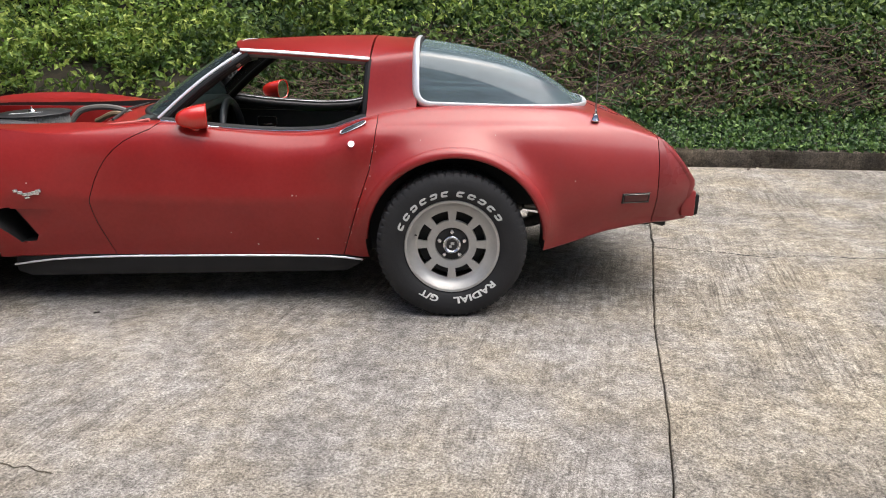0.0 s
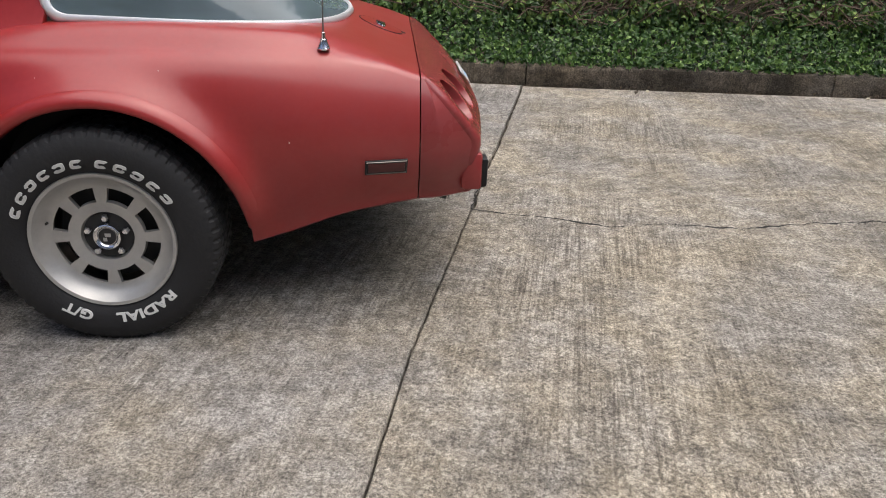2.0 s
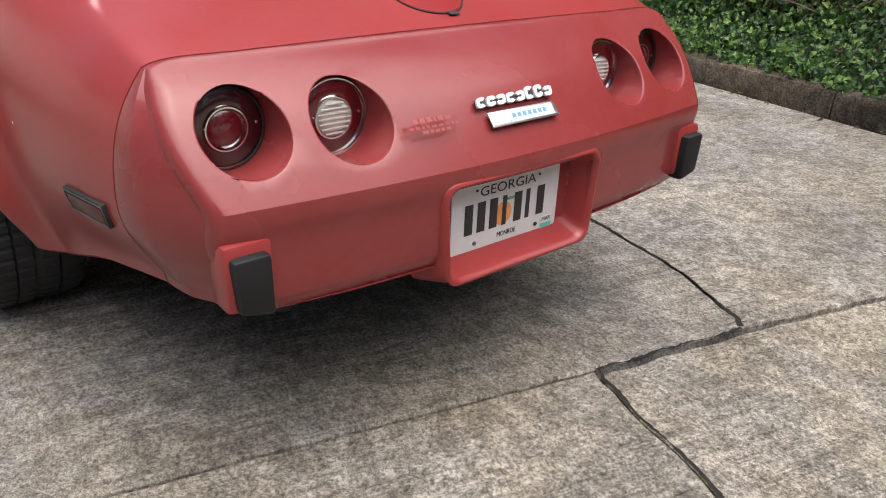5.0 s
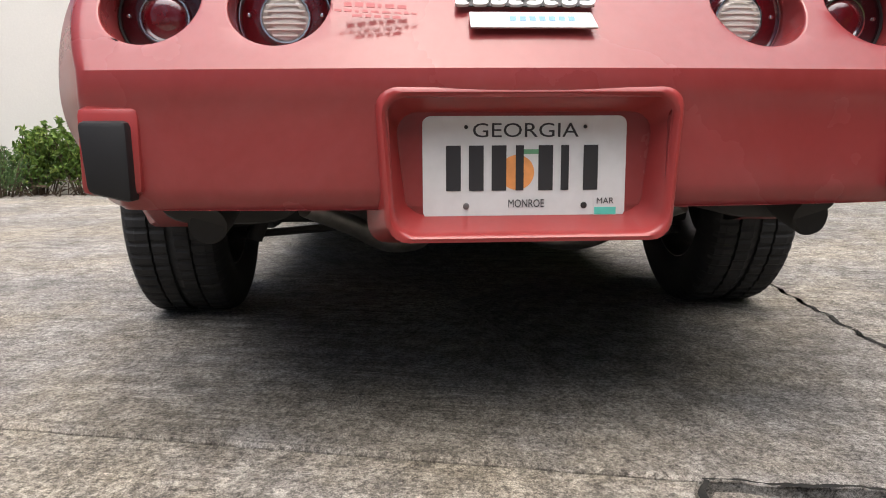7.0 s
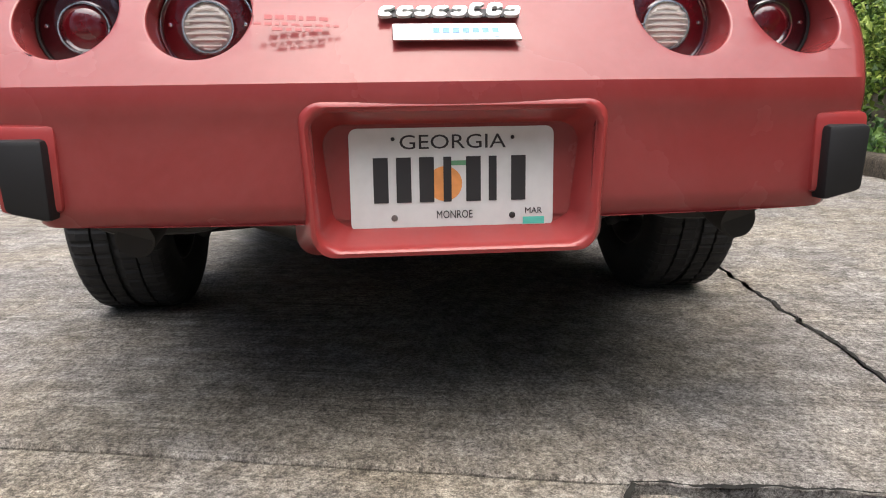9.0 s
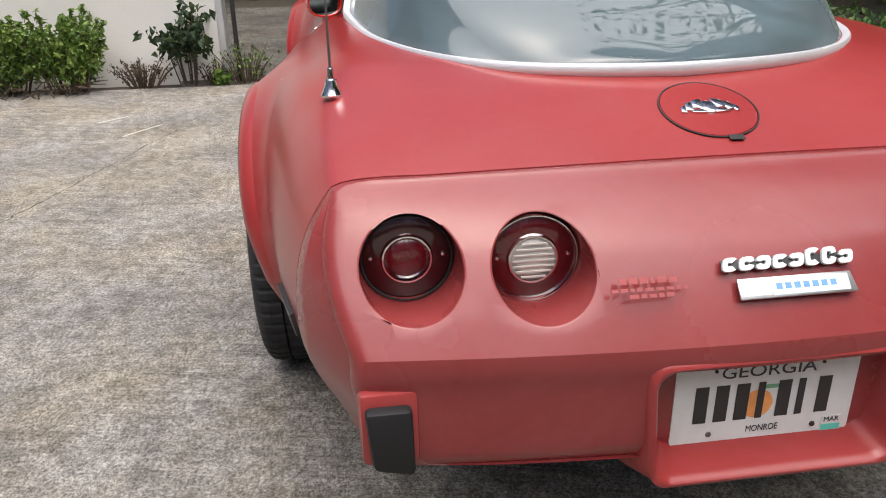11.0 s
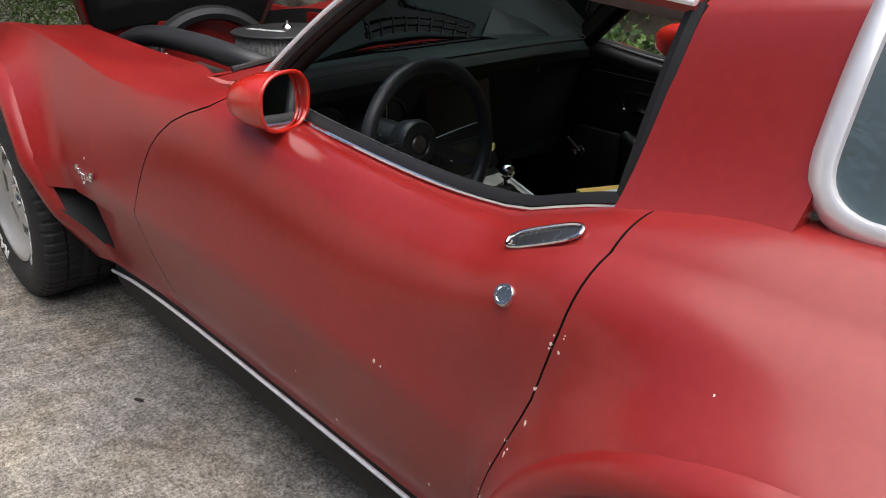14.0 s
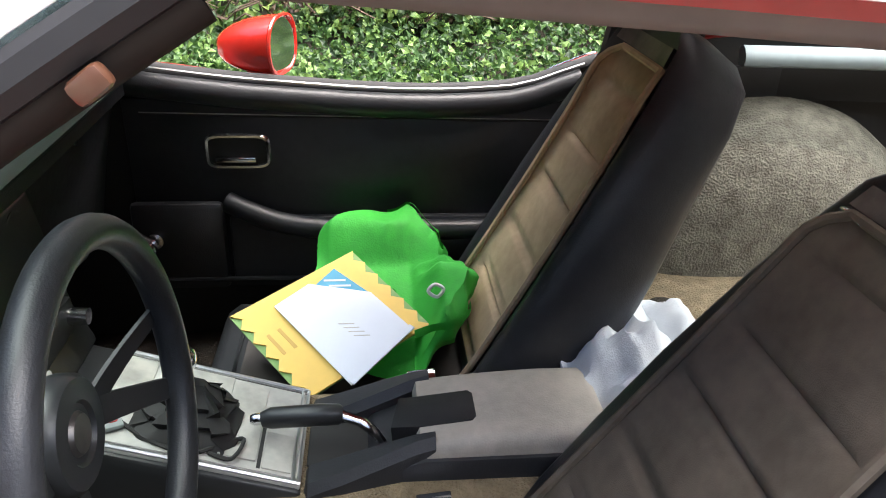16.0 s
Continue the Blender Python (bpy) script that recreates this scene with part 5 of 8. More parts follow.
for i, (y, z) in enumerate(LAMPS):
    at = Matrix.Translation((lamp_x(y), y, z))
    red = i in (0, 3)
    lamp = part("tail_lamp", turned_bm([(0.991, 0), (0.991, 0.0715), (0.999, 0.0715), (1.003, 0.066), (1.003, 0.039), (1.003, 0)], "x", 40, m=at), LAMP_SMOKE if red else LAMP_RED, car, "round dark red tail lamp" if red else "round reversing lamp with a red ring")
    part("lens", turned_bm([(1.002, 0), (1.011, 0.0), (1.010, 0.02), (1.005, 0.034), (1.002, 0.036)], "x", 32, m=at), LAMP_RED if red else LAMP_WHITE, lamp)
    part("lamp_ring", turned_bm([(1.003, 0.035), (1.009, 0.036), (1.009, 0.0385), (1.003, 0.041)], "x", 40, closed=True, m=at), CHROME, lamp, "chrome lamp ring")
    part("lamp_rim", turned_bm([(0.998, 0.068), (1.006, 0.069), (1.006, 0.071), (0.998, 0.0725)], "x", 40, closed=True, m=at), SOOT if red else CHROME, lamp)
    for s in (-1, 1):
        part("screw", turned_bm([(1.003, 0), (1.006, 0), (1.005, 0.003), (1.003, 0.003)], "x", 8, m=Matrix.Translation((lamp_x(y), y + s * 0.056, z + 0.004))), CHROME, lamp)
    if not red:
        for k in range(-3, 4):
            w = math.sqrt(max(0.033**2 - (k * 0.009)**2, 0))
            part("lens_rib", box_bm(1.009 + lamp_x(y), 1.0125 + lamp_x(y), y - w, y + w, z + k * 0.009 - 0.0012, z + k * 0.009 + 0.0012), LAMP_WHITE, lamp)

# plate pocket lip, plate and lettering
def plate_ring(x, gx, r=0.03):
    out = []
    y0, y1, z0, z1 = 0.196 + gx * 0.8, 0.206 + gx * 0.8, 0.363 - gx * (1 if gx < 0.013 else 0.45), 0.556 + gx
    for cy, cz, a0 in ((y1 - r, z1 - r, 0), (-(y1 - r), z1 - r, 90), (-(y0 - r), z0 + r, 180), (y0 - r, z0 + r, 270)):
        for k in range(6):
            a = radians(a0 + k * 18)
            out.append((x, cy + r * math.cos(a), cz + r * math.sin(a)))
    return out


bm = grid_bm([plate_ring(1.118, -0.022), plate_ring(1.165, -0.002), plate_ring(1.180, 0.001), plate_ring(1.184, 0.006), plate_ring(1.182, 0.012), plate_ring(1.172, 0.018), plate_ring(1.12, 0.042), plate_ring(1.10, 0.05)], close_u=True)
fix(bm)
part("plate_surround", bm, PAINT, car, "faded red number plate surround", smooth=50)
part("plate_backing", box_bm(1.112, 1.119, -0.2, 0.2, 0.36, 0.56), PAINT, car)
plate_outline = [(sy * 0.1405 + 0.012 * math.cos(radians(a0 + 18 * k)), (0.518 if sz > 0 else 0.390) + 0.012 * math.sin(radians(a0 + 18 * k))) for sy, sz, a0 in ((1, 1, 0), (-1, 1, 90), (-1, -1, 180), (1, -1, 270)) for k in range(6)]
plate = part("number_plate", prism_bm(plate_outline, "x", 1.121, 1.1235), PLATE_WHITE, car, "white number plate with an orange fruit print")


def lettered(word, size, mat, parent, m, width=None):
    bm = text_bm(word, size, 0.0003)
    if width:
        w = max(v.co.x for v in bm.verts) - min(v.co.x for v in bm.verts)
        bmesh.ops.scale(bm, vec=(width / w, 1, 1), verts=bm.verts)
    bmesh.ops.transform(bm, matrix=m, verts=bm.verts)
    return part("lettering", bm, mat, parent, smooth=0)


FACE_X = Matrix(((0, 0, 1, 0), (1, 0, 0, 0), (0, 1, 0, 0), (0, 0, 0, 1)))
lettered("GEORGIA", 0.03, INK, plate, Matrix.Translation((1.1242, 0, 0.508)) @ FACE_X, 0.158)
lettered("MONROE", 0.017, INK, plate, Matrix.Translation((1.1242, 0.002, 0.4)) @ FACE_X, 0.054)
lettered("MAR", 0.013, INK, plate, Matrix.Translation((1.1252, 0.122, 0.403)) @ FACE_X, 0.026)
part("sticker", box_bm(1.1236, 1.1246, 0.105, 0.140, 0.382, 0.410), PLATE_WHITE, plate)
part("sticker", box_bm(1.1246, 1.1250, 0.106, 0.139, 0.383, 0.394), STICKER, plate, "teal plate sticker")
part("fruit_print", turned_bm([(0, 0), (0.0004, 0), (0.0004, 0.026), (0, 0.026)], "x", 32, m=Matrix.Translation((1.1236, -0.012, 0.447))), ORANGE, plate, "printed orange fruit")
part("leaf_print", box_bm(1.1236, 1.1241, -0.006, 0.03, 0.474, 0.481), LEAFPRINT, plate)
# the plate's characters as plain bars
for k in range(7):
    y0 = -0.118 + k * 0.034 + (0.002 if k > 2 else 0)
    part("bar", box_bm(1.1242, 1.1246, y0, y0 + (0.012 if k in (3, 5) else 0.022), 0.420, 0.487), INK, plate)
for y, z in ((-0.088, 0.397), (0.09, 0.397), (-0.088, 0.514), (0.09, 0.514)):
    part("plate_bolt", turned_bm([(1.1236, 0), (1.127, 0), (1.126, 0.004 if z < 0.5 else 0.0025), (1.1236, 0.005 if z < 0.5 else 0.003)], "x", 12, m=Matrix.Translation((0, y, z))), STEEL if y < 0 and z < 0.5 else SOOT, plate)

# bumper pads with red brows
for s in (-1, 1):
    part("bumper_pad", prism_bm([(s * 0.560, 0.410), (s * 0.622, 0.425), (s * 0.630, 0.525), (s * 0.562, 0.525)], "x", 1.095, 1.168, 0.009), TRIM_BLACK, car, "black rubber bumper pad")
    part("pad_brow", prism_bm([(s * 0.55, 0.42), (s * 0.55, 0.545), (s * 0.638, 0.545), (s * 0.638, 0.42)], "x", 1.08, 1.148, 0.012), PAINT, car)

# badges on the tail: a row of plain bright shapes over a dealer strip, and a faded decal
def open_ring(x0, x1, z0, z1, w, lean, k):
    """A slanted plain ring left open on one side, drawn as one outline."""
    cut = (1, 1, -1, 1, -1)[k % 5]
    sweep = (282, 344, 344, 300, 330)[k % 5]
    cx, cz, hx, hz = (x0 + x1) / 2, (z0 + z1) / 2, (x1 - x0) / 2, (z1 - z0) / 2
    angles = [radians((0 if cut > 0 else 180) + (360 - sweep) / 2 + sweep * i / 13) for i in range(14)]

    def at(a, d):
        c, q = math.cos(a), math.sin(a)
        y, z = (hx - d) * math.copysign(abs(c)**0.6, c), (hz - d) * math.copysign(abs(q)**0.6, q)
        return (cx + y + lean * z / hz, cz + z)
    return [at(a, 0) for a in angles] + [at(a, w) for a in reversed(angles)]


emb = part("tail_badge", box_bm(1.110, 1.1128, -0.103, 0.099, 0.682, 0.698, 0.0008), INK, car, "bright raised script badge")
BADGE = Matrix.Translation((XT(0.678) + 0.05, 0, 0.678)) @ Matrix.Rotation(radians(-41), 4, "Y") @ Matrix.Translation((-1.1085, 0, -0.675))
emb.matrix_basis = BADGE
for k in range(8):
    y0 = -0.103 + k * 0.0258
    h = 0.027 if k in (5, 6) else 0.021
    part("badge_shape", prism_bm(open_ring(y0, y0 + 0.023, 0.679, 0.679 + h, 0.0078, 0.003, k), "x", 1.1125, 1.1175), PLATE_WHITE, emb, "white raised shape", smooth=0)
strip = part("dealer_strip", prism_bm([(-0.085, 0.636), (0.098, 0.636), (0.092, 0.668), (-0.085, 0.668)], "x", 1.110, 1.1145, 0.002), ALU, car, "pale dealer strip with blue print")
strip.matrix_basis = BADGE.copy()
part("strip_panel", box_bm(1.1143, 1.1152, -0.035, 0.085, 0.640, 0.664), material("pale_blue_print", (0.55, 0.68, 0.78), 0.4), strip)
for k in range(7):
    part("bar", box_bm(1.1152, 1.1156, -0.028 + k * 0.014, -0.019 + k * 0.014, 0.648, 0.657), BLUEPRINT, strip)
part("strip_panel", box_bm(1.1143, 1.1150, -0.08, -0.038, 0.641, 0.663), material("cream_print", (0.7, 0.66, 0.55), 0.4), strip)
decal = part("dealer_decal", box_bm(1.1128, 1.1131, -0.271, -0.27, 0.64, 0.6405), INK_GREY, car, "faded grey dealer decal in bars")
decal.matrix_basis = Matrix.Translation((XT(0.678) + 0.05 - 0.0055, 0, 0.678)) @ Matrix.Rotation(radians(-41), 4, "Y") @ Matrix.Rotation(radians(3), 4, "Z") @ Matrix.Translation((-1.1118, 0.0, -0.675))
rnd = random.Random(5)
for row, (y0, y1, zz, hh) in enumerate(((-0.262, -0.172, 0.668, 0.010), (-0.275, -0.165, 0.657, 0.006), (-0.25, -0.19, 0.647, 0.006))):
    y = y0
    while y < y1:
        w = rnd.uniform(0.006, 0.014)
        part("bar", box_bm(1.1126, 1.1132, y, y + w, zz, zz + hh * rnd.uniform(0.7, 1)), INK_GREY, decal)
        y += w + 0.004

# fuel flap with a flag badge
FUEL = Matrix.Translation((0.815, 0.005, 0.8497)) @ Matrix.Rotation(radians(20), 4, "Y")
flap = part("fuel_flap", turned_bm([(-0.01, 0), (0.0015, 0), (0.0015, 0.083), (-0.001, 0.085), (-0.01, 0.085)], "z", 48), PAINT, car, "round fuel flap")
flap.matrix_basis = FUEL
part("flap_gap", turned_bm([(-0.008, 0.0852), (0.001, 0.0852), (0.001, 0.0875), (-0.008, 0.0875)], "z", 48, closed=True), SOOT, flap)
badge = part("flap_badge", turned_bm([(0.0015, 0.0), (0.0015, 0.019), (0.005, 0.018), (0.0065, 0.012), (0.0065, 0)], "z", 28), CHROME, flap, "chrome crossed-flag badge")
for s in (-1, 1):
    for k, (x0, x1, y0, y1, h) in enumerate(((-0.022, 0.006, 0.008, 0.030, 0.0075), (-0.016, 0.012, 0.026, 0.044, 0.006), (-0.006, 0.016, 0.040, 0.054, 0.005), (0.006, 0.018, 0.004, 0.036, 0.0055))):
        part("badge_shape", prism_bm([(x0, s * y0), (x1, s * (y0 + 0.004)), (x1 - 0.003, s * y1), (x0 + 0.004, s * (y1 - 0.003))], "z", 0.0013, h, 0.001), CHROME, badge)
part("flap_stain", box_bm(0.084, 0.098, 0.0, 0.026, 0.0018, 0.0026), SOOT, flap)

# rolled lips round the wheel openings
for hx in (-2.489, 0.015):
    for s in (-1, 1):
        lip = []
        for i in range(61):
            a = radians(2 + 176 * i / 60)
            ease = min(i / 9, (60 - i) / 9, 1)
            row = []
            for r, off in ((0.398, -0.035), (0.400, 0.002), (0.403, 0.0075), (0.410, 0.010), (0.424, 0.0095), (0.434, 0.0075), (0.443, 0.0045), (0.449, -0.009)):
                rr = max(r, 0.414)
                y = side_y(hx + rr * math.cos(a), 0.335 + rr * math.sin(a))
                row.append((hx + r * math.cos(a), s * (y + (off if off < -0.002 else off * ease - 0.003 * (1 - ease))), 0.335 + r * math.sin(a)))
            lip.append(row)
        part("arch_lip", grid_bm(lip), PAINT, car, smooth=60)

# side marker lamps with thin bright frames
for s in (-1, 1):
    mx_, mz_ = 0.835, 0.535
    f0, f1 = Vector((0.775, s * side_y(0.775, mz_), mz_)), Vector((0.895, s * side_y(0.895, mz_), mz_))
    lean = Vector((0, s * (side_y(mx_, 0.557) - side_y(mx_, 0.513)), 0.044)).normalized()
    along = (f1 - f0).normalized()
    outer = along.cross(lean).normalized() * -1
    lean = outer.cross(along) * -1 if outer.cross(along).z < 0 else outer.cross(along)
    face = 1 if outer.y * s > 0 else -1
    mk = part("side_marker", box_bm(-0.066, 0.066, -0.010, 0.002, -0.0235, 0.0235, 0.001), SOOT, car, "dark red side marker lamp")
    mk.matrix_basis = Matrix.Translation((f0 + f1) / 2 + outer * face * 0.0045) @ Matrix((along, outer * face, lean)).transposed().to_4x4()
    part("lens", box_bm(-0.057, 0.057, 0.0, 0.0035, -0.015, 0.015, 0.001), material("marker_red", (0.07, 0.012, 0.013), 0.35), mk)
    part("lamp_frame", tube_bm([(-0.062, 0.0025, -0.0195), (0.062, 0.0025, -0.0195), (0.062, 0.0025, 0.0195), (-0.062, 0.0025, 0.0195)], 0.0016, 6, closed=True), STEEL, mk, "thin dull metal frame")

# aerial on the driver's side
aerial = part("aerial_base", turned_bm([(0, 0.019), (0.004, 0.020), (0.012, 0.016), (0.022, 0.012), (0.03, 0.011), (0.032, 0.007), (0.05, 0.006), (0.052, 0.003), (0.052, 0)], "z", 20), CHROME, car, "chrome aerial base")
aerial.matrix_basis = pose(0.648, -0.645, 0.868, 0, 0, 0)
part("aerial_mast", tube_bm([(0, 0, 0.05), (0.0, 0, 0.12), (0.01, 0.003, 0.75)], [0.003, 0.0022, 0.0012], 6), STEEL, car, "thin metal aerial mast").matrix_basis = aerial.matrix_basis.copy()

# door mirrors
def mirror(s):
    rows = []
    for i in range(12):
        f = i / 11
        x = -1.235 + f * 0.135
        r = math.sqrt(max(1 - (1 - f)**2.2, 0)) if f < 1 else 1
        row = []
        for k in range(20):
            a = 2 * math.pi * k / 20
            cy, cz = math.cos(a), math.sin(a)
            sy = 0.068 * r * math.copysign(abs(cy)**0.8, cy)
            sz = 0.056 * r * math.copysign(abs(cz)**0.8, cz)
            row.append((x, s * (0.665 + sy), 0.878 + sz - 0.01 * (1 - f)))
        rows.append(row)
    bm = grid_bm(rows, close_u=True)
    fix(bm)
    head = part("door_mirror", bm, PAINT_NEW, car, "glossy red bullet-shaped door mirror")
    oval = [(s * 0.665 + 0.065 * math.copysign(abs(math.cos(a))**0.8, math.cos(a)), 0.878 + 0.053 * math.copysign(abs(math.sin(a))**0.8, math.sin(a))) for a in [2 * math.pi * k / 40 for k in range(40)]]
    pane = part("mirror_glass", prism_bm(oval, "x", -1.114, -1.1055), MIRROR, head, smooth=20)
    hinge = Vector((-1.110, s * 0.665, 0.878))
    pane.matrix_basis = Matrix.Translation(hinge) @ Matrix.Rotation(radians(-s * 6), 4, "Z") @ Matrix.Rotation(radians(-3), 4, "Y") @ Matrix.Translation(-hinge)
    head.matrix_basis = Matrix.Translation((-1.153 if s < 0 else -1.065, s * 0.668, 0.006)) @ Matrix.Rotation(radians(-s * 16.5), 4, "Z") @ Matrix.Translation((1.14, -s * 0.665, 0))
    rim_pts = [(-1.099, s * (0.665 + 0.067 * math.copysign(abs(math.cos(a))**0.8, math.cos(a))), 0.878 + 0.055 * math.copysign(abs(math.sin(a))**0.8, math.sin(a))) for a in [2 * math.pi * k / 36 for k in range(36)]]
    part("mirror_rim", tube_bm(rim_pts, 0.004, 6, closed=True), PAINT_NEW, head)
    part("mirror_foot", tube_bm(spline([(-1.150, s * 0.655, 0.850), (-1.138, s * 0.650, 0.825), (-1.128, s * 0.645, 0.805), (-1.120, s * 0.640, 0.786)], 3), [0.034, 0.031, 0.029, 0.028, 0.027, 0.027, 0.028, 0.030, 0.032, 0.036], 18, flat=0.75), PAINT_NEW, head)


for s in (-1, 1):
    mirror(s)

def top_z(x, y):
    """Height of the shoulder at a distance from the middle."""
    h = half_section(x)[34:]
    for (y0, z0), (y1, z1) in zip(h, h[1:]):
        if y1 <= y <= y0 and y0 > y1:
            return z0 + (z1 - z0) * (y0 - y) / (y0 - y1)
    return h[-1][1]


# door handle, lock and fender badge
for s in (-1, 1):
    d = door_l if s < 0 else door_r
    ha, hb = Vector((-0.500, s * 0.694, top_z(-0.500, 0.694))), Vector((-0.392, s * 0.684, top_z(-0.392, 0.684)))
    hx_ = (hb - ha).normalized()
    hc = (ha + hb) / 2
    hy_ = Vector((0, s * 0.02, top_z(hc.x, abs(hc.y) + 0.01) - top_z(hc.x, abs(hc.y) - 0.01))).normalized() * s
    hn = hx_.cross(hy_).normalized()
    hm = Matrix.Translation(hc + hn * 0.001) @ Matrix((hx_, hn.cross(hx_), hn)).transposed().to_4x4()
    loop = [(0.062 * math.copysign(abs(math.cos(a))**0.6, math.cos(a)), 0.0145 * math.copysign(abs(math.sin(a))**0.7, math.sin(a)), 0.0035) for a in [2 * math.pi * k / 40 for k in range(40)]]
    h = part("door_handle", tube_bm(loop, 0.003, 8, closed=True), CHROME, d, "chrome flush door handle")
    h.matrix_basis = hm
    part("handle_flap", box_bm(-0.057, 0.057, -0.012, 0.012, -0.003, 0.0028, 0.001), material("handle_black", (0.03, 0.032, 0.035), 0.25) if s < 0 else PLASTIC, h).matrix_basis = Matrix()
    lk = part("door_lock", turned_bm([(-0.01, 0.016), (0.003, 0.016), (0.006, 0.014), (0.006, 0.011), (0.004, 0.010), (0.004, 0)], "z", 24), CHROME, d, "chrome door lock")
    lk.matrix_basis = Matrix.Translation((-0.449, s * (side_y(-0.449, 0.776) + 0.001), 0.776)) @ Matrix.Rotation(radians(s * -90 + s * 34), 4, "X")
    bd = part("fender_badge", box_bm(-0.05, 0.05, -0.001, 0.001, -0.003, 0.003), CHROME, car, "chrome crossed-flag badge")
    bd.matrix_basis = Matrix.Translation((-1.895, s * (side_y(-1.895, 0.553) + 0.002), 0.553)) @ Matrix.Rotation(radians(s * 2), 4, "X")
    for k, (x0, x1, z0, z1) in enumerate(((-0.062, -0.040, 0.006, 0.022), (-0.044, -0.020, -0.002, 0.016), (-0.022, 0.004, -0.010, 0.008), (0.0, 0.024, -0.008, 0.010), (0.020, 0.042, -0.003, 0.016), (0.038, 0.062, 0.005, 0.023), (-0.012, 0.010, -0.022, -0.010))):
        part("badge_shape", prism_bm([(x0, z0), (x1, z0 + 0.003), (x1 - 0.002, z1), (x0 - 0.004, z1 - 0.004)], "y", -0.005, 0.005, 0.0015), CHROME, bd)

# rocker panels under the doors
for s in (-1, 1):
    rk = part("rocker_panel", prism_bm([(-2.05, 0.245), (-2.05, 0.16), (-1.98, 0.135), (-0.50, 0.165), (-0.43, 0.20), (-0.42, 0.25)], "y", s * 0.62, s * 0.702, 0.008), TRIM_BLACK, car, "black rocker panel")
    xs_ = [-2.05 + i * 0.0817 for i in range(21)]
    part("rocker_strip", tube_bm([(x, s * 0.712, curve((-2.05, 0.195), (-1.85, 0.222), (-1.5, 0.238), (-0.8, 0.244), (-0.55, 0.24), (-0.416, 0.225))(x)) for x in xs_], 0.005, 6), TRIM_BRIGHT, rk, "thin bright strip")

# stone chips and rubs in the paint, along the door's edge, the flank and the wheel lip
CHIP = material("bare_filler_chip", (0.62, 0.52, 0.45), 0.8)
rc = random.Random(21)
spots = [(-0.723, 0.542, 0.0028), (-0.705, 0.541, 0.002), (-1.02, 0.36, 0.002), (-0.141, 0.80, 0.0012), (0.19, 0.82, 0.0014), (0.55, 0.62, 0.002), (-0.9, 0.30, 0.003), (-0.62, 0.33, 0.003), (-1.9, 0.60, 0.0035)]
edge = [(-0.497, 0.27), (-0.422, 0.507), (-0.362, 0.667), (-0.344, 0.772)]
for k in range(22):
    i = rc.randrange(3)
    f = rc.random()
    (x0, z0), (x1, z1) = edge[i], edge[i + 1]
    spots.append((x0 + (x1 - x0) * f + rc.choice((-0.009, 0.006)), z0 + (z1 - z0) * f, rc.uniform(0.001, 0.0025)))
for k in range(4):
    a = radians(rc.uniform(25, 150))
    spots.append((0.015 + 0.416 * math.cos(a), 0.335 + 0.416 * math.sin(a), rc.uniform(0.001, 0.002)))
for x, z, r in spots:
    c0 = Vector((x, -side_y(x, z), z))
    tx = Vector((0.02, -(side_y(x + 0.02, z) - side_y(x, z)), 0)).normalized()
    tz = Vector((0, -(side_y(x, z + 0.01) - side_y(x, z)), 0.01)).normalized()
    nrm = tx.cross(tz).normalized()
    if nrm.y > 0:
        nrm = -nrm
    bm = bmesh.new()
    lo = [bm.verts.new(c0 - nrm * 0.003 + (tx * math.cos(a) * rc.uniform(0.7, 1.3) + tz * math.sin(a) * rc.uniform(0.8, 1.8)) * r) for a in [2 * math.pi * j / 7 for j in range(7)]]
    hi = [bm.verts.new(v.co + nrm * 0.0038) for v in lo]
    bm.faces.new(hi)
    for j in range(7):
        bm.faces.new((lo[j], lo[(j + 1) % 7], hi[(j + 1) % 7], hi[j]))
    bmesh.ops.recalc_face_normals(bm, faces=bm.faces)
    part("paint_chip", bm, CHIP, body, smooth=0)

# ---- wheels ----
def tyre_bm():
    prof = [(-0.092, 0.200), (-0.106, 0.214), (-0.118, 0.232), (-0.1245, 0.255), (-0.125, 0.285), (-0.120, 0.308), (-0.112, 0.324), (-0.102, 0.334), (-0.085, 0.3385)]
    tread = []
    for a, b in ((-0.085, -0.052), (-0.046, -0.010), (0.010, 0.046), (0.052, 0.085)):
        tread += [(a, 0.3385), (a + 0.0005, 0.3395), (b - 0.0005, 0.3395), (b, 0.3385), (b + 0.001, 0.331), (b + 0.005, 0.331)]
    prof = prof[:-1] + tread[:-2] + [(-y, r) for y, r in prof[-2::-1]]
    n = 360
    rows = []
    for i in range(n):
        a = 2 * math.pi * i / n
        row = []
        for y, r in prof:
            if 0.05 < abs(y) < 0.116 and r > 0.318 and i % 6 < 2:
                r -= 0.0045
            if abs(y) < 0.05 and r > 0.335 and (i + (3 if y > 0 else 0)) % 6 < 2:
                r -= 0.004
            row.append((r * math.cos(a), y, r * math.sin(a)))
        rows.append(row)
    bm = grid_bm(rows, close_u=True, close_v=True)
    return fix(bm)


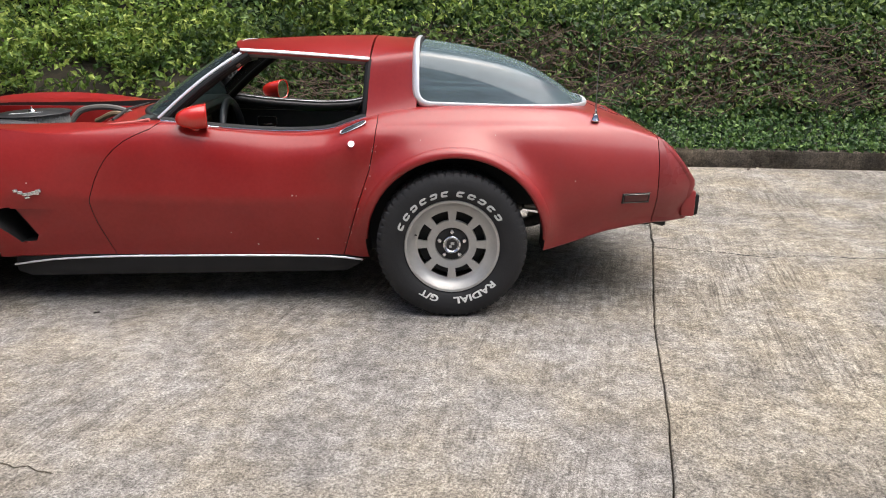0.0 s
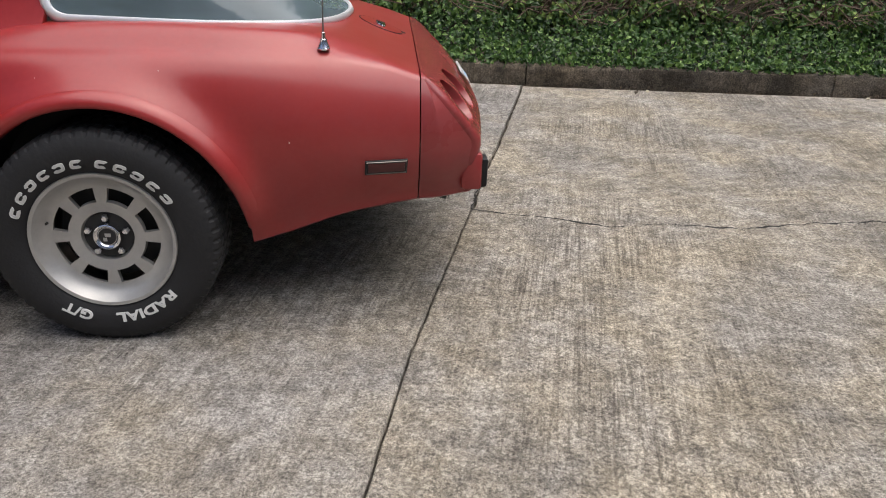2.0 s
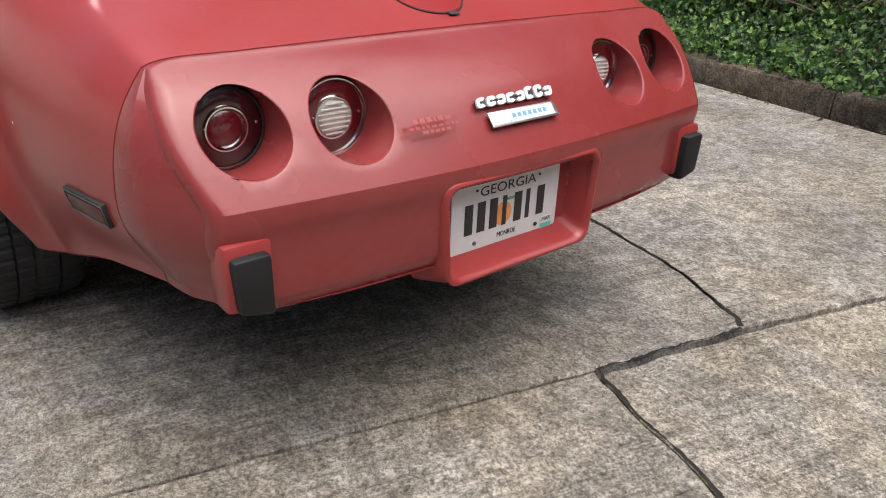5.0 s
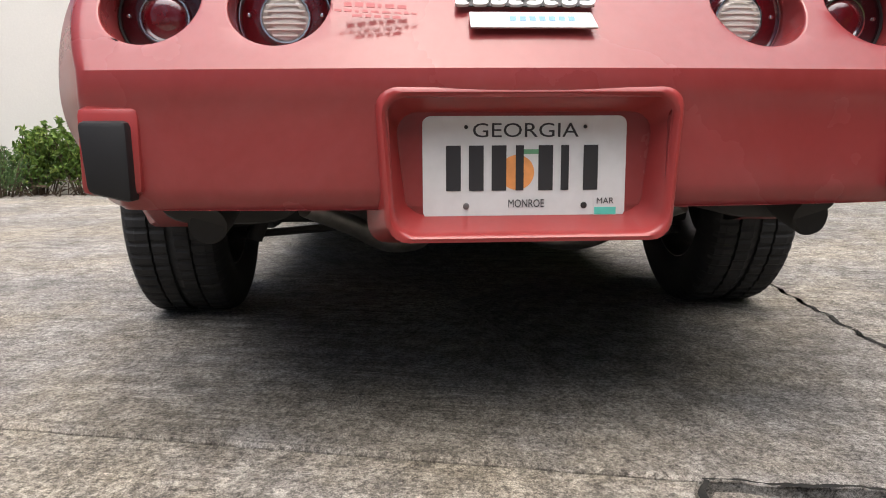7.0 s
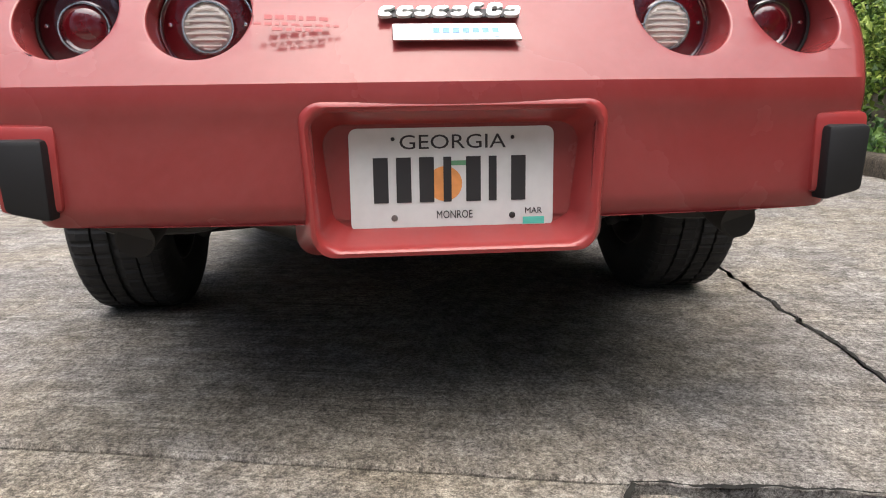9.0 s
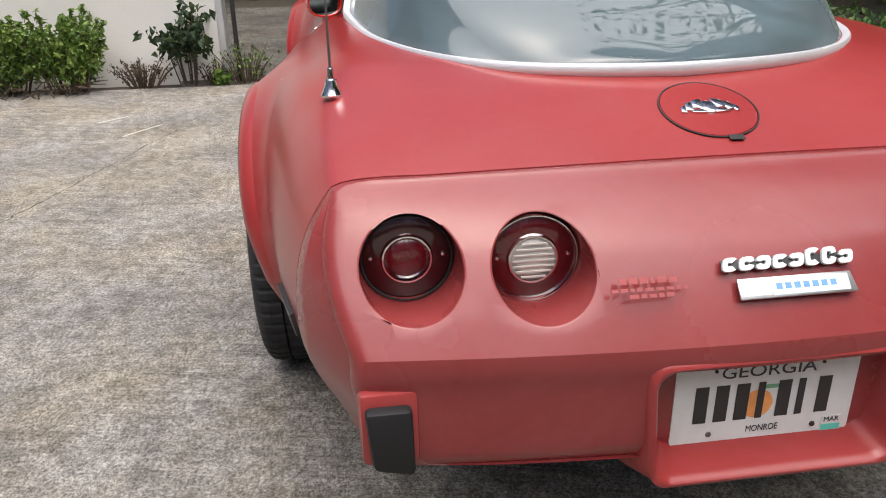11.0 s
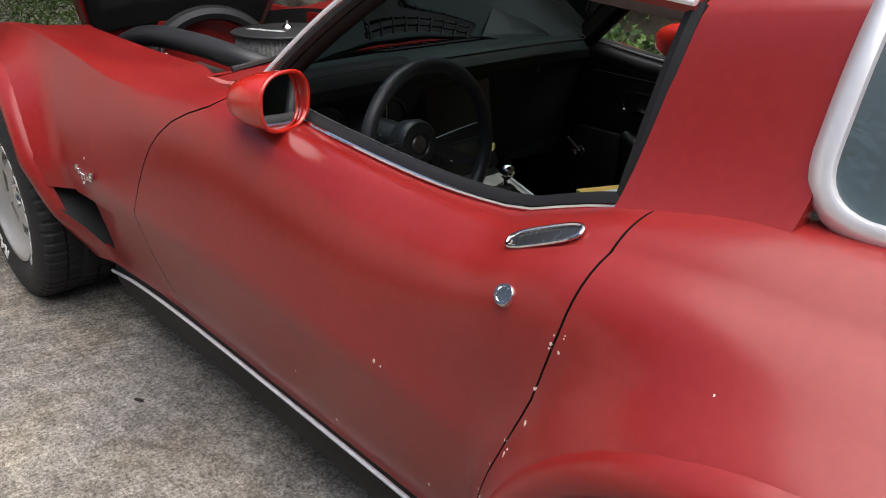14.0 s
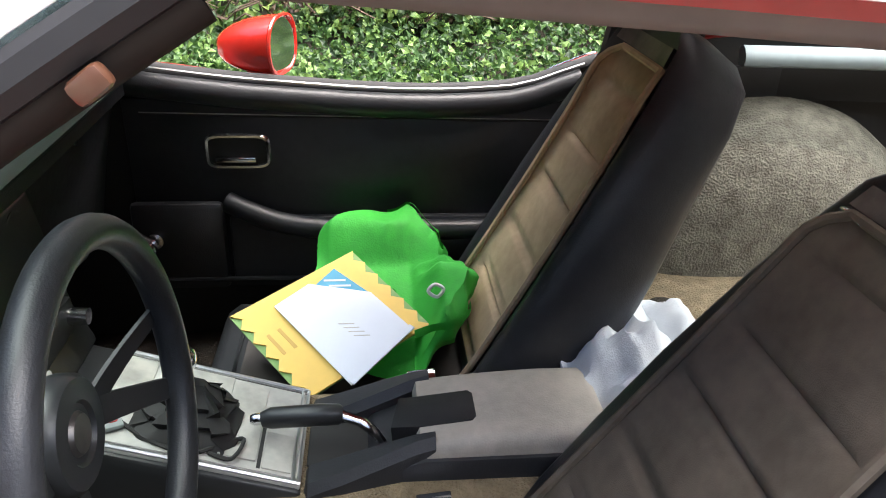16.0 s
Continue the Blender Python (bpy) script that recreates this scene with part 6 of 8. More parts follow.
def rim_bm():
    """A dished cast face with eight slots and a wide lip."""
    rings = [(0.030, -0.052), (0.074, -0.052), (0.078, -0.066), (0.106, -0.072), (0.112, -0.073), (0.156, -0.070), (0.163, -0.071), (0.180, -0.082), (0.194, -0.098), (0.202, -0.110), (0.212, -0.112), (0.2145, -0.106)]
    n = 96
    bm = bmesh.new()
    vs = []
    for r, y in rings:
        vs.append([bm.verts.new((r * math.cos(2 * math.pi * i / n), y, r * math.sin(2 * math.pi * i / n))) for i in range(n)])
    for j in range(len(rings) - 1):
        for i in range(n):
            if 4 <= j < 5 and 2 <= i % 12 < 10:
                continue
            bm.faces.new((vs[j][i], vs[j + 1][i], vs[j + 1][(i + 1) % n], vs[j][(i + 1) % n]))
    bmesh.ops.recalc_face_normals(bm, faces=bm.faces)
    bm.faces.ensure_lookup_table()
    if bm.faces[0].normal.y > 0:
        bmesh.ops.reverse_faces(bm, faces=bm.faces)
    bmesh.ops.solidify(bm, geom=bm.faces[:], thickness=0.016)
    return bm


SIDEWALL = curve((0.214, -0.106), (0.232, -0.118), (0.255, -0.1245), (0.285, -0.125), (0.308, -0.120))


def sidewall_bm(bm, radius, turn):
    """Lay a flat shape in the xy plane along the sidewall; its top points outward."""
    for v in bm.verts:
        x, z, h = v.co.x, v.co.y, v.co.z
        r = radius + z
        a = radians(turn) - x / radius
        yy = SIDEWALL(r)
        v.co = (r * math.cos(a), yy - (0.0022 if h > 0 else -0.002), r * math.sin(a))
    bmesh.ops.recalc_face_normals(bm, faces=bm.faces)
    return bm


def wheel(turn):
    w = new("wheel")
    t = part("tyre", tyre_bm(), RUBBER, w, "black tyre with raised white letters", smooth=22)
    # the maker's words are plain raised shapes
    for first, last, n in ((157, 98, 6), (82, 35, 5)):
        for k in range(n):
            a = first + (last - first) * k / (n - 1)
            part("letter_shape", sidewall_bm(prism_bm(open_ring(-0.0175, 0.0175, -0.0135, 0.0135, 0.0092, 0.003, k), "z", -0.001, 0.001), 0.246, a + turn), LETTER, t, smooth=0)
    for word, width, at in (("RADIAL", 0.205, -64), ("G/T", 0.088, -114)):
        bm = text_bm(word, 0.040, 0.001, 0.0013)
        wd = max(v.co.x for v in bm.verts) - min(v.co.x for v in bm.verts)
        bmesh.ops.scale(bm, vec=(width / wd, 1, 1), verts=bm.verts)
        part("lettering", sidewall_bm(bm, 0.248, at + turn), LETTER, t, smooth=0)
    rim = part("rim", rim_bm(), ALLOY, w, "eight-slot cast aluminium wheel", smooth=30)
    part("rim_barrel", turned_bm([(-0.10, 0.205), (-0.06, 0.185), (0.06, 0.18), (0.10, 0.205), (0.10, 0.21), (-0.10, 0.212)], "y", 48, closed=True), STEEL, w)
    part("brake_disc", turned_bm([(-0.02, 0.05), (-0.02, 0.15), (0.01, 0.15), (0.01, 0.05)], "y", 40, closed=True), SOOT, w)
    hub = part("hub", turned_bm([(-0.054, 0.0), (-0.056, 0.073), (-0.050, 0.075), (-0.03, 0.075), (-0.03, 0)], "y", 36), SOOT, w)
    part("centre_cap", turned_bm([(-0.056, 0.044), (-0.076, 0.040), (-0.078, 0.037), (-0.076, 0.032), (-0.070, 0.028), (-0.070, 0)], "y", 32), CHROME, hub, "chrome-ringed centre cap")
    part("cap_badge", turned_bm([(-0.0705, 0), (-0.073, 0), (-0.072, 0.026), (-0.0705, 0.0265)], "y", 24), SOOT, hub)
    for k in range(2):
        part("cap_shape", box_bm(-0.012 + k * 0.006, -0.001 + k * 0.012, -0.0745, -0.0725, -0.014 + k * 0.014, -0.003 + k * 0.014), ALU, hub)
    for k in range(5):
        a = radians(90 + 72 * k + turn)
        part("wheel_nut", turned_bm([(-0.056, 0.012), (-0.072, 0.0115), (-0.077, 0.008), (-0.078, 0)], "y", 6, m=Matrix.Translation((0.058 * math.cos(a), 0, 0.058 * math.sin(a)))), CHROME, hub, "chrome wheel nut")
    part("valve", tube_bm([(-0.165, -0.075, 0.045), (-0.16, -0.095, 0.05)], 0.004, 6), SOOT, w)
    return w


wh = wheel(0)
wh.parent = car
wh.matrix_basis = pose(0, -0.757, 0.335)
for x, y, r in ((-2.489, -0.745, 0), (0, 0.757, 180), (-2.489, 0.745, 180)):
    copy_thing(wh, pose(x, y, 0.335, 0, 70 if r == 0 else 25, r))

# ---- under the tail: silencers, pipes, axle ----
for s in (-1, 1):
    oval = [(s * 0.472 + 0.118 * math.copysign(abs(math.cos(a))**0.55, math.cos(a)), 0.416 + 0.062 * math.copysign(abs(math.sin(a))**0.6, math.sin(a))) for a in [2 * math.pi * k / 28 for k in range(28)]]
    sil = part("silencer", prism_bm(oval, "x", 0.60, 0.965, 0.012), SOOT, car, "sooty oval silencer")
    part("tail_pipe", tube_bm([(0.92, s * 0.474, 0.408), (1.0, s * 0.483, 0.377), (1.05, s * 0.487, 0.364)], 0.031, 18), SOOT, sil, "sooty tail pipe")
    # Black disc on the capped end: the bore's shade put into colour.
    part("bore_shade", turned_bm([(0.0, 0.027), (0.0012, 0.027), (0.0012, 0)], "x", 18, m=Matrix.Translation((1.0505, s * 0.487, 0.364))), BLACK, sil)
    part("exhaust_pipe", tube_bm(spline([(0.66, s * 0.36, 0.40), (0.55, s * 0.30, 0.36), (0.45, s * 0.22, 0.29), (0.3, s * 0.14, 0.25), (-0.2, s * 0.12, 0.24)], 6), 0.028, 12), STEEL, car, "dull exhaust pipe")
    part("half_shaft", tube_bm([(0.0, s * 0.16, 0.36), (0.0, s * 0.66, 0.345)], 0.02, 10), SOOT, car)
    part("control_rod", tube_bm([(0.12, s * 0.12, 0.262), (0.08, s * 0.64, 0.218)], 0.011, 8), SOOT, car)
    part("link_pipe", tube_bm(spline([(0.82, s * 0.36, 0.37), (0.74, s * 0.28, 0.325), (0.66, s * 0.21, 0.278), (0.56, s * 0.14, 0.268), (0.42, s * 0.11, 0.29)], 6), 0.021, 12), STEEL, car, "dull curved exhaust pipe")
    part("shock_absorber", tube_bm([(0.14, s * 0.58, 0.215), (0.12, s * 0.46, 0.5)], 0.022, 10), SOOT, car)
    part("hub_carrier", box_bm(-0.05, 0.1, s * 0.56, s * 0.66, 0.24, 0.40, 0.02), SOOT, car)
    part("bolt", turned_bm([(0.25, 0.0), (0.275, 0.0), (0.275, 0.012), (0.25, 0.014)], "x", 6, m=Matrix.Translation((0, s * 0.15, 0.302))), ALU, car)
part("differential", box_bm(-0.16, 0.2, -0.14, 0.14, 0.22, 0.42, 0.04), SOOT, car)
part("leaf_spring", box_bm(0.19, 0.25, -0.55, 0.55, 0.372, 0.382, 0.005), SOOT, car)
part("spring_plate", box_bm(0.245, 0.262, -0.06, 0.06, 0.262, 0.278, 0.003), ALU, car)
part("floor_pan", box_bm(-1.6, -0.45, -0.66, 0.66, 0.19, 0.235, 0.01), SOOT, car)
# Unseen panels added under the nose to keep light from under the car.
part("nose_light_block", prism_bm([(-3.30, 0.24), (-3.30, 0.30), (-1.60, 0.30), (-1.60, 0.20), (-2.9, 0.19)], "y", -0.52, 0.52, 0.01), SOOT, car)
part("nose_light_skirt", prism_bm([(-3.42, 0.16), (-3.40, 0.32), (-3.36, 0.32), (-3.38, 0.16)], "y", -0.55, 0.55, 0.004), TRIM_BLACK, car)

# ---- open engine bay ----
hood_mat = material("bonnet_underside", (0.012, 0.012, 0.013), 0.8, vary=0.3)
# bonnet standing open on its front hinge; its underside faces the cabin
def hood_pt(u, v):
    """u up the panel from the hinge, v across (-1..1)."""
    w = 0.36 + 0.22 * min(u * 1.3, 1)**0.8
    x = -2.93 + 0.42 * u
    z = 0.72 + 1.12 * u
    bow = 0.05 * (1 - v * v) + 0.03 * math.exp(-((v) / 0.35)**2) * min(u * 3, 1)
    return Vector((x - bow, v * w, z + bow * 0.4))


rows = [[hood_pt(i / 12, -1 + k / 8) for k in range(17)] for i in range(13)]
bm = grid_bm(rows)
bmesh.ops.recalc_face_normals(bm, faces=bm.faces)
bmesh.ops.solidify(bm, geom=bm.faces[:], thickness=0.012)
bonnet = part("bonnet", bm, PAINT, car, "open bonnet standing on its front hinge")
bm = None
for v0, v1, u0, u1 in ((-0.93, -0.80, 0.03, 0.96), (0.80, 0.93, 0.03, 0.96), (-0.9, 0.9, 0.03, 0.10), (-0.9, 0.9, 0.88, 0.96), (-0.45, -0.36, 0.08, 0.9), (0.36, 0.45, 0.08, 0.9)):
    own = grid_bm([[hood_pt(u0 + (u1 - u0) * i / 8, v0 + (v1 - v0) * k / 6) + Vector((0.03, 0, -0.006)) for k in range(7)] for i in range(9)])
    bmesh.ops.solidify(own, geom=own.faces[:], thickness=0.02)
    bm = join_bm(bm, own)
part("bonnet_frame", bm, hood_mat, bonnet, "black bonnet frame")
own = grid_bm([[hood_pt(0.02 + 0.96 * i / 8, -0.95 + 1.9 * k / 10) + Vector((0.02, 0, -0.004)) for k in range(11)] for i in range(9)])
part("bonnet_lining", own, hood_mat, bonnet)
for s in (-1, 1):
    part("bonnet_edge", tube_bm([hood_pt(i / 10, s) + Vector((0.006, 0, 0)) for i in range(11)], 0.011, 6), material("rusty_edge", (0.07, 0.035, 0.025), 0.8), bonnet, "rusty brown bonnet edge")
    part("bonnet_hinge", tube_bm([(-2.92, s * 0.30, 0.60), (-2.90, s * 0.31, 0.74)], 0.014, 8), SOOT, bonnet)

# round air cleaner with a mesh wall and a dark lid
AC = (-2.29, 0.10, 0.715)
ac = part("air_cleaner", turned_bm([(0.0, 0.0), (0.0, 0.196), (0.006, 0.198), (0.010, 0.192), (0.012, 0)], "z", 56), SOOT, car, "round air cleaner with a mesh side and black lid")
ac.matrix_basis = pose(*AC, 0, -2, 0)
ELEMENT = material("pleated_filter", (0.24, 0.235, 0.22), 0.8, vary=0.35, scale=70)
bm = bmesh.new()
npl = 150
ring_lo = [bm.verts.new(((0.180 + 0.005 * (k % 2)) * math.cos(2 * math.pi * k / npl), (0.180 + 0.005 * (k % 2)) * math.sin(2 * math.pi * k / npl), 0.010)) for k in range(npl)]
ring_hi = [bm.verts.new((v.co.x, v.co.y, 0.078)) for v in ring_lo]
for k in range(npl):
    bm.faces.new((ring_lo[k], ring_lo[(k + 1) % npl], ring_hi[(k + 1) % npl], ring_hi[k]))
part("filter_element", bm, ELEMENT, ac, "pale pleated filter element", smooth=0)
part("lid", turned_bm([(0.076, 0.0), (0.076, 0.197), (0.084, 0.199), (0.088, 0.194), (0.088, 0.165), (0.094, 0.155), (0.095, 0.0)], "z", 56), PLASTIC, ac, "black lid with a white script shape")
part("wing_nut", turned_bm([(0.095, 0.02), (0.10, 0.018), (0.108, 0.006), (0.12, 0.004), (0.12, 0)], "z", 12), CHROME, ac)
# the maker's script is one plain slanted shape
sc = None
for k in range(9):
    h = 0.020 if k in (0, 2, 7) else 0.013
    sc = prism_bm([(-0.078 + k * 0.0175, -0.006), (-0.064 + k * 0.0175, -0.006), (-0.060 + k * 0.0175, h - 0.006), (-0.074 + k * 0.0175, h - 0.006)], "z", 0.0952, 0.0972, bm=sc)
prism_bm([(-0.08, -0.011), (0.07, -0.011), (0.074, -0.007), (-0.078, -0.007)], "z", 0.0952, 0.0968, bm=sc)
s_ob = part("script_shape", sc, PLATE_WHITE, ac)
s_ob.matrix_basis = pose(0.02, -0.10, 0, 0, 0, 18)

# block, covers, shroud, hoses, wires
part("engine_block", box_bm(-2.62, -1.90, -0.20, 0.30, 0.36, 0.62, 0.04), SOOT, car, "dark engine block")
for y in (-0.17, 0.30):
    part("rocker_cover", box_bm(-2.55, -1.95, y - 0.06, y + 0.06, 0.58, 0.68, 0.025), STEEL, car, "dull rocker cover")
part("inner_wing", box_bm(-2.98, -1.7, 0.44, 0.462, 0.42, 0.80, 0.006), PAINT, car, "red inner wing")
shr = [(-2.78 + 0.015 * math.cos(a), 0.05 + 0.27 * math.cos(a), 0.56 + 0.25 * math.sin(a)) for a in [math.pi * k / 20 for k in range(21)]]
part("fan_shroud", tube_bm(shr, 0.03, 8), PLASTIC, car, "black arched fan shroud")
part("shroud_panel", prism_bm([(0.36, 0.40), (0.36, 0.6), (0.25, 0.78), (-0.12, 0.78), (-0.26, 0.6), (-0.26, 0.4)], "x", -2.86, -2.82), PAINT, car, "red panel behind the shroud")
part("radiator_hose", tube_bm(spline([(-2.80, -0.28, 0.72), (-2.62, -0.26, 0.77), (-2.35, -0.21, 0.77), (-2.12, -0.16, 0.745), (-2.06, -0.06, 0.70)], 6), 0.038, 12), material("soft_black_hose", (0.02, 0.021, 0.024), 0.5), car, "thick black hose")
part("heater_hose", tube_bm(spline([(-1.70, 0.36, 0.70), (-1.92, 0.33, 0.80), (-2.12, 0.33, 0.79), (-2.20, 0.30, 0.70)], 6), 0.017, 8), material("grey_hose", (0.10, 0.095, 0.085), 0.6), car, "grey hose")
part("heater_hose", tube_bm(spline([(-1.72, 0.20, 0.72), (-1.86, 0.18, 0.79), (-2.0, 0.22, 0.74)], 6), 0.015, 8), material("brown_hose", (0.16, 0.11, 0.06), 0.6), car)
gq = random.Random(3)
for k in range(7):
    y = -0.30 - 0.03 * k
    x = -2.48 + gq.uniform(-0.1, 0.16)
    part("ignition_lead", tube_bm(spline([(x - 0.06, y, 0.66), (x, y + 0.03, 0.725 + gq.uniform(0, 0.02)), (x + 0.09, y + gq.uniform(-0.03, 0.03), 0.715), (x + 0.16, y + 0.06, 0.64)], 5), 0.006, 6), material("pale_lead", (0.55, 0.52, 0.45), 0.6) if k % 2 else SOOT, car, "loose ignition lead")
part("fluid_bottle", box_bm(-2.30, -2.16, -0.44, -0.33, 0.55, 0.70, 0.02), GREYPLATE, car, "grey fluid bottle")
part("brake_servo", turned_bm([(-1.92, 0), (-1.92, 0.09), (-1.86, 0.12), (-1.80, 0.12), (-1.76, 0.08), (-1.76, 0)], "x", 28, m=Matrix.Translation((0, -0.36, 0.62))), SOOT, car, "dark brake servo")
part("distributor_cap", turned_bm([(0, 0.06), (0.05, 0.06), (0.07, 0.045), (0.08, 0)], "z", 20, m=Matrix.Translation((-1.98, 0.06, 0.66))), PLASTIC, car)
# cowl behind the bay: long bright seal rails, wipers
for k, (dx, z, r) in enumerate(((0, 0.800, 0.006), (0.020, 0.806, 0.004), (0.040, 0.812, 0.005), (0.062, 0.818, 0.004))):
    pts = [(-1.655 + dx - 0.06 * (1 - (y / 0.56)**2), y, z + 0.015 * (1 - (y / 0.56)**2)) for y in [-0.54 + 0.054 * i for i in range(21)]]
    part("cowl_seal", tube_bm(pts, r, 6), TRIM_BRIGHT if k in (0, 2) else material("mauve_seal", (0.10, 0.075, 0.08), 0.5), car, "worn cowl seal rail")
part("cowl_panel", grid_bm([[(-1.66 + f * 0.09 - 0.06 * (1 - (y / 0.58)**2), y, 0.792 + 0.05 * f) for y in [-0.56 + 0.056 * i for i in range(21)]] for f in (0, 0.33, 0.66, 1.0)]), SOOT, car, "dark cowl panel")
for y0, y1 in ((-0.50, -0.02), (0.02, 0.46)):
    wp = part("wiper", tube_bm([(-1.60, y0, 0.845), (-1.62, (y0 + y1) / 2, 0.868), (-1.60, y1, 0.872)], [0.008, 0.006, 0.004], 6), SOOT, car, "black wiper arm")
for s in (-1, 1):
    part("wing_edge", tube_bm([(x, s * yy, z) for x, yy, z in ((-1.655, 0.555, 0.822), (-1.55, 0.57, 0.835), (-1.45, 0.595, 0.848), (-1.385, 0.615, 0.862))], 0.008, 6), material("pink_worn_edge", (0.5, 0.16, 0.14), 0.5), car, "worn pink edge of the wing")

# ---- cabin ----
def lofted(name, rings, mat, parent, label="", cap=True, smooth=50, mats=None):
    bm = grid_bm(rings, close_u=True)
    n = len(rings[0])
    if cap:
        bm.verts.ensure_lookup_table()
        bm.faces.new([bm.verts[i] for i in range(n)])
        bm.faces.new([bm.verts[len(bm.verts) - n + i] for i in range(n)])
    bmesh.ops.recalc_face_normals(bm, faces=bm.faces)
    return part(name, bm, mat, parent, label, smooth, mats)


def rounded(cx, cy, hx, hy, r, n=5):
    out = []
    for sx, sy, a0 in ((1, 1, 0), (-1, 1, 90), (-1, -1, 180), (1, -1, 270)):
        for k in range(n + 1):
            a = radians(a0 + 90 * k / n)
            out.append((cx + sx * (hx - r) + r * math.cos(a), cy + sy * (hy - r) + r * math.sin(a)))
    return out


# dashboard: padded top, dark face, vents
dash_prof = [(-1.56, 0.842), (-1.49, 0.864), (-1.40, 0.876), (-1.337, 0.876), (-1.302, 0.864), (-1.288, 0.845), (-1.292, 0.822), (-1.320, 0.80), (-1.347, 0.70), (-1.375, 0.56), (-1.46, 0.48), (-1.57, 0.48)]
rings = []
for k in range(25):
    y = -0.572 + 1.144 * k / 24
    rings.append([(x - 0.02 * (abs(y) / 0.57)**2 + (0.045 * (y / 0.57)**2 if x < -1.45 else 0.0) + (0.10 * max(abs(y) - 0.3, 0) / 0.27 if x < -1.5 else 0), y, z - (0.012 * (abs(y) / 0.57)**3)) for x, z in dash_prof])
dash = lofted("dashboard", rings, DASH, car, "dark green-grey padded dashboard", smooth=40)
face = [(-1.2865, 0.842), (-1.2875, 0.820), (-1.3155, 0.798), (-1.3425, 0.70), (-1.3705, 0.56), (-1.44, 0.485)]
part("dash_face", grid_bm([[(x - 0.02 * (abs(y) / 0.57)**2, y, z - 0.012 * (abs(y) / 0.57)**3) for x, z in face] for y in [-0.57 + 0.0475 * k for k in range(25)]]), PADBLACK, dash, "black dashboard face")
hood = [(-1.372, 0.8780), (-1.345, 0.8795), (-1.333, 0.8785), (-1.299, 0.8665), (-1.2845, 0.8455), (-1.2880, 0.8205)]
part("instrument_hood", grid_bm([[(x - 0.02 * (abs(y) / 0.57)**2, y, z - 0.012 * (abs(y) / 0.57)**3) for x, z in hood] for y in [-0.568 + 0.0225 * k for k in range(19)]]), PADBLACK, dash, "black padded instrument hood")
for k in range(3):
    part("defroster_slot", box_bm(-1.52 + k * 0.018, -1.509 + k * 0.018, -0.12, 0.24, 0.856 + k * 0.003, 0.8645 + k * 0.003), BLACK, dash)
for k in range(9):
    part("vent_fin", box_bm(-1.522, -1.470, -0.115 + k * 0.042, -0.111 + k * 0.042, 0.858, 0.870), PLASTIC, dash)
part("vent_lid", box_bm(-1.50, -1.40, 0.27, 0.48, 0.866, 0.873, 0.003), DASH, dash)
part("dash_seam", tube_bm([(-1.311 - 0.02 * ((-0.56 + 0.056 * i) / 0.57)**2, -0.56 + 0.056 * i, 0.870 - 0.012 * abs((-0.56 + 0.056 * i) / 0.57)**3) for i in range(21)], 0.002, 5), PLASTIC, dash)
part("dash_knob", turned_bm([(-1.36, 0), (-1.322, 0.0), (-1.322, 0.010), (-1.36, 0.012)], "x", 14, m=Matrix.Translation((0, 0.332, 0.796))), CHROME, dash, "small bright knob")
# gauges behind the wheel and in the middle stack
for y, z, r in ((-0.43, 0.735, 0.062), (-0.24, 0.735, 0.062), (-0.02, 0.76, 0.03), (-0.02, 0.69, 0.03), (0.06, 0.76, 0.03)):
    gz = part("gauge", turned_bm([(-1.345, 0), (-1.322, 0), (-1.322, r * 0.9), (-1.312, r * 0.92), (-1.312, r), (-1.345, r)], "x", 28, m=Matrix.Translation((0, y, z))), PLASTIC, dash, "round black gauge")
    part("needle", box_bm(-1.3215, -1.3205, y - 0.001, y + 0.001, z, z + r * 0.7), PLATE_WHITE, gz)
part("instrument_pod", prism_bm([(-1.38, 0.50), (-1.26, 0.56), (-1.285, 0.62), (-1.315, 0.80), (-1.38, 0.80)], "y", -0.12, 0.12, 0.008), PLASTIC, dash)
part("radio", box_bm(-1.31, -1.275, -0.09, 0.09, 0.60, 0.65, 0.003), PLASTIC, dash, "black radio")
for y in (-0.075, 0.075):
    part("radio_knob", turned_bm([(-1.275, 0.013), (-1.25, 0.012), (-1.25, 0)], "x", 14, m=Matrix.Translation((0, y, 0.625))), CHROME, dash)

# steering wheel on its column
SW = Matrix.Translation((-1.082, -0.312, 0.738)) @ Matrix.Rotation(radians(84), 4, "Y")
wheel_s = part("steering_wheel", tube_bm([(0.178 * math.cos(a), 0.178 * math.sin(a), 0) for a in [2 * math.pi * k / 64 for k in range(64)]], 0.0165, 14, closed=True), VINYL, car, "black leather steering wheel")
wheel_s.matrix_basis = SW
part("wheel_boss", turned_bm([(-0.10, 0.03), (-0.085, 0.050), (-0.052, 0.056), (-0.040, 0.055), (-0.034, 0.050), (-0.033, 0.030), (-0.037, 0.027), (-0.037, 0)], "z", 36), PLASTIC, wheel_s, "black horn pad")
part("boss_badge", turned_bm([(-0.037, 0), (-0.033, 0), (-0.033, 0.018), (-0.037, 0.021)], "z", 20), STEEL, wheel_s, "small grey badge")
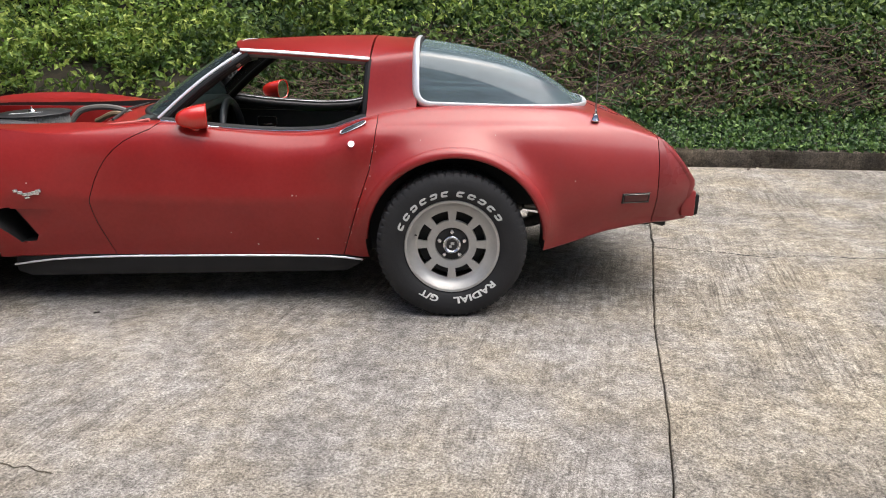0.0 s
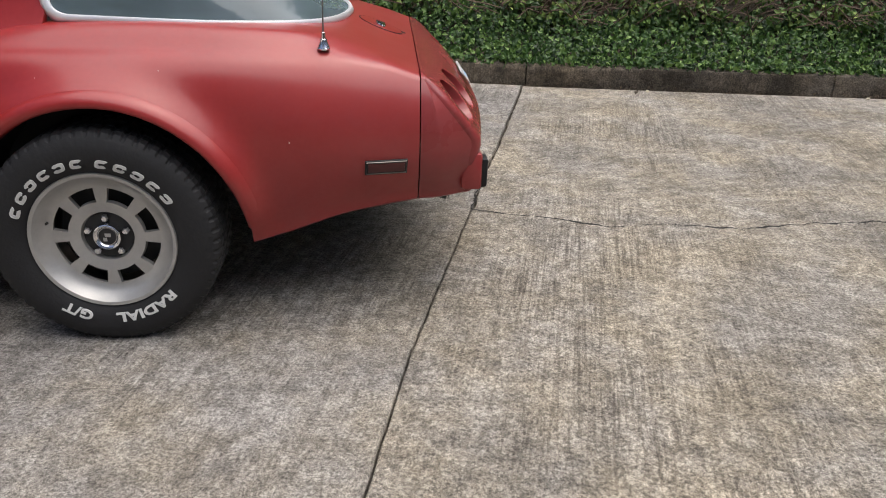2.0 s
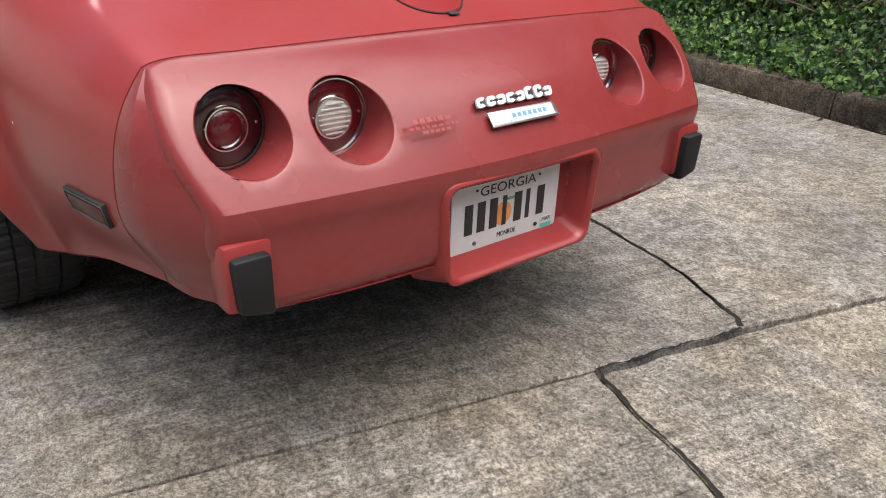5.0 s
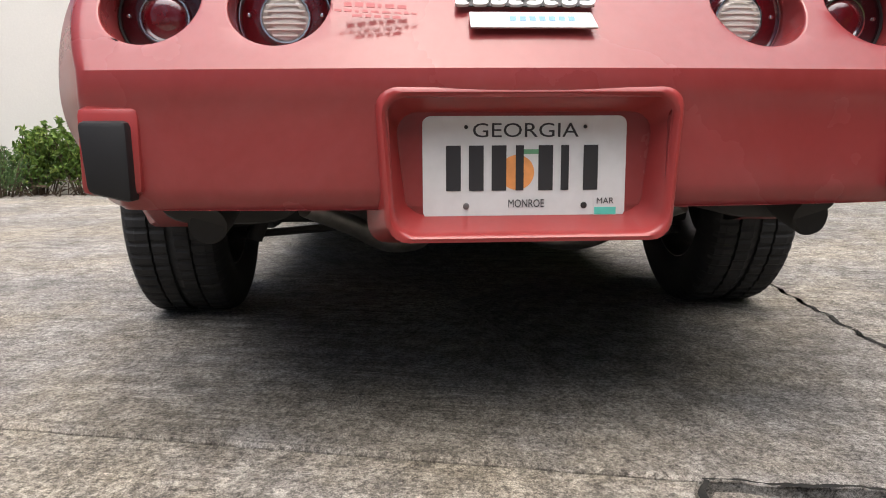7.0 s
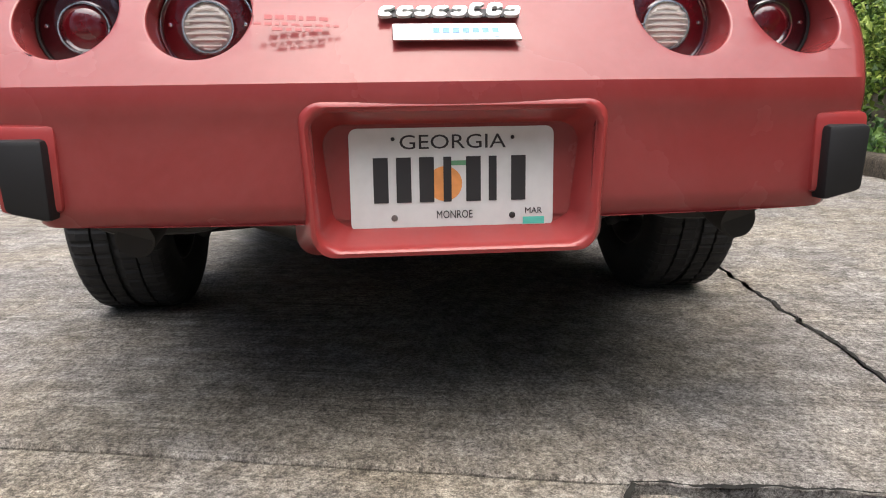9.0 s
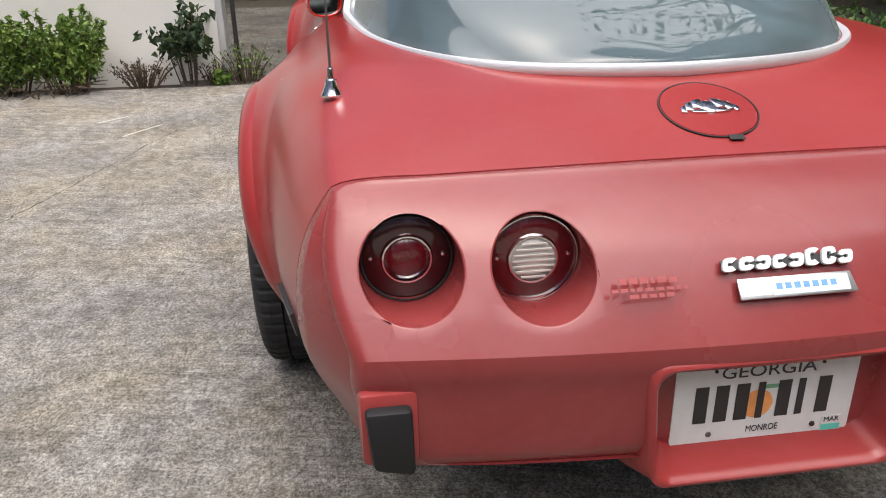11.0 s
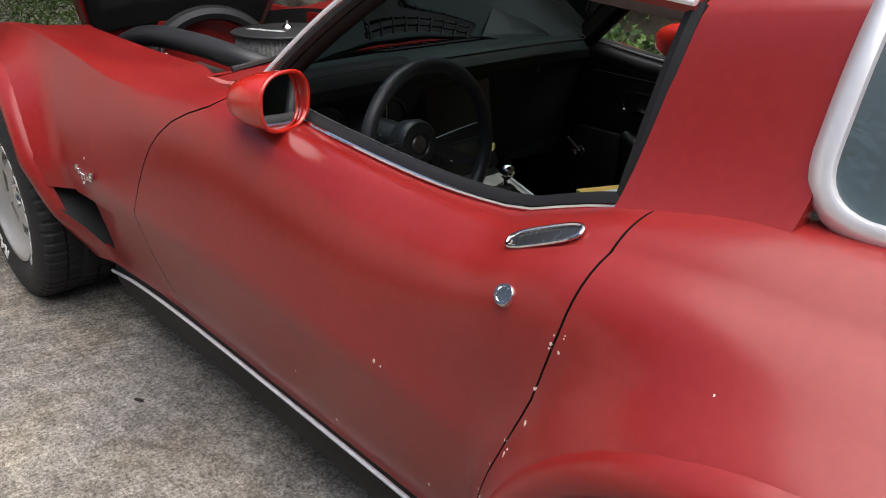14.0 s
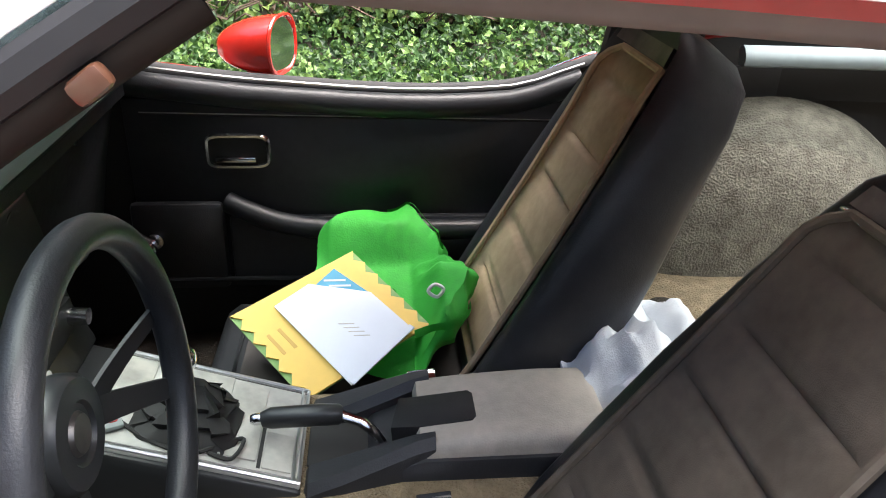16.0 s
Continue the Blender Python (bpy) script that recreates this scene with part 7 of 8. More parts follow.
for a, w0, w1, off in ((97, 0.015, 0.010, -0.020), (66, 0.017, 0.012, 0.006), (-20, 0.019, 0.013, 0.0), (265, 0.017, 0.012, 0.010)):
    rows_s = []
    for i in range(9):
        f = i / 8
        r, w = 0.042 + 0.134 * f, w0 + (w1 - w0) * f
        z = -0.050 + 0.044 * f**1.4
        o = off * (1 - f)
        rows_s.append([(r, o - w, z), (r, o - w * 0.9, z + 0.004), (r, o + w * 0.9, z + 0.004), (r, o + w, z), (r, o, z - 0.004)])
    bm = grid_bm(rows_s, close_u=True)
    bmesh.ops.rotate(bm, cent=(0, 0, 0), matrix=Matrix.Rotation(radians(a), 3, "Z"), verts=bm.verts)
    bmesh.ops.recalc_face_normals(bm, faces=bm.faces)
    part("spoke", bm, PLASTIC, wheel_s, "dark metal spoke", smooth=30)
part("steering_column", tube_bm([Vector(SW.translation) + SW.to_3x3() @ Vector((0, 0, d)) for d in (-0.09, -0.14, -0.26)], [0.035, 0.045, 0.05], 14), PLASTIC, car, "black steering column")
part("turn_stalk", tube_bm([SW @ Vector((-0.02, -0.05, -0.11)), SW @ Vector((-0.05, -0.17, -0.09))], 0.005, 6), CHROME, car, "bright stalk")
part("ignition_lock", turned_bm([(-1.33, 0.022), (-1.285, 0.020), (-1.280, 0.014), (-1.28, 0)], "x", 16, m=Matrix.Translation((0, -0.165, 0.715))), CHROME, car)

# door cards
def door_card(s):
    d = door_l if s < 0 else door_r
    y = s * 0.575
    yi = s * 0.560
    card = part("door_card", prism_bm([(-1.32, 0.40), (-1.32, 0.80), (-1.05, 0.795), (-0.75, 0.782), (-0.58, 0.79), (-0.45, 0.82), (-0.42, 0.80), (-0.46, 0.40)], "y", s * 0.5735, s * 0.566, 0.003), VINYL, d, "black vinyl door card")
    part("padded_top", tube_bm([(x, s * 0.577, SILL(x) - 0.022) for x in [-1.31 + 0.0455 * i for i in range(20)]], 0.026, 12), PADBLACK if s < 0 else VINYL, card, "padded black door top")
    part("card_seam", tube_bm([(-1.29, s * 0.5655, 0.770), (-0.95, s * 0.5655, 0.764), (-0.50, s * 0.5655, 0.757)], 0.0022, 5), SOOT, card)
    part("card_stitch", tube_bm([(-1.29, s * 0.5648, 0.7735), (-0.95, s * 0.5648, 0.7675), (-0.50, s * 0.5648, 0.7605)], 0.0012, 5), GREYPLATE, card)
    bez_ = part("handle_bezel", tube_bm([(-1.113 + 0.058 * math.copysign(abs(math.cos(a))**0.35, math.cos(a)), s * 0.564, 0.697 + 0.031 * math.copysign(abs(math.sin(a))**0.35, math.sin(a))) for a in [2 * math.pi * k / 32 for k in range(32)]], 0.005, 6, closed=True), CHROME, card, "bright inner handle frame")
    part("handle_recess", box_bm(-1.168, -1.058, s * 0.566, s * 0.5635, 0.669, 0.725), BLACK, bez_)
    part("handle_lever", box_bm(-1.155, -1.078, s * 0.564, s * 0.550, 0.677, 0.689, 0.003), CHROME, bez_, "chrome handle lever")
    part("arm_rest", tube_bm(spline([(-1.14, s * 0.560, 0.592), (-1.10, s * 0.545, 0.578), (-1.03, s * 0.535, 0.556), (-0.93, s * 0.533, 0.543), (-0.80, s * 0.534, 0.540), (-0.60, s * 0.540, 0.538), (-0.52, s * 0.555, 0.54)], 5), 0.021, 12, flat=1.2), VINYL, card, "black pull and arm rest")
    part("map_pocket", box_bm(-1.33, -1.148, s * 0.566, s * 0.538, 0.405, 0.598, 0.014), VINYL, card)
    part("lower_pad", box_bm(-1.142, -0.50, s * 0.566, s * 0.546, 0.405, 0.565, 0.012), VINYL, card)
    part("pocket_lip", tube_bm([(-1.325, s * 0.537, 0.432), (-0.90, s * 0.5455, 0.425), (-0.52, s * 0.5455, 0.425)], 0.006, 8), PADBLACK, card)
    cr = part("window_crank", turned_bm([(0, 0.018), (0.02, 0.016), (0.022, 0)], "y", 18, m=Matrix.Translation((-1.285, s * 0.552, 0.520)) @ Matrix.Diagonal((1, -s, 1, 1))), CHROME, card, "chrome window crank")
    part("crank_arm", tube_bm([(-1.285, s * 0.522, 0.520), (-1.33, s * 0.515, 0.556)], 0.006, 8), SOOT, cr)
    part("crank_knob", turned_bm([(0, 0.012), (0.025, 0.014), (0.03, 0.008), (0.03, 0)], "y", 14, m=Matrix.Translation((-1.290, s * 0.525, 0.516)) @ Matrix.Diagonal((1, -s, 1, 1))), CHROME, cr)
    part("card_bright_edge", tube_bm([(x, s * 0.570, SILL(x) + 0.012) for x in [-1.30 + 0.045 * i for i in range(20)]], 0.003, 6), ALU, card)


for s in (-1, 1):
    door_card(s)

# floor in a darker brown carpet, tunnel and rear area in worn tan carpet
part("cabin_floor", box_bm(-1.58, -0.25, -0.57, 0.57, 0.272, 0.282), material("dark_floor_carpet", (0.03, 0.024, 0.018), 0.95, vary=0.4, scale=60, bump=0.6, bump_scale=300), car, "dark brown floor carpet")
part("tunnel", prism_bm([(-0.165, 0.275), (-0.150, 0.38), (-0.128, 0.440), (-0.10, 0.458), (0.10, 0.458), (0.128, 0.440), (0.150, 0.38), (0.165, 0.275)], "x", -1.36, -0.40, 0.012), CARPET, car, "tunnel in worn tan carpet")
part("rear_floor", box_bm(-0.42, 0.56, -0.57, 0.57, 0.485, 0.505, 0.006), CARPET, car, "tan carpeted rear floor")
part("rear_step", box_bm(-0.42, -0.40, -0.57, 0.57, 0.275, 0.49, 0.004), CARPET, car)
GREYCARPET = material("worn_grey_tan_carpet", (0.090, 0.085, 0.066), 0.95, color2=(0.175, 0.166, 0.134), scale=30, bump=0.9, bump_scale=230)
for s in (-1, 1):
    hum = []
    for k in range(13):
        q = k / 12 * math.pi / 2
        r = 0.37 * (0.25 + 0.75 * math.cos(q)**0.7)
        hum.append([(-0.06 + r * math.cos(a), s * (0.574 - 0.20 * math.sin(q)), 0.47 + r * 0.92 * math.sin(a) + 0.006 * noise.noise((a * 3, q * 4, s))) for a in [math.pi * j / 30 for j in range(31)]])
    bm = grid_bm(hum)
    inner = [v for v in bm.verts if abs(abs(v.co.y) - 0.374) < 0.001]
    bm.faces.new(sorted(inner, key=lambda v: math.atan2(v.co.z - 0.47, v.co.x + 0.06)))
    bmesh.ops.recalc_face_normals(bm, faces=bm.faces)
    part("wheel_house", bm, GREYCARPET, car, "carpeted wheel house", smooth=70)
    part("quarter_trim", prism_bm([(-0.40, 0.50), (-0.40, 0.85), (-0.15, 0.87), (0.20, 0.87), (0.40, 0.79), (0.55, 0.50)], "y", s * 0.5735, s * 0.566), VINYL, car, "black rear quarter trim")
    part("glass_frame", tube_bm([(x, s * (GW(x) - 0.055), 0.895) for x in (-0.15, 0.0, 0.15, 0.3, 0.42)], 0.022, 10, flat=0.8), INTRIM, car, "pale blue-grey inner glass frame")
    part("hoop_lining", tube_bm([(-0.30, s * 0.525, 0.88), (-0.29, s * 0.475, 1.0), (-0.275, s * 0.425, 1.09), (-0.27, s * 0.33, 1.15), (-0.27, 0, 1.175)], [0.045, 0.042, 0.038, 0.028, 0.022], 10), DARKLINE, car)
part("rear_bulkhead", box_bm(0.52, 0.54, -0.5, 0.5, 0.5, 0.88, 0.004), GREYCARPET, car)
lt = part("floor_latch", turned_bm([(0, 0.032), (0.004, 0.03), (0.004, 0.014), (-0.002, 0.012), (-0.002, 0)], "z", 24), CHROME, car, "chrome floor latch")
lt.matrix_basis = pose(-0.338, 0.262, 0.507)

# console: worn grey shift plate, padded rear box, hand brake between
con = part("console", prism_bm([(-1.36, 0.42), (-1.36, 0.588), (-1.23, 0.548), (-0.955, 0.459), (-0.945, 0.42)], "y", -0.108, 0.108, 0.006), PLASTIC, car, "black centre console")
slope = math.atan2(0.089, 0.275)
PL = Matrix.Translation((-1.093, 0, 0.5065)) @ Matrix.Rotation(slope, 4, "Y")
pl = part("shift_plate", box_bm(-0.145, 0.145, -0.102, 0.102, -0.006, 0.003, 0.002), GREYPLATE, con, "worn pale grey shift plate")
pl.matrix_basis = PL
SCUFF = material("scuffed_panel", (0.40, 0.385, 0.345), 0.42, vary=0.25, scale=24)
for x0, x1, y0, y1 in ((0.090, 0.130, -0.085, -0.012), (-0.040, 0.030, 0.030, 0.090), (-0.135, -0.080, -0.02, 0.085), (0.030, 0.082, -0.075, 0.085)):
    part("plate_panel", box_bm(x0, x1, y0, y1, 0.0025, 0.0060, 0.0018), SCUFF, pl, "raised scuffed panel")
part("plate_slot", box_bm(0.0835, 0.0885, -0.085, 0.03, 0.0012, 0.0036), SOOT, pl)
for y in (-0.099, 0.099):
    part("plate_edge", tube_bm([(-0.143, y, 0.004), (0.143, y, 0.004)], 0.0034, 6), ALU, pl, "bright plate edge")
    part("plate_edge", tube_bm([(-0.143, y * 0.93, 0.0036), (0.143, y * 0.93, 0.0036)], 0.0012, 6), STEEL, pl)
for x in (0.134, 0.142):
    part("plate_edge", tube_bm([(x, -0.099, 0.004), (x, 0.099, 0.004)], 0.0028, 6), ALU, pl)
boot_rows = []
for f, z, w in ((1.12, -0.002, 0.0), (1.08, 0.010, 0.006), (0.80, 0.020, 0.010), (0.88, 0.030, 0.010), (0.55, 0.040, 0.009), (0.60, 0.050, 0.006), (0.26, 0.062, 0.002), (0.16, 0.070, 0.0)):
    boot_rows.append([(-0.018 + x * f + w * math.sin(k * 2.3 + z * 90), -0.022 + y * f + w * math.cos(k * 1.7), z) for k, (x, y) in enumerate(rounded(0, 0, 0.062, 0.050, 0.025))])
boot = lofted("shift_boot", boot_rows, SOOT, pl, "crumpled black rubber shift boot")
part("shift_lever", tube_bm([(-1.112, -0.022, 0.555), (-1.110, -0.021, 0.585), (-1.108, -0.02, 0.600)], 0.006, 10), CHROME, con, "chrome shift lever")
part("shift_knob", turned_bm([(-0.014, 0.008), (-0.010, 0.013), (-0.004, 0.018), (0.006, 0.021), (0.016, 0.019), (0.024, 0.012), (0.027, 0)], "z", 24, m=Matrix.Translation((-1.107, -0.02, 0.606))), CHROME, con, "polished chrome knob")


def box_row(x, z, y0, y1, r):
    """One section of the padded box, flat on top with round shoulders."""
    return [(x, y0, 0.43), (x, y0, z - r)] + [(x, y0 + r - r * math.cos(a), z - r + r * math.sin(a)) for a in (0.5, 1.0, 1.57)] + [(x, y1 - r + r * math.sin(a), z - r + r * math.cos(a)) for a in (0.0, 0.57, 1.07)] + [(x, y1, z - r), (x, y1, 0.43)]


pad = lofted("console_box", [box_row(x, z, -0.088, 0.075, 0.022) for x, z in ((-0.800, 0.500), (-0.795, 0.512), (-0.72, 0.520), (-0.62, 0.526), (-0.55, 0.526), (-0.532, 0.512), (-0.528, 0.49))], PADDED, car, "worn padded console box", smooth=45)
for y0, y1 in ((-0.112, -0.058), (0.026, 0.085)):
    part("console_arm", fix(grid_bm([[(x, y0 + t0, 0.43), (x, y0 + t0, z - 0.014), (x, y0 + t0 + 0.010, z), (x, y1 - 0.008, z), (x, y1, z - 0.014), (x, y1, 0.43)] for x, z, t0 in ((-0.952, 0.452, 0.0), (-0.945, 0.468, 0.0), (-0.90, 0.482, 0.004), (-0.84, 0.502, 0.014), (-0.80, 0.514, 0.022), (-0.775, 0.518, 0.026))], close_u=True)), VINYL, pad, "black vinyl ramp beside the brake slot", smooth=35)
part("console_side", prism_bm([(-0.90, 0.42), (-0.86, 0.470), (-0.79, 0.490), (-0.545, 0.492), (-0.53, 0.42)], "y", -0.094, 0.081, 0.006), VINYL, pad)
part("slot_floor", box_bm(-0.95, -0.76, -0.06, 0.03, 0.43, 0.462, 0.004), SOOT, pad)
well = part("console_well", prism_bm([(-0.060, -0.046), (-0.047, 0.016), (0.053, 0.018), (0.059, 0.010), (0.059, -0.040), (0.053, -0.048), (-0.025, -0.050)], "z", -0.03, 0.0015, 0.001), PADBLACK, pad, "dark tray in the console")
well.matrix_basis = Matrix.Translation((-0.775, 0, 0.5150)) @ Matrix.Rotation(radians(-6), 4, "Y")
brake = part("hand_brake", tube_bm([(-1.010, -0.020, 0.5105), (-0.998, -0.020, 0.513), (-0.93, -0.0215, 0.517), (-0.905, -0.022, 0.517), (-0.900, -0.022, 0.5165)], [0.011, 0.0150, 0.0155, 0.0145, 0.011], 16), PLASTIC, car, "black hand brake grip")
part("brake_button", turned_bm([(-0.004, 0.008), (-0.014, 0.0085), (-0.020, 0.006), (-0.020, 0)], "x", 12, m=Matrix.Translation((-1.006, -0.020, 0.5115))), CHROME, brake, "chrome button")
part("brake_lever", tube_bm([(-0.902, -0.022, 0.516), (-0.875, -0.028, 0.508), (-0.855, -0.033, 0.492), (-0.845, -0.035, 0.475)], 0.0075, 8, flat=0.6), CHROME, brake, "bright curved lever")

# high-back seats: black vinyl shell with a ribbed insert, tan for the passenger, darker brown for the driver
HEAD = material("worn_head_vinyl", (0.075, 0.068, 0.058), 0.42, color2=(0.19, 0.172, 0.15), scale=14, bump=0.1, bump_scale=350)

CUSHION = material("dark_brown_cushion", (0.026, 0.021, 0.018), 0.6, color2=(0.05, 0.04, 0.034), scale=12, bump=0.15, bump_scale=500)


def seat(s):
    st = new("seat")
    st.parent = car
    tagged(st, label="high-backed black seat with a worn tan insert")
    c = s * 0.30
    # the driver's insert takes the darker brown cloth
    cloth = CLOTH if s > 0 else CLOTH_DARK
    deep, wide = (0.036, 0.142) if s > 0 else (0.014, 0.150)
    sx0, rec, hgt = (-0.70, 0.315, 0.595) if s > 0 else (-0.68, 0.365, 0.54)
    back = []

    def bolster(a, hw):
        """How far the padded edges of the backrest stand forward."""
        q = min(max(abs(a) / hw - 0.48, 0) / 0.40, 1)
        return -deep * q * q * (3 - 2 * q)

    def half(f):
        for (f0, w0, _), (f1, w1, _) in zip(stations, stations[1:]):
            if f <= f1:
                return w0 + (w1 - w0) * (f - f0) / (f1 - f0)
        return stations[-1][1]
    stations = [(0.0, 0.205, 0.065), (0.12, 0.215, 0.075), (0.3, 0.215, 0.075), (0.5, 0.21, 0.068), (0.7, 0.195, 0.06), (0.86, 0.175, 0.058), (0.95, 0.155, 0.052), (0.985, 0.125, 0.04), (1.0, 0.08, 0.015)]
    for f, hw, th in stations:
        px, pz = sx0 + rec * f, 0.40 + hgt * f
        nx, nz = 0.565 / 0.647, -0.315 / 0.647
        ringp = []
        section = rounded(0, 0, hw, th, min(th * 0.95, 0.055), 4)
        flat_a, flat_b = section[14], section[15]
        section = section[:15] + [(flat_a[0] + (flat_b[0] - flat_a[0]) * k / 12, flat_a[1]) for k in range(1, 12)] + section[15:]
        for a, b in section:
            d = b + (bolster(a, hw) if b < 0 else 0.0) + th
            ringp.append((px + nx * d, c + a, pz + nz * d))
        back.append(ringp)
    bk = lofted("backrest", back, VINYL, st, "black vinyl backrest")
    # cloth insert with paired cross seams and a corded edge
    def skin(f, u, lift):
        hw = (wide - 0.024 * f) * (1.0 if f < 0.82 else math.sqrt(max(1 - ((f - 0.82) / 0.075)**2 * 0.42, 0.05)))
        d = bolster(u * hw, half(f)) - 0.009 - lift
        return (sx0 + rec * f + 0.873 * d, c + u * hw, 0.40 + hgt * f - 0.487 * d)
    ins = []
    for i in range(73):
        f = 0.04 + 0.855 * i / 72
        seam = min(abs((f + 0.02) % 0.15 - 0.066), abs((f + 0.02) % 0.15 - 0.084))
        ins.append([skin(f, -1 + k / 8, -0.009 * math.exp(-(seam / 0.0055)**2) * (1 - (-1 + k / 8)**8)) for k in range(17)])
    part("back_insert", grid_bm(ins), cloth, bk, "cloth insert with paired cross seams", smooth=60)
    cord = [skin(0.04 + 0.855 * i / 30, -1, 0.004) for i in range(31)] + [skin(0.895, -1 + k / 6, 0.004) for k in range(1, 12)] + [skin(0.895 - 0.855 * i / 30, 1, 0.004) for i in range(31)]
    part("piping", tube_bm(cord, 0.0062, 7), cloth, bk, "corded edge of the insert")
    head = []
    for f in (0.905, 0.92, 0.935, 0.948):
        hw = half(f) * 0.70
        head.append([(sx0 + rec * f + 0.873 * (bolster(u * hw, half(f)) - 0.007), c + u * hw, 0.40 + hgt * f - 0.487 * (bolster(u * hw, half(f)) - 0.007)) for u in [-1 + k / 8 for k in range(17)]])
    part("head_panel", grid_bm(head), HEAD, bk, "worn grey-brown vinyl head panel", smooth=60)
    cush = []
    for f, hw, th, z in ((0.0, 0.172, 0.034, 0.332), (0.02, 0.188, 0.052, 0.337), (0.06, 0.197, 0.062, 0.340), (0.3, 0.20, 0.062, 0.335), (0.7, 0.195, 0.058, 0.325), (0.95, 0.18, 0.055, 0.32), (1.0, 0.165, 0.04, 0.32)):
        x = -1.150 + 0.49 * f
        cush.append([(x, c + a, z + b + (0.018 * max(abs(a) / hw - 0.6, 0) / 0.4 if b > 0 else 0)) for a, b in rounded(0, 0, hw, th, min(th * 0.9, 0.05), 4)])
    cu = lofted("cushion", cush, VINYL, st, "black vinyl cushion")
    part("cushion_insert", grid_bm([[(-1.085 + 0.395 * i / 20, c + u * 0.13, 0.4135 - 0.024 * (i / 20) - 0.004 * math.exp(-((i % 5 - 2) / 0.6)**2) - 0.006 * abs(u)**3) for u in [-1 + k / 6 for k in range(13)]] for i in range(21)]), CUSHION, cu)
    edge_c = [(-0.75, c - 0.135, 0.401), (-1.06, c - 0.135, 0.412), (-1.092, c - 0.115, 0.412), (-1.10, c - 0.06, 0.411), (-1.10, c + 0.06, 0.411), (-1.092, c + 0.115, 0.412), (-1.06, c + 0.135, 0.412), (-0.75, c + 0.135, 0.401)]
    part("piping", tube_bm(spline(edge_c, 5), 0.0055, 6), VINYL, cu, "corded black edge of the cushion")
    part("seat_base", box_bm(-1.05, -0.66, c - 0.15, c + 0.15, 0.28, 0.31, 0.01), SOOT, st)
    bl = part("belt_buckle", box_bm(-0.022, 0.022, -0.008, 0.008, -0.12, 0.03, 0.004), PLASTIC, st, "black belt buckle with a bright edge")
    bl.matrix_basis = pose(-0.778, s * 0.142, 0.438, s * 14, -6, 0)
    part("buckle_plate", box_bm(-0.023, 0.023, -0.010, 0.010, 0.024, 0.032, 0.002), CHROME, bl, "bright buckle edge")
    part("belt_slot", box_bm(-0.37, -0.34, c - s * 0.12, c - s * 0.08, 0.885, 0.892, 0.002), CHROME, st)
    return st


for s in (-1, 1):
    seat(s)
part("inner_mirror", box_bm(-1.05, -1.035, -0.1, 0.1, 1.09, 1.14, 0.006), PLASTIC, car, "small inside mirror")
part("sun_visor", box_bm(-1.045, -0.93, -0.40, -0.08, 1.132, 1.147, 0.006), LINER, car)
part("sun_visor", box_bm(-1.045, -0.93, 0.08, 0.40, 1.132, 1.147, 0.006), LINER, car)

# ---- loose things in the cabin ----
GREEN = material("green_bag_cloth", (0.02, 0.30, 0.025), 0.75, color2=(0.035, 0.42, 0.035), scale=9, bump=0.1, bump_scale=300)
def bag_point(f, a):
    """A slumped cloth sack: f runs from its foot over the rim into the mouth, a round it."""
    ca, sa = math.cos(a), math.sin(a)
    swell = math.sin(math.pi * min(f / 0.9, 1) * 0.62 + 0.45)
    r = 0.160 * swell
    z = 0.165 * min(f / 0.72, 1)**0.85 * (1 + 0.20 * sa)
    if f > 0.72:
        g_ = (f - 0.72) / 0.28
        r *= 1 - 0.93 * g_
        z -= 0.035 * g_**0.8
    p = Vector((r * ca * 0.90, r * sa * 1.12, z))
    q = Vector((p.x * 0.8 + p.z * 0.6, p.y, p.z * 0.8 - p.x * 0.6))
    wrap = noise.noise(q * 5 + Vector((3, 1, 7)))
    fold = 1 - abs(noise.noise(Vector((q.x * 11, q.y * 8, q.z * 5)) + Vector((wrap, 0, 2)))) * 1.7
    crease = 1 - abs(noise.noise(Vector((q.x * 9 + q.y * 16, q.y * 9 - q.x * 8, q.z * 17)) + Vector((wrap * 2, 5, 0)))) * 1.7
    out = Vector((p.x, p.y, (p.z - 0.06) * 0.8)).normalized()
    p += out * (0.026 * wrap + 0.034 * (fold - 0.55) + 0.015 * (crease - 0.55)) * min(f * 4, 1)
    return (p.x, p.y, max(p.z, 0.0))


BAG = (-0.822, 0.358, 0.395)
rows = []
for i in range(65):
    row = []
    for k in range(170):
        x, y, z = bag_point(i / 64, 2 * math.pi * k / 170)
        wx, wy = BAG[0] + x, BAG[1] + y
        press = min(max((-0.735 - wx) / 0.05, 0), 1) * min(max((0.47 - wy) / 0.05, 0), 1)
        lid = 0.470 + 0.40 * (wy - 0.297) - BAG[2]
        row.append((x, y, max(z + (min(z, lid) - z) * press, 0.0)))
    rows.append(row)
bm = grid_bm(rows, close_u=True)
fix(bm)
bag = part("shopping_bag", bm, GREEN, None, "", smooth=50)
tagged(bag, label="crumpled bright green cloth shopping bag on the passenger seat", category="bag")
bag.matrix_basis = pose(*BAG)
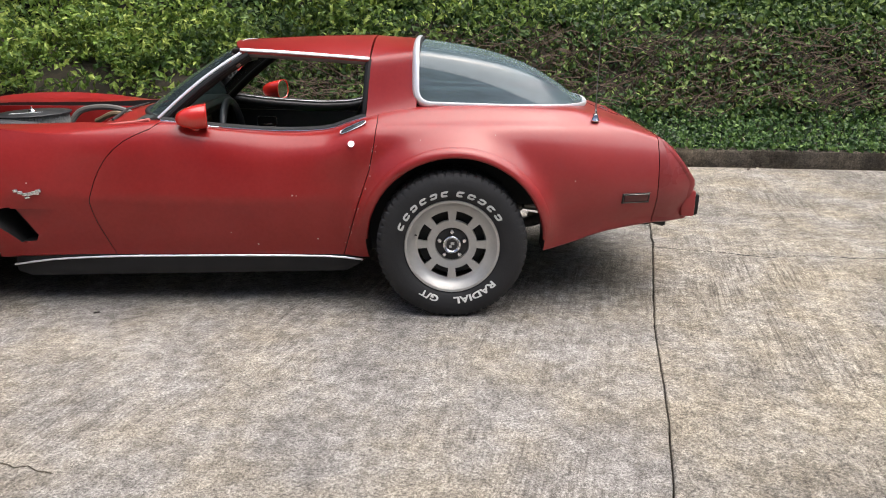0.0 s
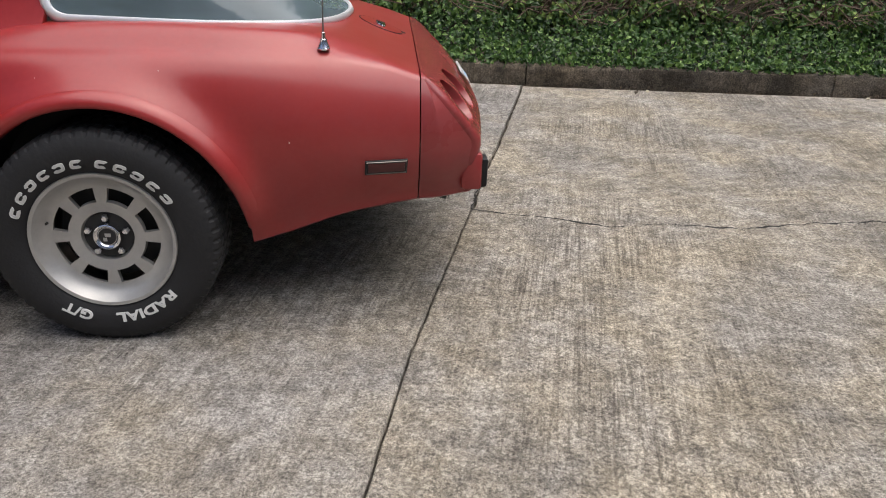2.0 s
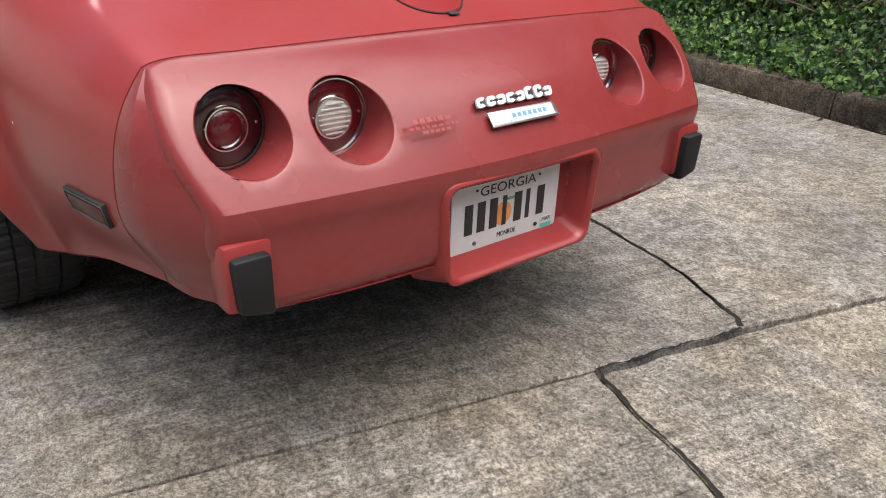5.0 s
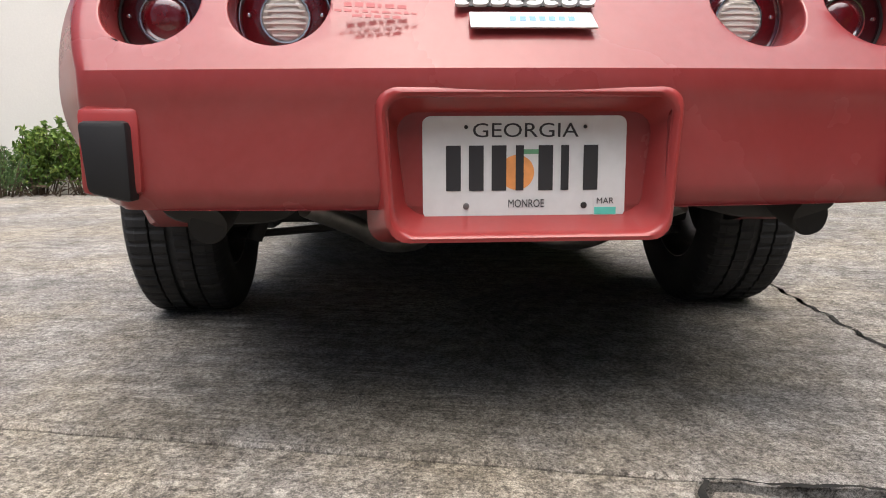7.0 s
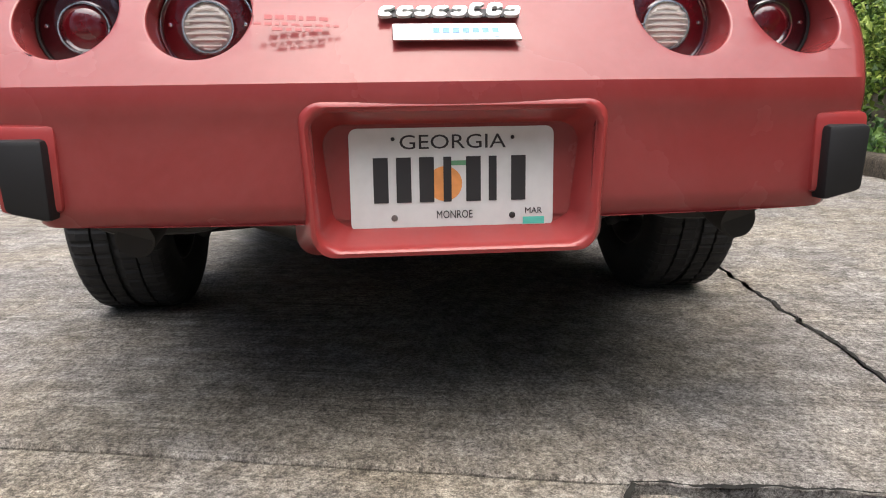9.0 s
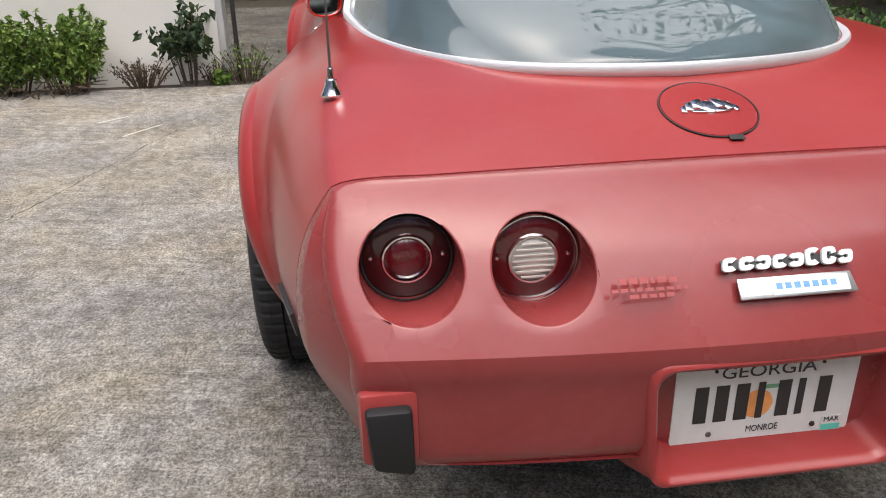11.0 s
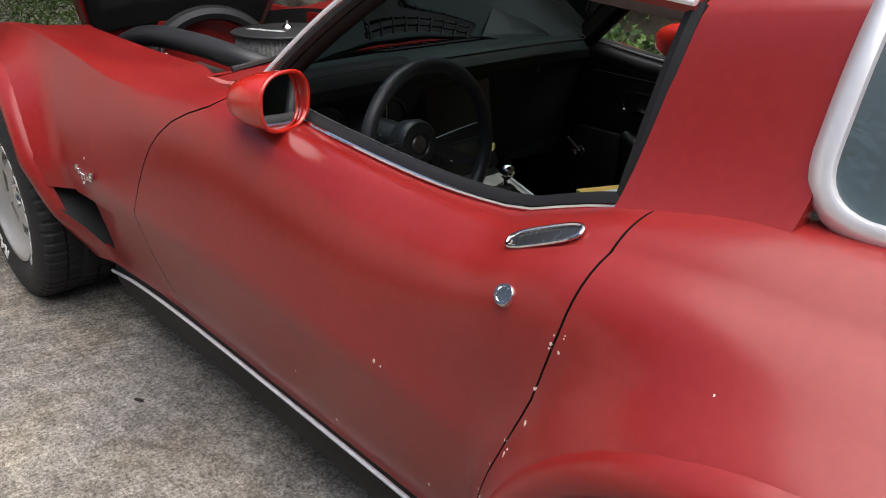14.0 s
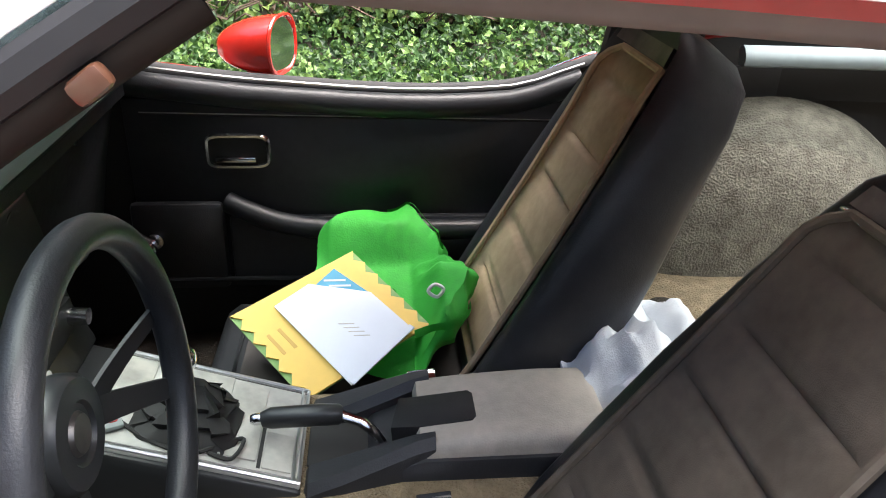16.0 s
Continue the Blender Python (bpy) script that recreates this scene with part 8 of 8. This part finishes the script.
for a0, a1, f0, f1 in ((-1.35, -0.3, 0.62, 0.44), (0.3, 1.6, 0.62, 0.70)):
    strip = []
    for k in range(25):
        a, f = a0 + (a1 - a0) * k / 24, f0 + (f1 - f0) * k / 24 + 0.05 * math.sin(k / 24 * math.pi)
        lo, hi = Vector(bag_point(f - 0.035, a)), Vector(bag_point(min(f + 0.035, 0.72), a))
        out = Vector((math.cos(a), math.sin(a), 0.5)).normalized() * 0.007
        strip.append([lo + out, (lo + hi) / 2 + out * 1.2, hi + out])
    bm = grid_bm(strip)
    bmesh.ops.solidify(bm, geom=bm.faces[:], thickness=0.003)
    part("strap", bm, GREEN, bag, "folded green strap")
mark = part("print_shape", tube_bm(spline([(-0.014, 0.0, 0.004), (0.0, 0.0, 0.014), (0.014, 0.0, 0.004), (0.0, 0.0, -0.008)], 4, True), 0.0035, 5, closed=True), PLATE_WHITE, bag, "small white printed shape")
mark.matrix_basis = pose(0.075, -0.085, 0.145, -40, 0, 15)

YEL = material("yellow_card", (0.72, 0.47, 0.10), 0.6, vary=0.07)
CARDGREEN = material("green_card_edge", (0.18, 0.32, 0.09), 0.6)
PAPER = material("white_paper", (0.66, 0.69, 0.76), 0.7, vary=0.03)
BLUECARD = material("blue_card", (0.03, 0.27, 0.42), 0.5, vary=0.1)


TILT = math.atan(0.4)
CARD = Matrix.Translation((-0.9365, 0.262, 0.4885)) @ Matrix.Rotation(TILT, 4, "X") @ Matrix.Scale(0.97, 4)


def on_card(*points):
    """Plan places to the card's own sloping plane."""
    return [(x + 0.94, (y - 0.297) / math.cos(TILT)) for x, y in points]


def toothed(a, b, teeth, d):
    """Points from a to b with teeth cut in to the left."""
    a, b = Vector(a), Vector(b)
    t = (b - a) / teeth
    nrm = Vector((-t.y, t.x)).normalized() * d
    out = []
    for k in range(teeth):
        out += [tuple(a + t * k), tuple(a + t * (k + 0.5) + nrm)]
    return out


q0, q1, q2, q3 = on_card((-1.111, 0.313), (-0.970, 0.152), (-0.755, 0.290), (-0.895, 0.455))
env = part("greeting_card", prism_bm(toothed(q0, q1, 6, 0.014) + [q1] + toothed(q2, q3, 6, 0.014) + [q3], "z", 0, 0.003), YEL, None, smooth=0)
tagged(env, label="yellow zigzag-edged card with a green border on the seat", category="card")
env.matrix_basis = CARD
part("card_border", prism_bm([tuple(Vector(p) * f) for p, f in ((q0, 1.0), (q1, 1.0), (q2, 1.0), (q3, 1.0))], "z", -0.003, -0.0008), CARDGREEN, env, smooth=0)
for row in range(2):
    c0 = Vector(q0).lerp(Vector(q1), 0.45) + (Vector(q3) - Vector(q0)).normalized() * (0.028 + 0.022 * row)
    word = part("bar", box_bm(-0.026, 0.026, -0.003, 0.003, 0, 0.0006), material("ochre_print", (0.50, 0.30, 0.06), 0.6), env)
    word.matrix_basis = Matrix.Translation((c0.x, c0.y, 0.003)) @ Matrix.Rotation(math.atan2(q1[1] - q0[1], q1[0] - q0[0]), 4, "Z")
blu = part("blue_leaflet", prism_bm(on_card((-0.990, 0.345), (-0.930, 0.412), (-0.850, 0.345), (-0.91, 0.28)), "z", 0.004, 0.0055), BLUECARD, None, smooth=0)
tagged(blu, label="blue leaflet under the white envelope", category="leaflet")
blu.matrix_basis = CARD
for k in range(2):
    c0 = on_card((-0.928 + 0.01 * k, 0.385 - 0.012 * k))[0]
    part("bar", box_bm(c0[0] - 0.02, c0[0] + 0.02, c0[1] - 0.002, c0[1] + 0.002, 0.0055, 0.006), PLATE_WHITE, blu)
ppr = part("white_envelope", prism_bm(on_card((-1.034, 0.329), (-0.895, 0.173), (-0.791, 0.280), (-0.862, 0.356), (-0.975, 0.376)), "z", 0.0065, 0.0085), PAPER, None, smooth=0)
tagged(ppr, label="white paper envelope lying on the yellow card", category="envelope")
ppr.matrix_basis = CARD
part("envelope_fold", prism_bm(on_card((-0.897, 0.178), (-0.891, 0.172), (-0.785, 0.277), (-0.793, 0.284)), "z", 0.009, 0.012), PAPER, ppr, smooth=0)
for k in range(4):
    c0 = on_card((-0.905 + 0.009 * k, 0.290 - 0.008 * k))[0]
    part("bar", box_bm(c0[0] - 0.014, c0[0] + 0.014, c0[1] - 0.001, c0[1] + 0.001, 0.0085, 0.0089), GREYPLATE, ppr)

# white cloth behind the console
rows = []
for i in range(27):
    row = []
    for k in range(27):
        u, v = -1 + i / 13, -1 + k / 13
        h = max(0.0, 1 - (u * u + v * v) * 0.75)
        n3 = noise.noise((u * 2.1, v * 2.1, 4)) + 0.55 * noise.noise((u * 5, v * 5, 8))
        row.append((u * 0.10 * (1 + 0.3 * noise.noise((v * 2, 1, 1))), v * 0.12 * (1 + 0.3 * noise.noise((u * 2, 7, 1))), 0.10 * h**0.7 * (1 + 0.5 * n3) + 0.012 * n3 + 0.012))
    rows.append(row)
bm = grid_bm(rows)
bmesh.ops.recalc_face_normals(bm, faces=bm.faces)
bmesh.ops.solidify(bm, geom=bm.faces[:], thickness=0.004)
cl = part("white_cloth", bm, material("white_cotton", (0.68, 0.72, 0.76), 0.9, vary=0.05, bump=0.2, bump_scale=500), None, smooth=60)
tagged(cl, label="crumpled white cotton cloth behind the console", category="cloth")
cl.matrix_basis = pose(-0.450, 0.115, 0.455, 0, 0, 20) @ Matrix.Diagonal((1.25, 1.2, 1.15, 1))
# things on the shift plate
fob = part("key_fob", box_bm(-0.028, 0.028, -0.014, 0.014, 0, 0.009, 0.006), material("grey_fob", (0.30, 0.33, 0.33), 0.4), None)
tagged(fob, label="grey key fob on the console plate", category="key fob")
fob.matrix_basis = Matrix.Translation((-1.205, -0.070, 0.5465)) @ Matrix.Rotation(slope, 4, "Y") @ Matrix.Rotation(radians(40), 4, "Z")
part("button", box_bm(0.008, 0.02, -0.006, 0.006, 0.009, 0.0105, 0.002), material("red_button", (0.5, 0.02, 0.02), 0.4), fob)
tape = part("cable", tube_bm([PL @ Vector(p) for p in spline([(-0.11, -0.05, 0.008), (-0.05, -0.08, 0.007), (0.0, -0.085, 0.007), (0.035, -0.06, 0.010), (0.06, -0.045, 0.011), (0.05, -0.085, 0.010), (0.02, -0.080, 0.007)], 6)], 0.003, 6), SOOT, None)
tagged(tape, label="thin black cable across the console plate", category="cable")
tb = part("teal_cord", tube_bm(spline([(-0.22, 0.10, 0.507), (-0.24, 0.16, 0.515), (-0.20, 0.21, 0.507), (-0.13, 0.22, 0.507)], 6), 0.004, 6), material("teal_cord", (0.1, 0.5, 0.48), 0.6), None)
tagged(tb, label="loop of teal cord on the rear carpet", category="cord")
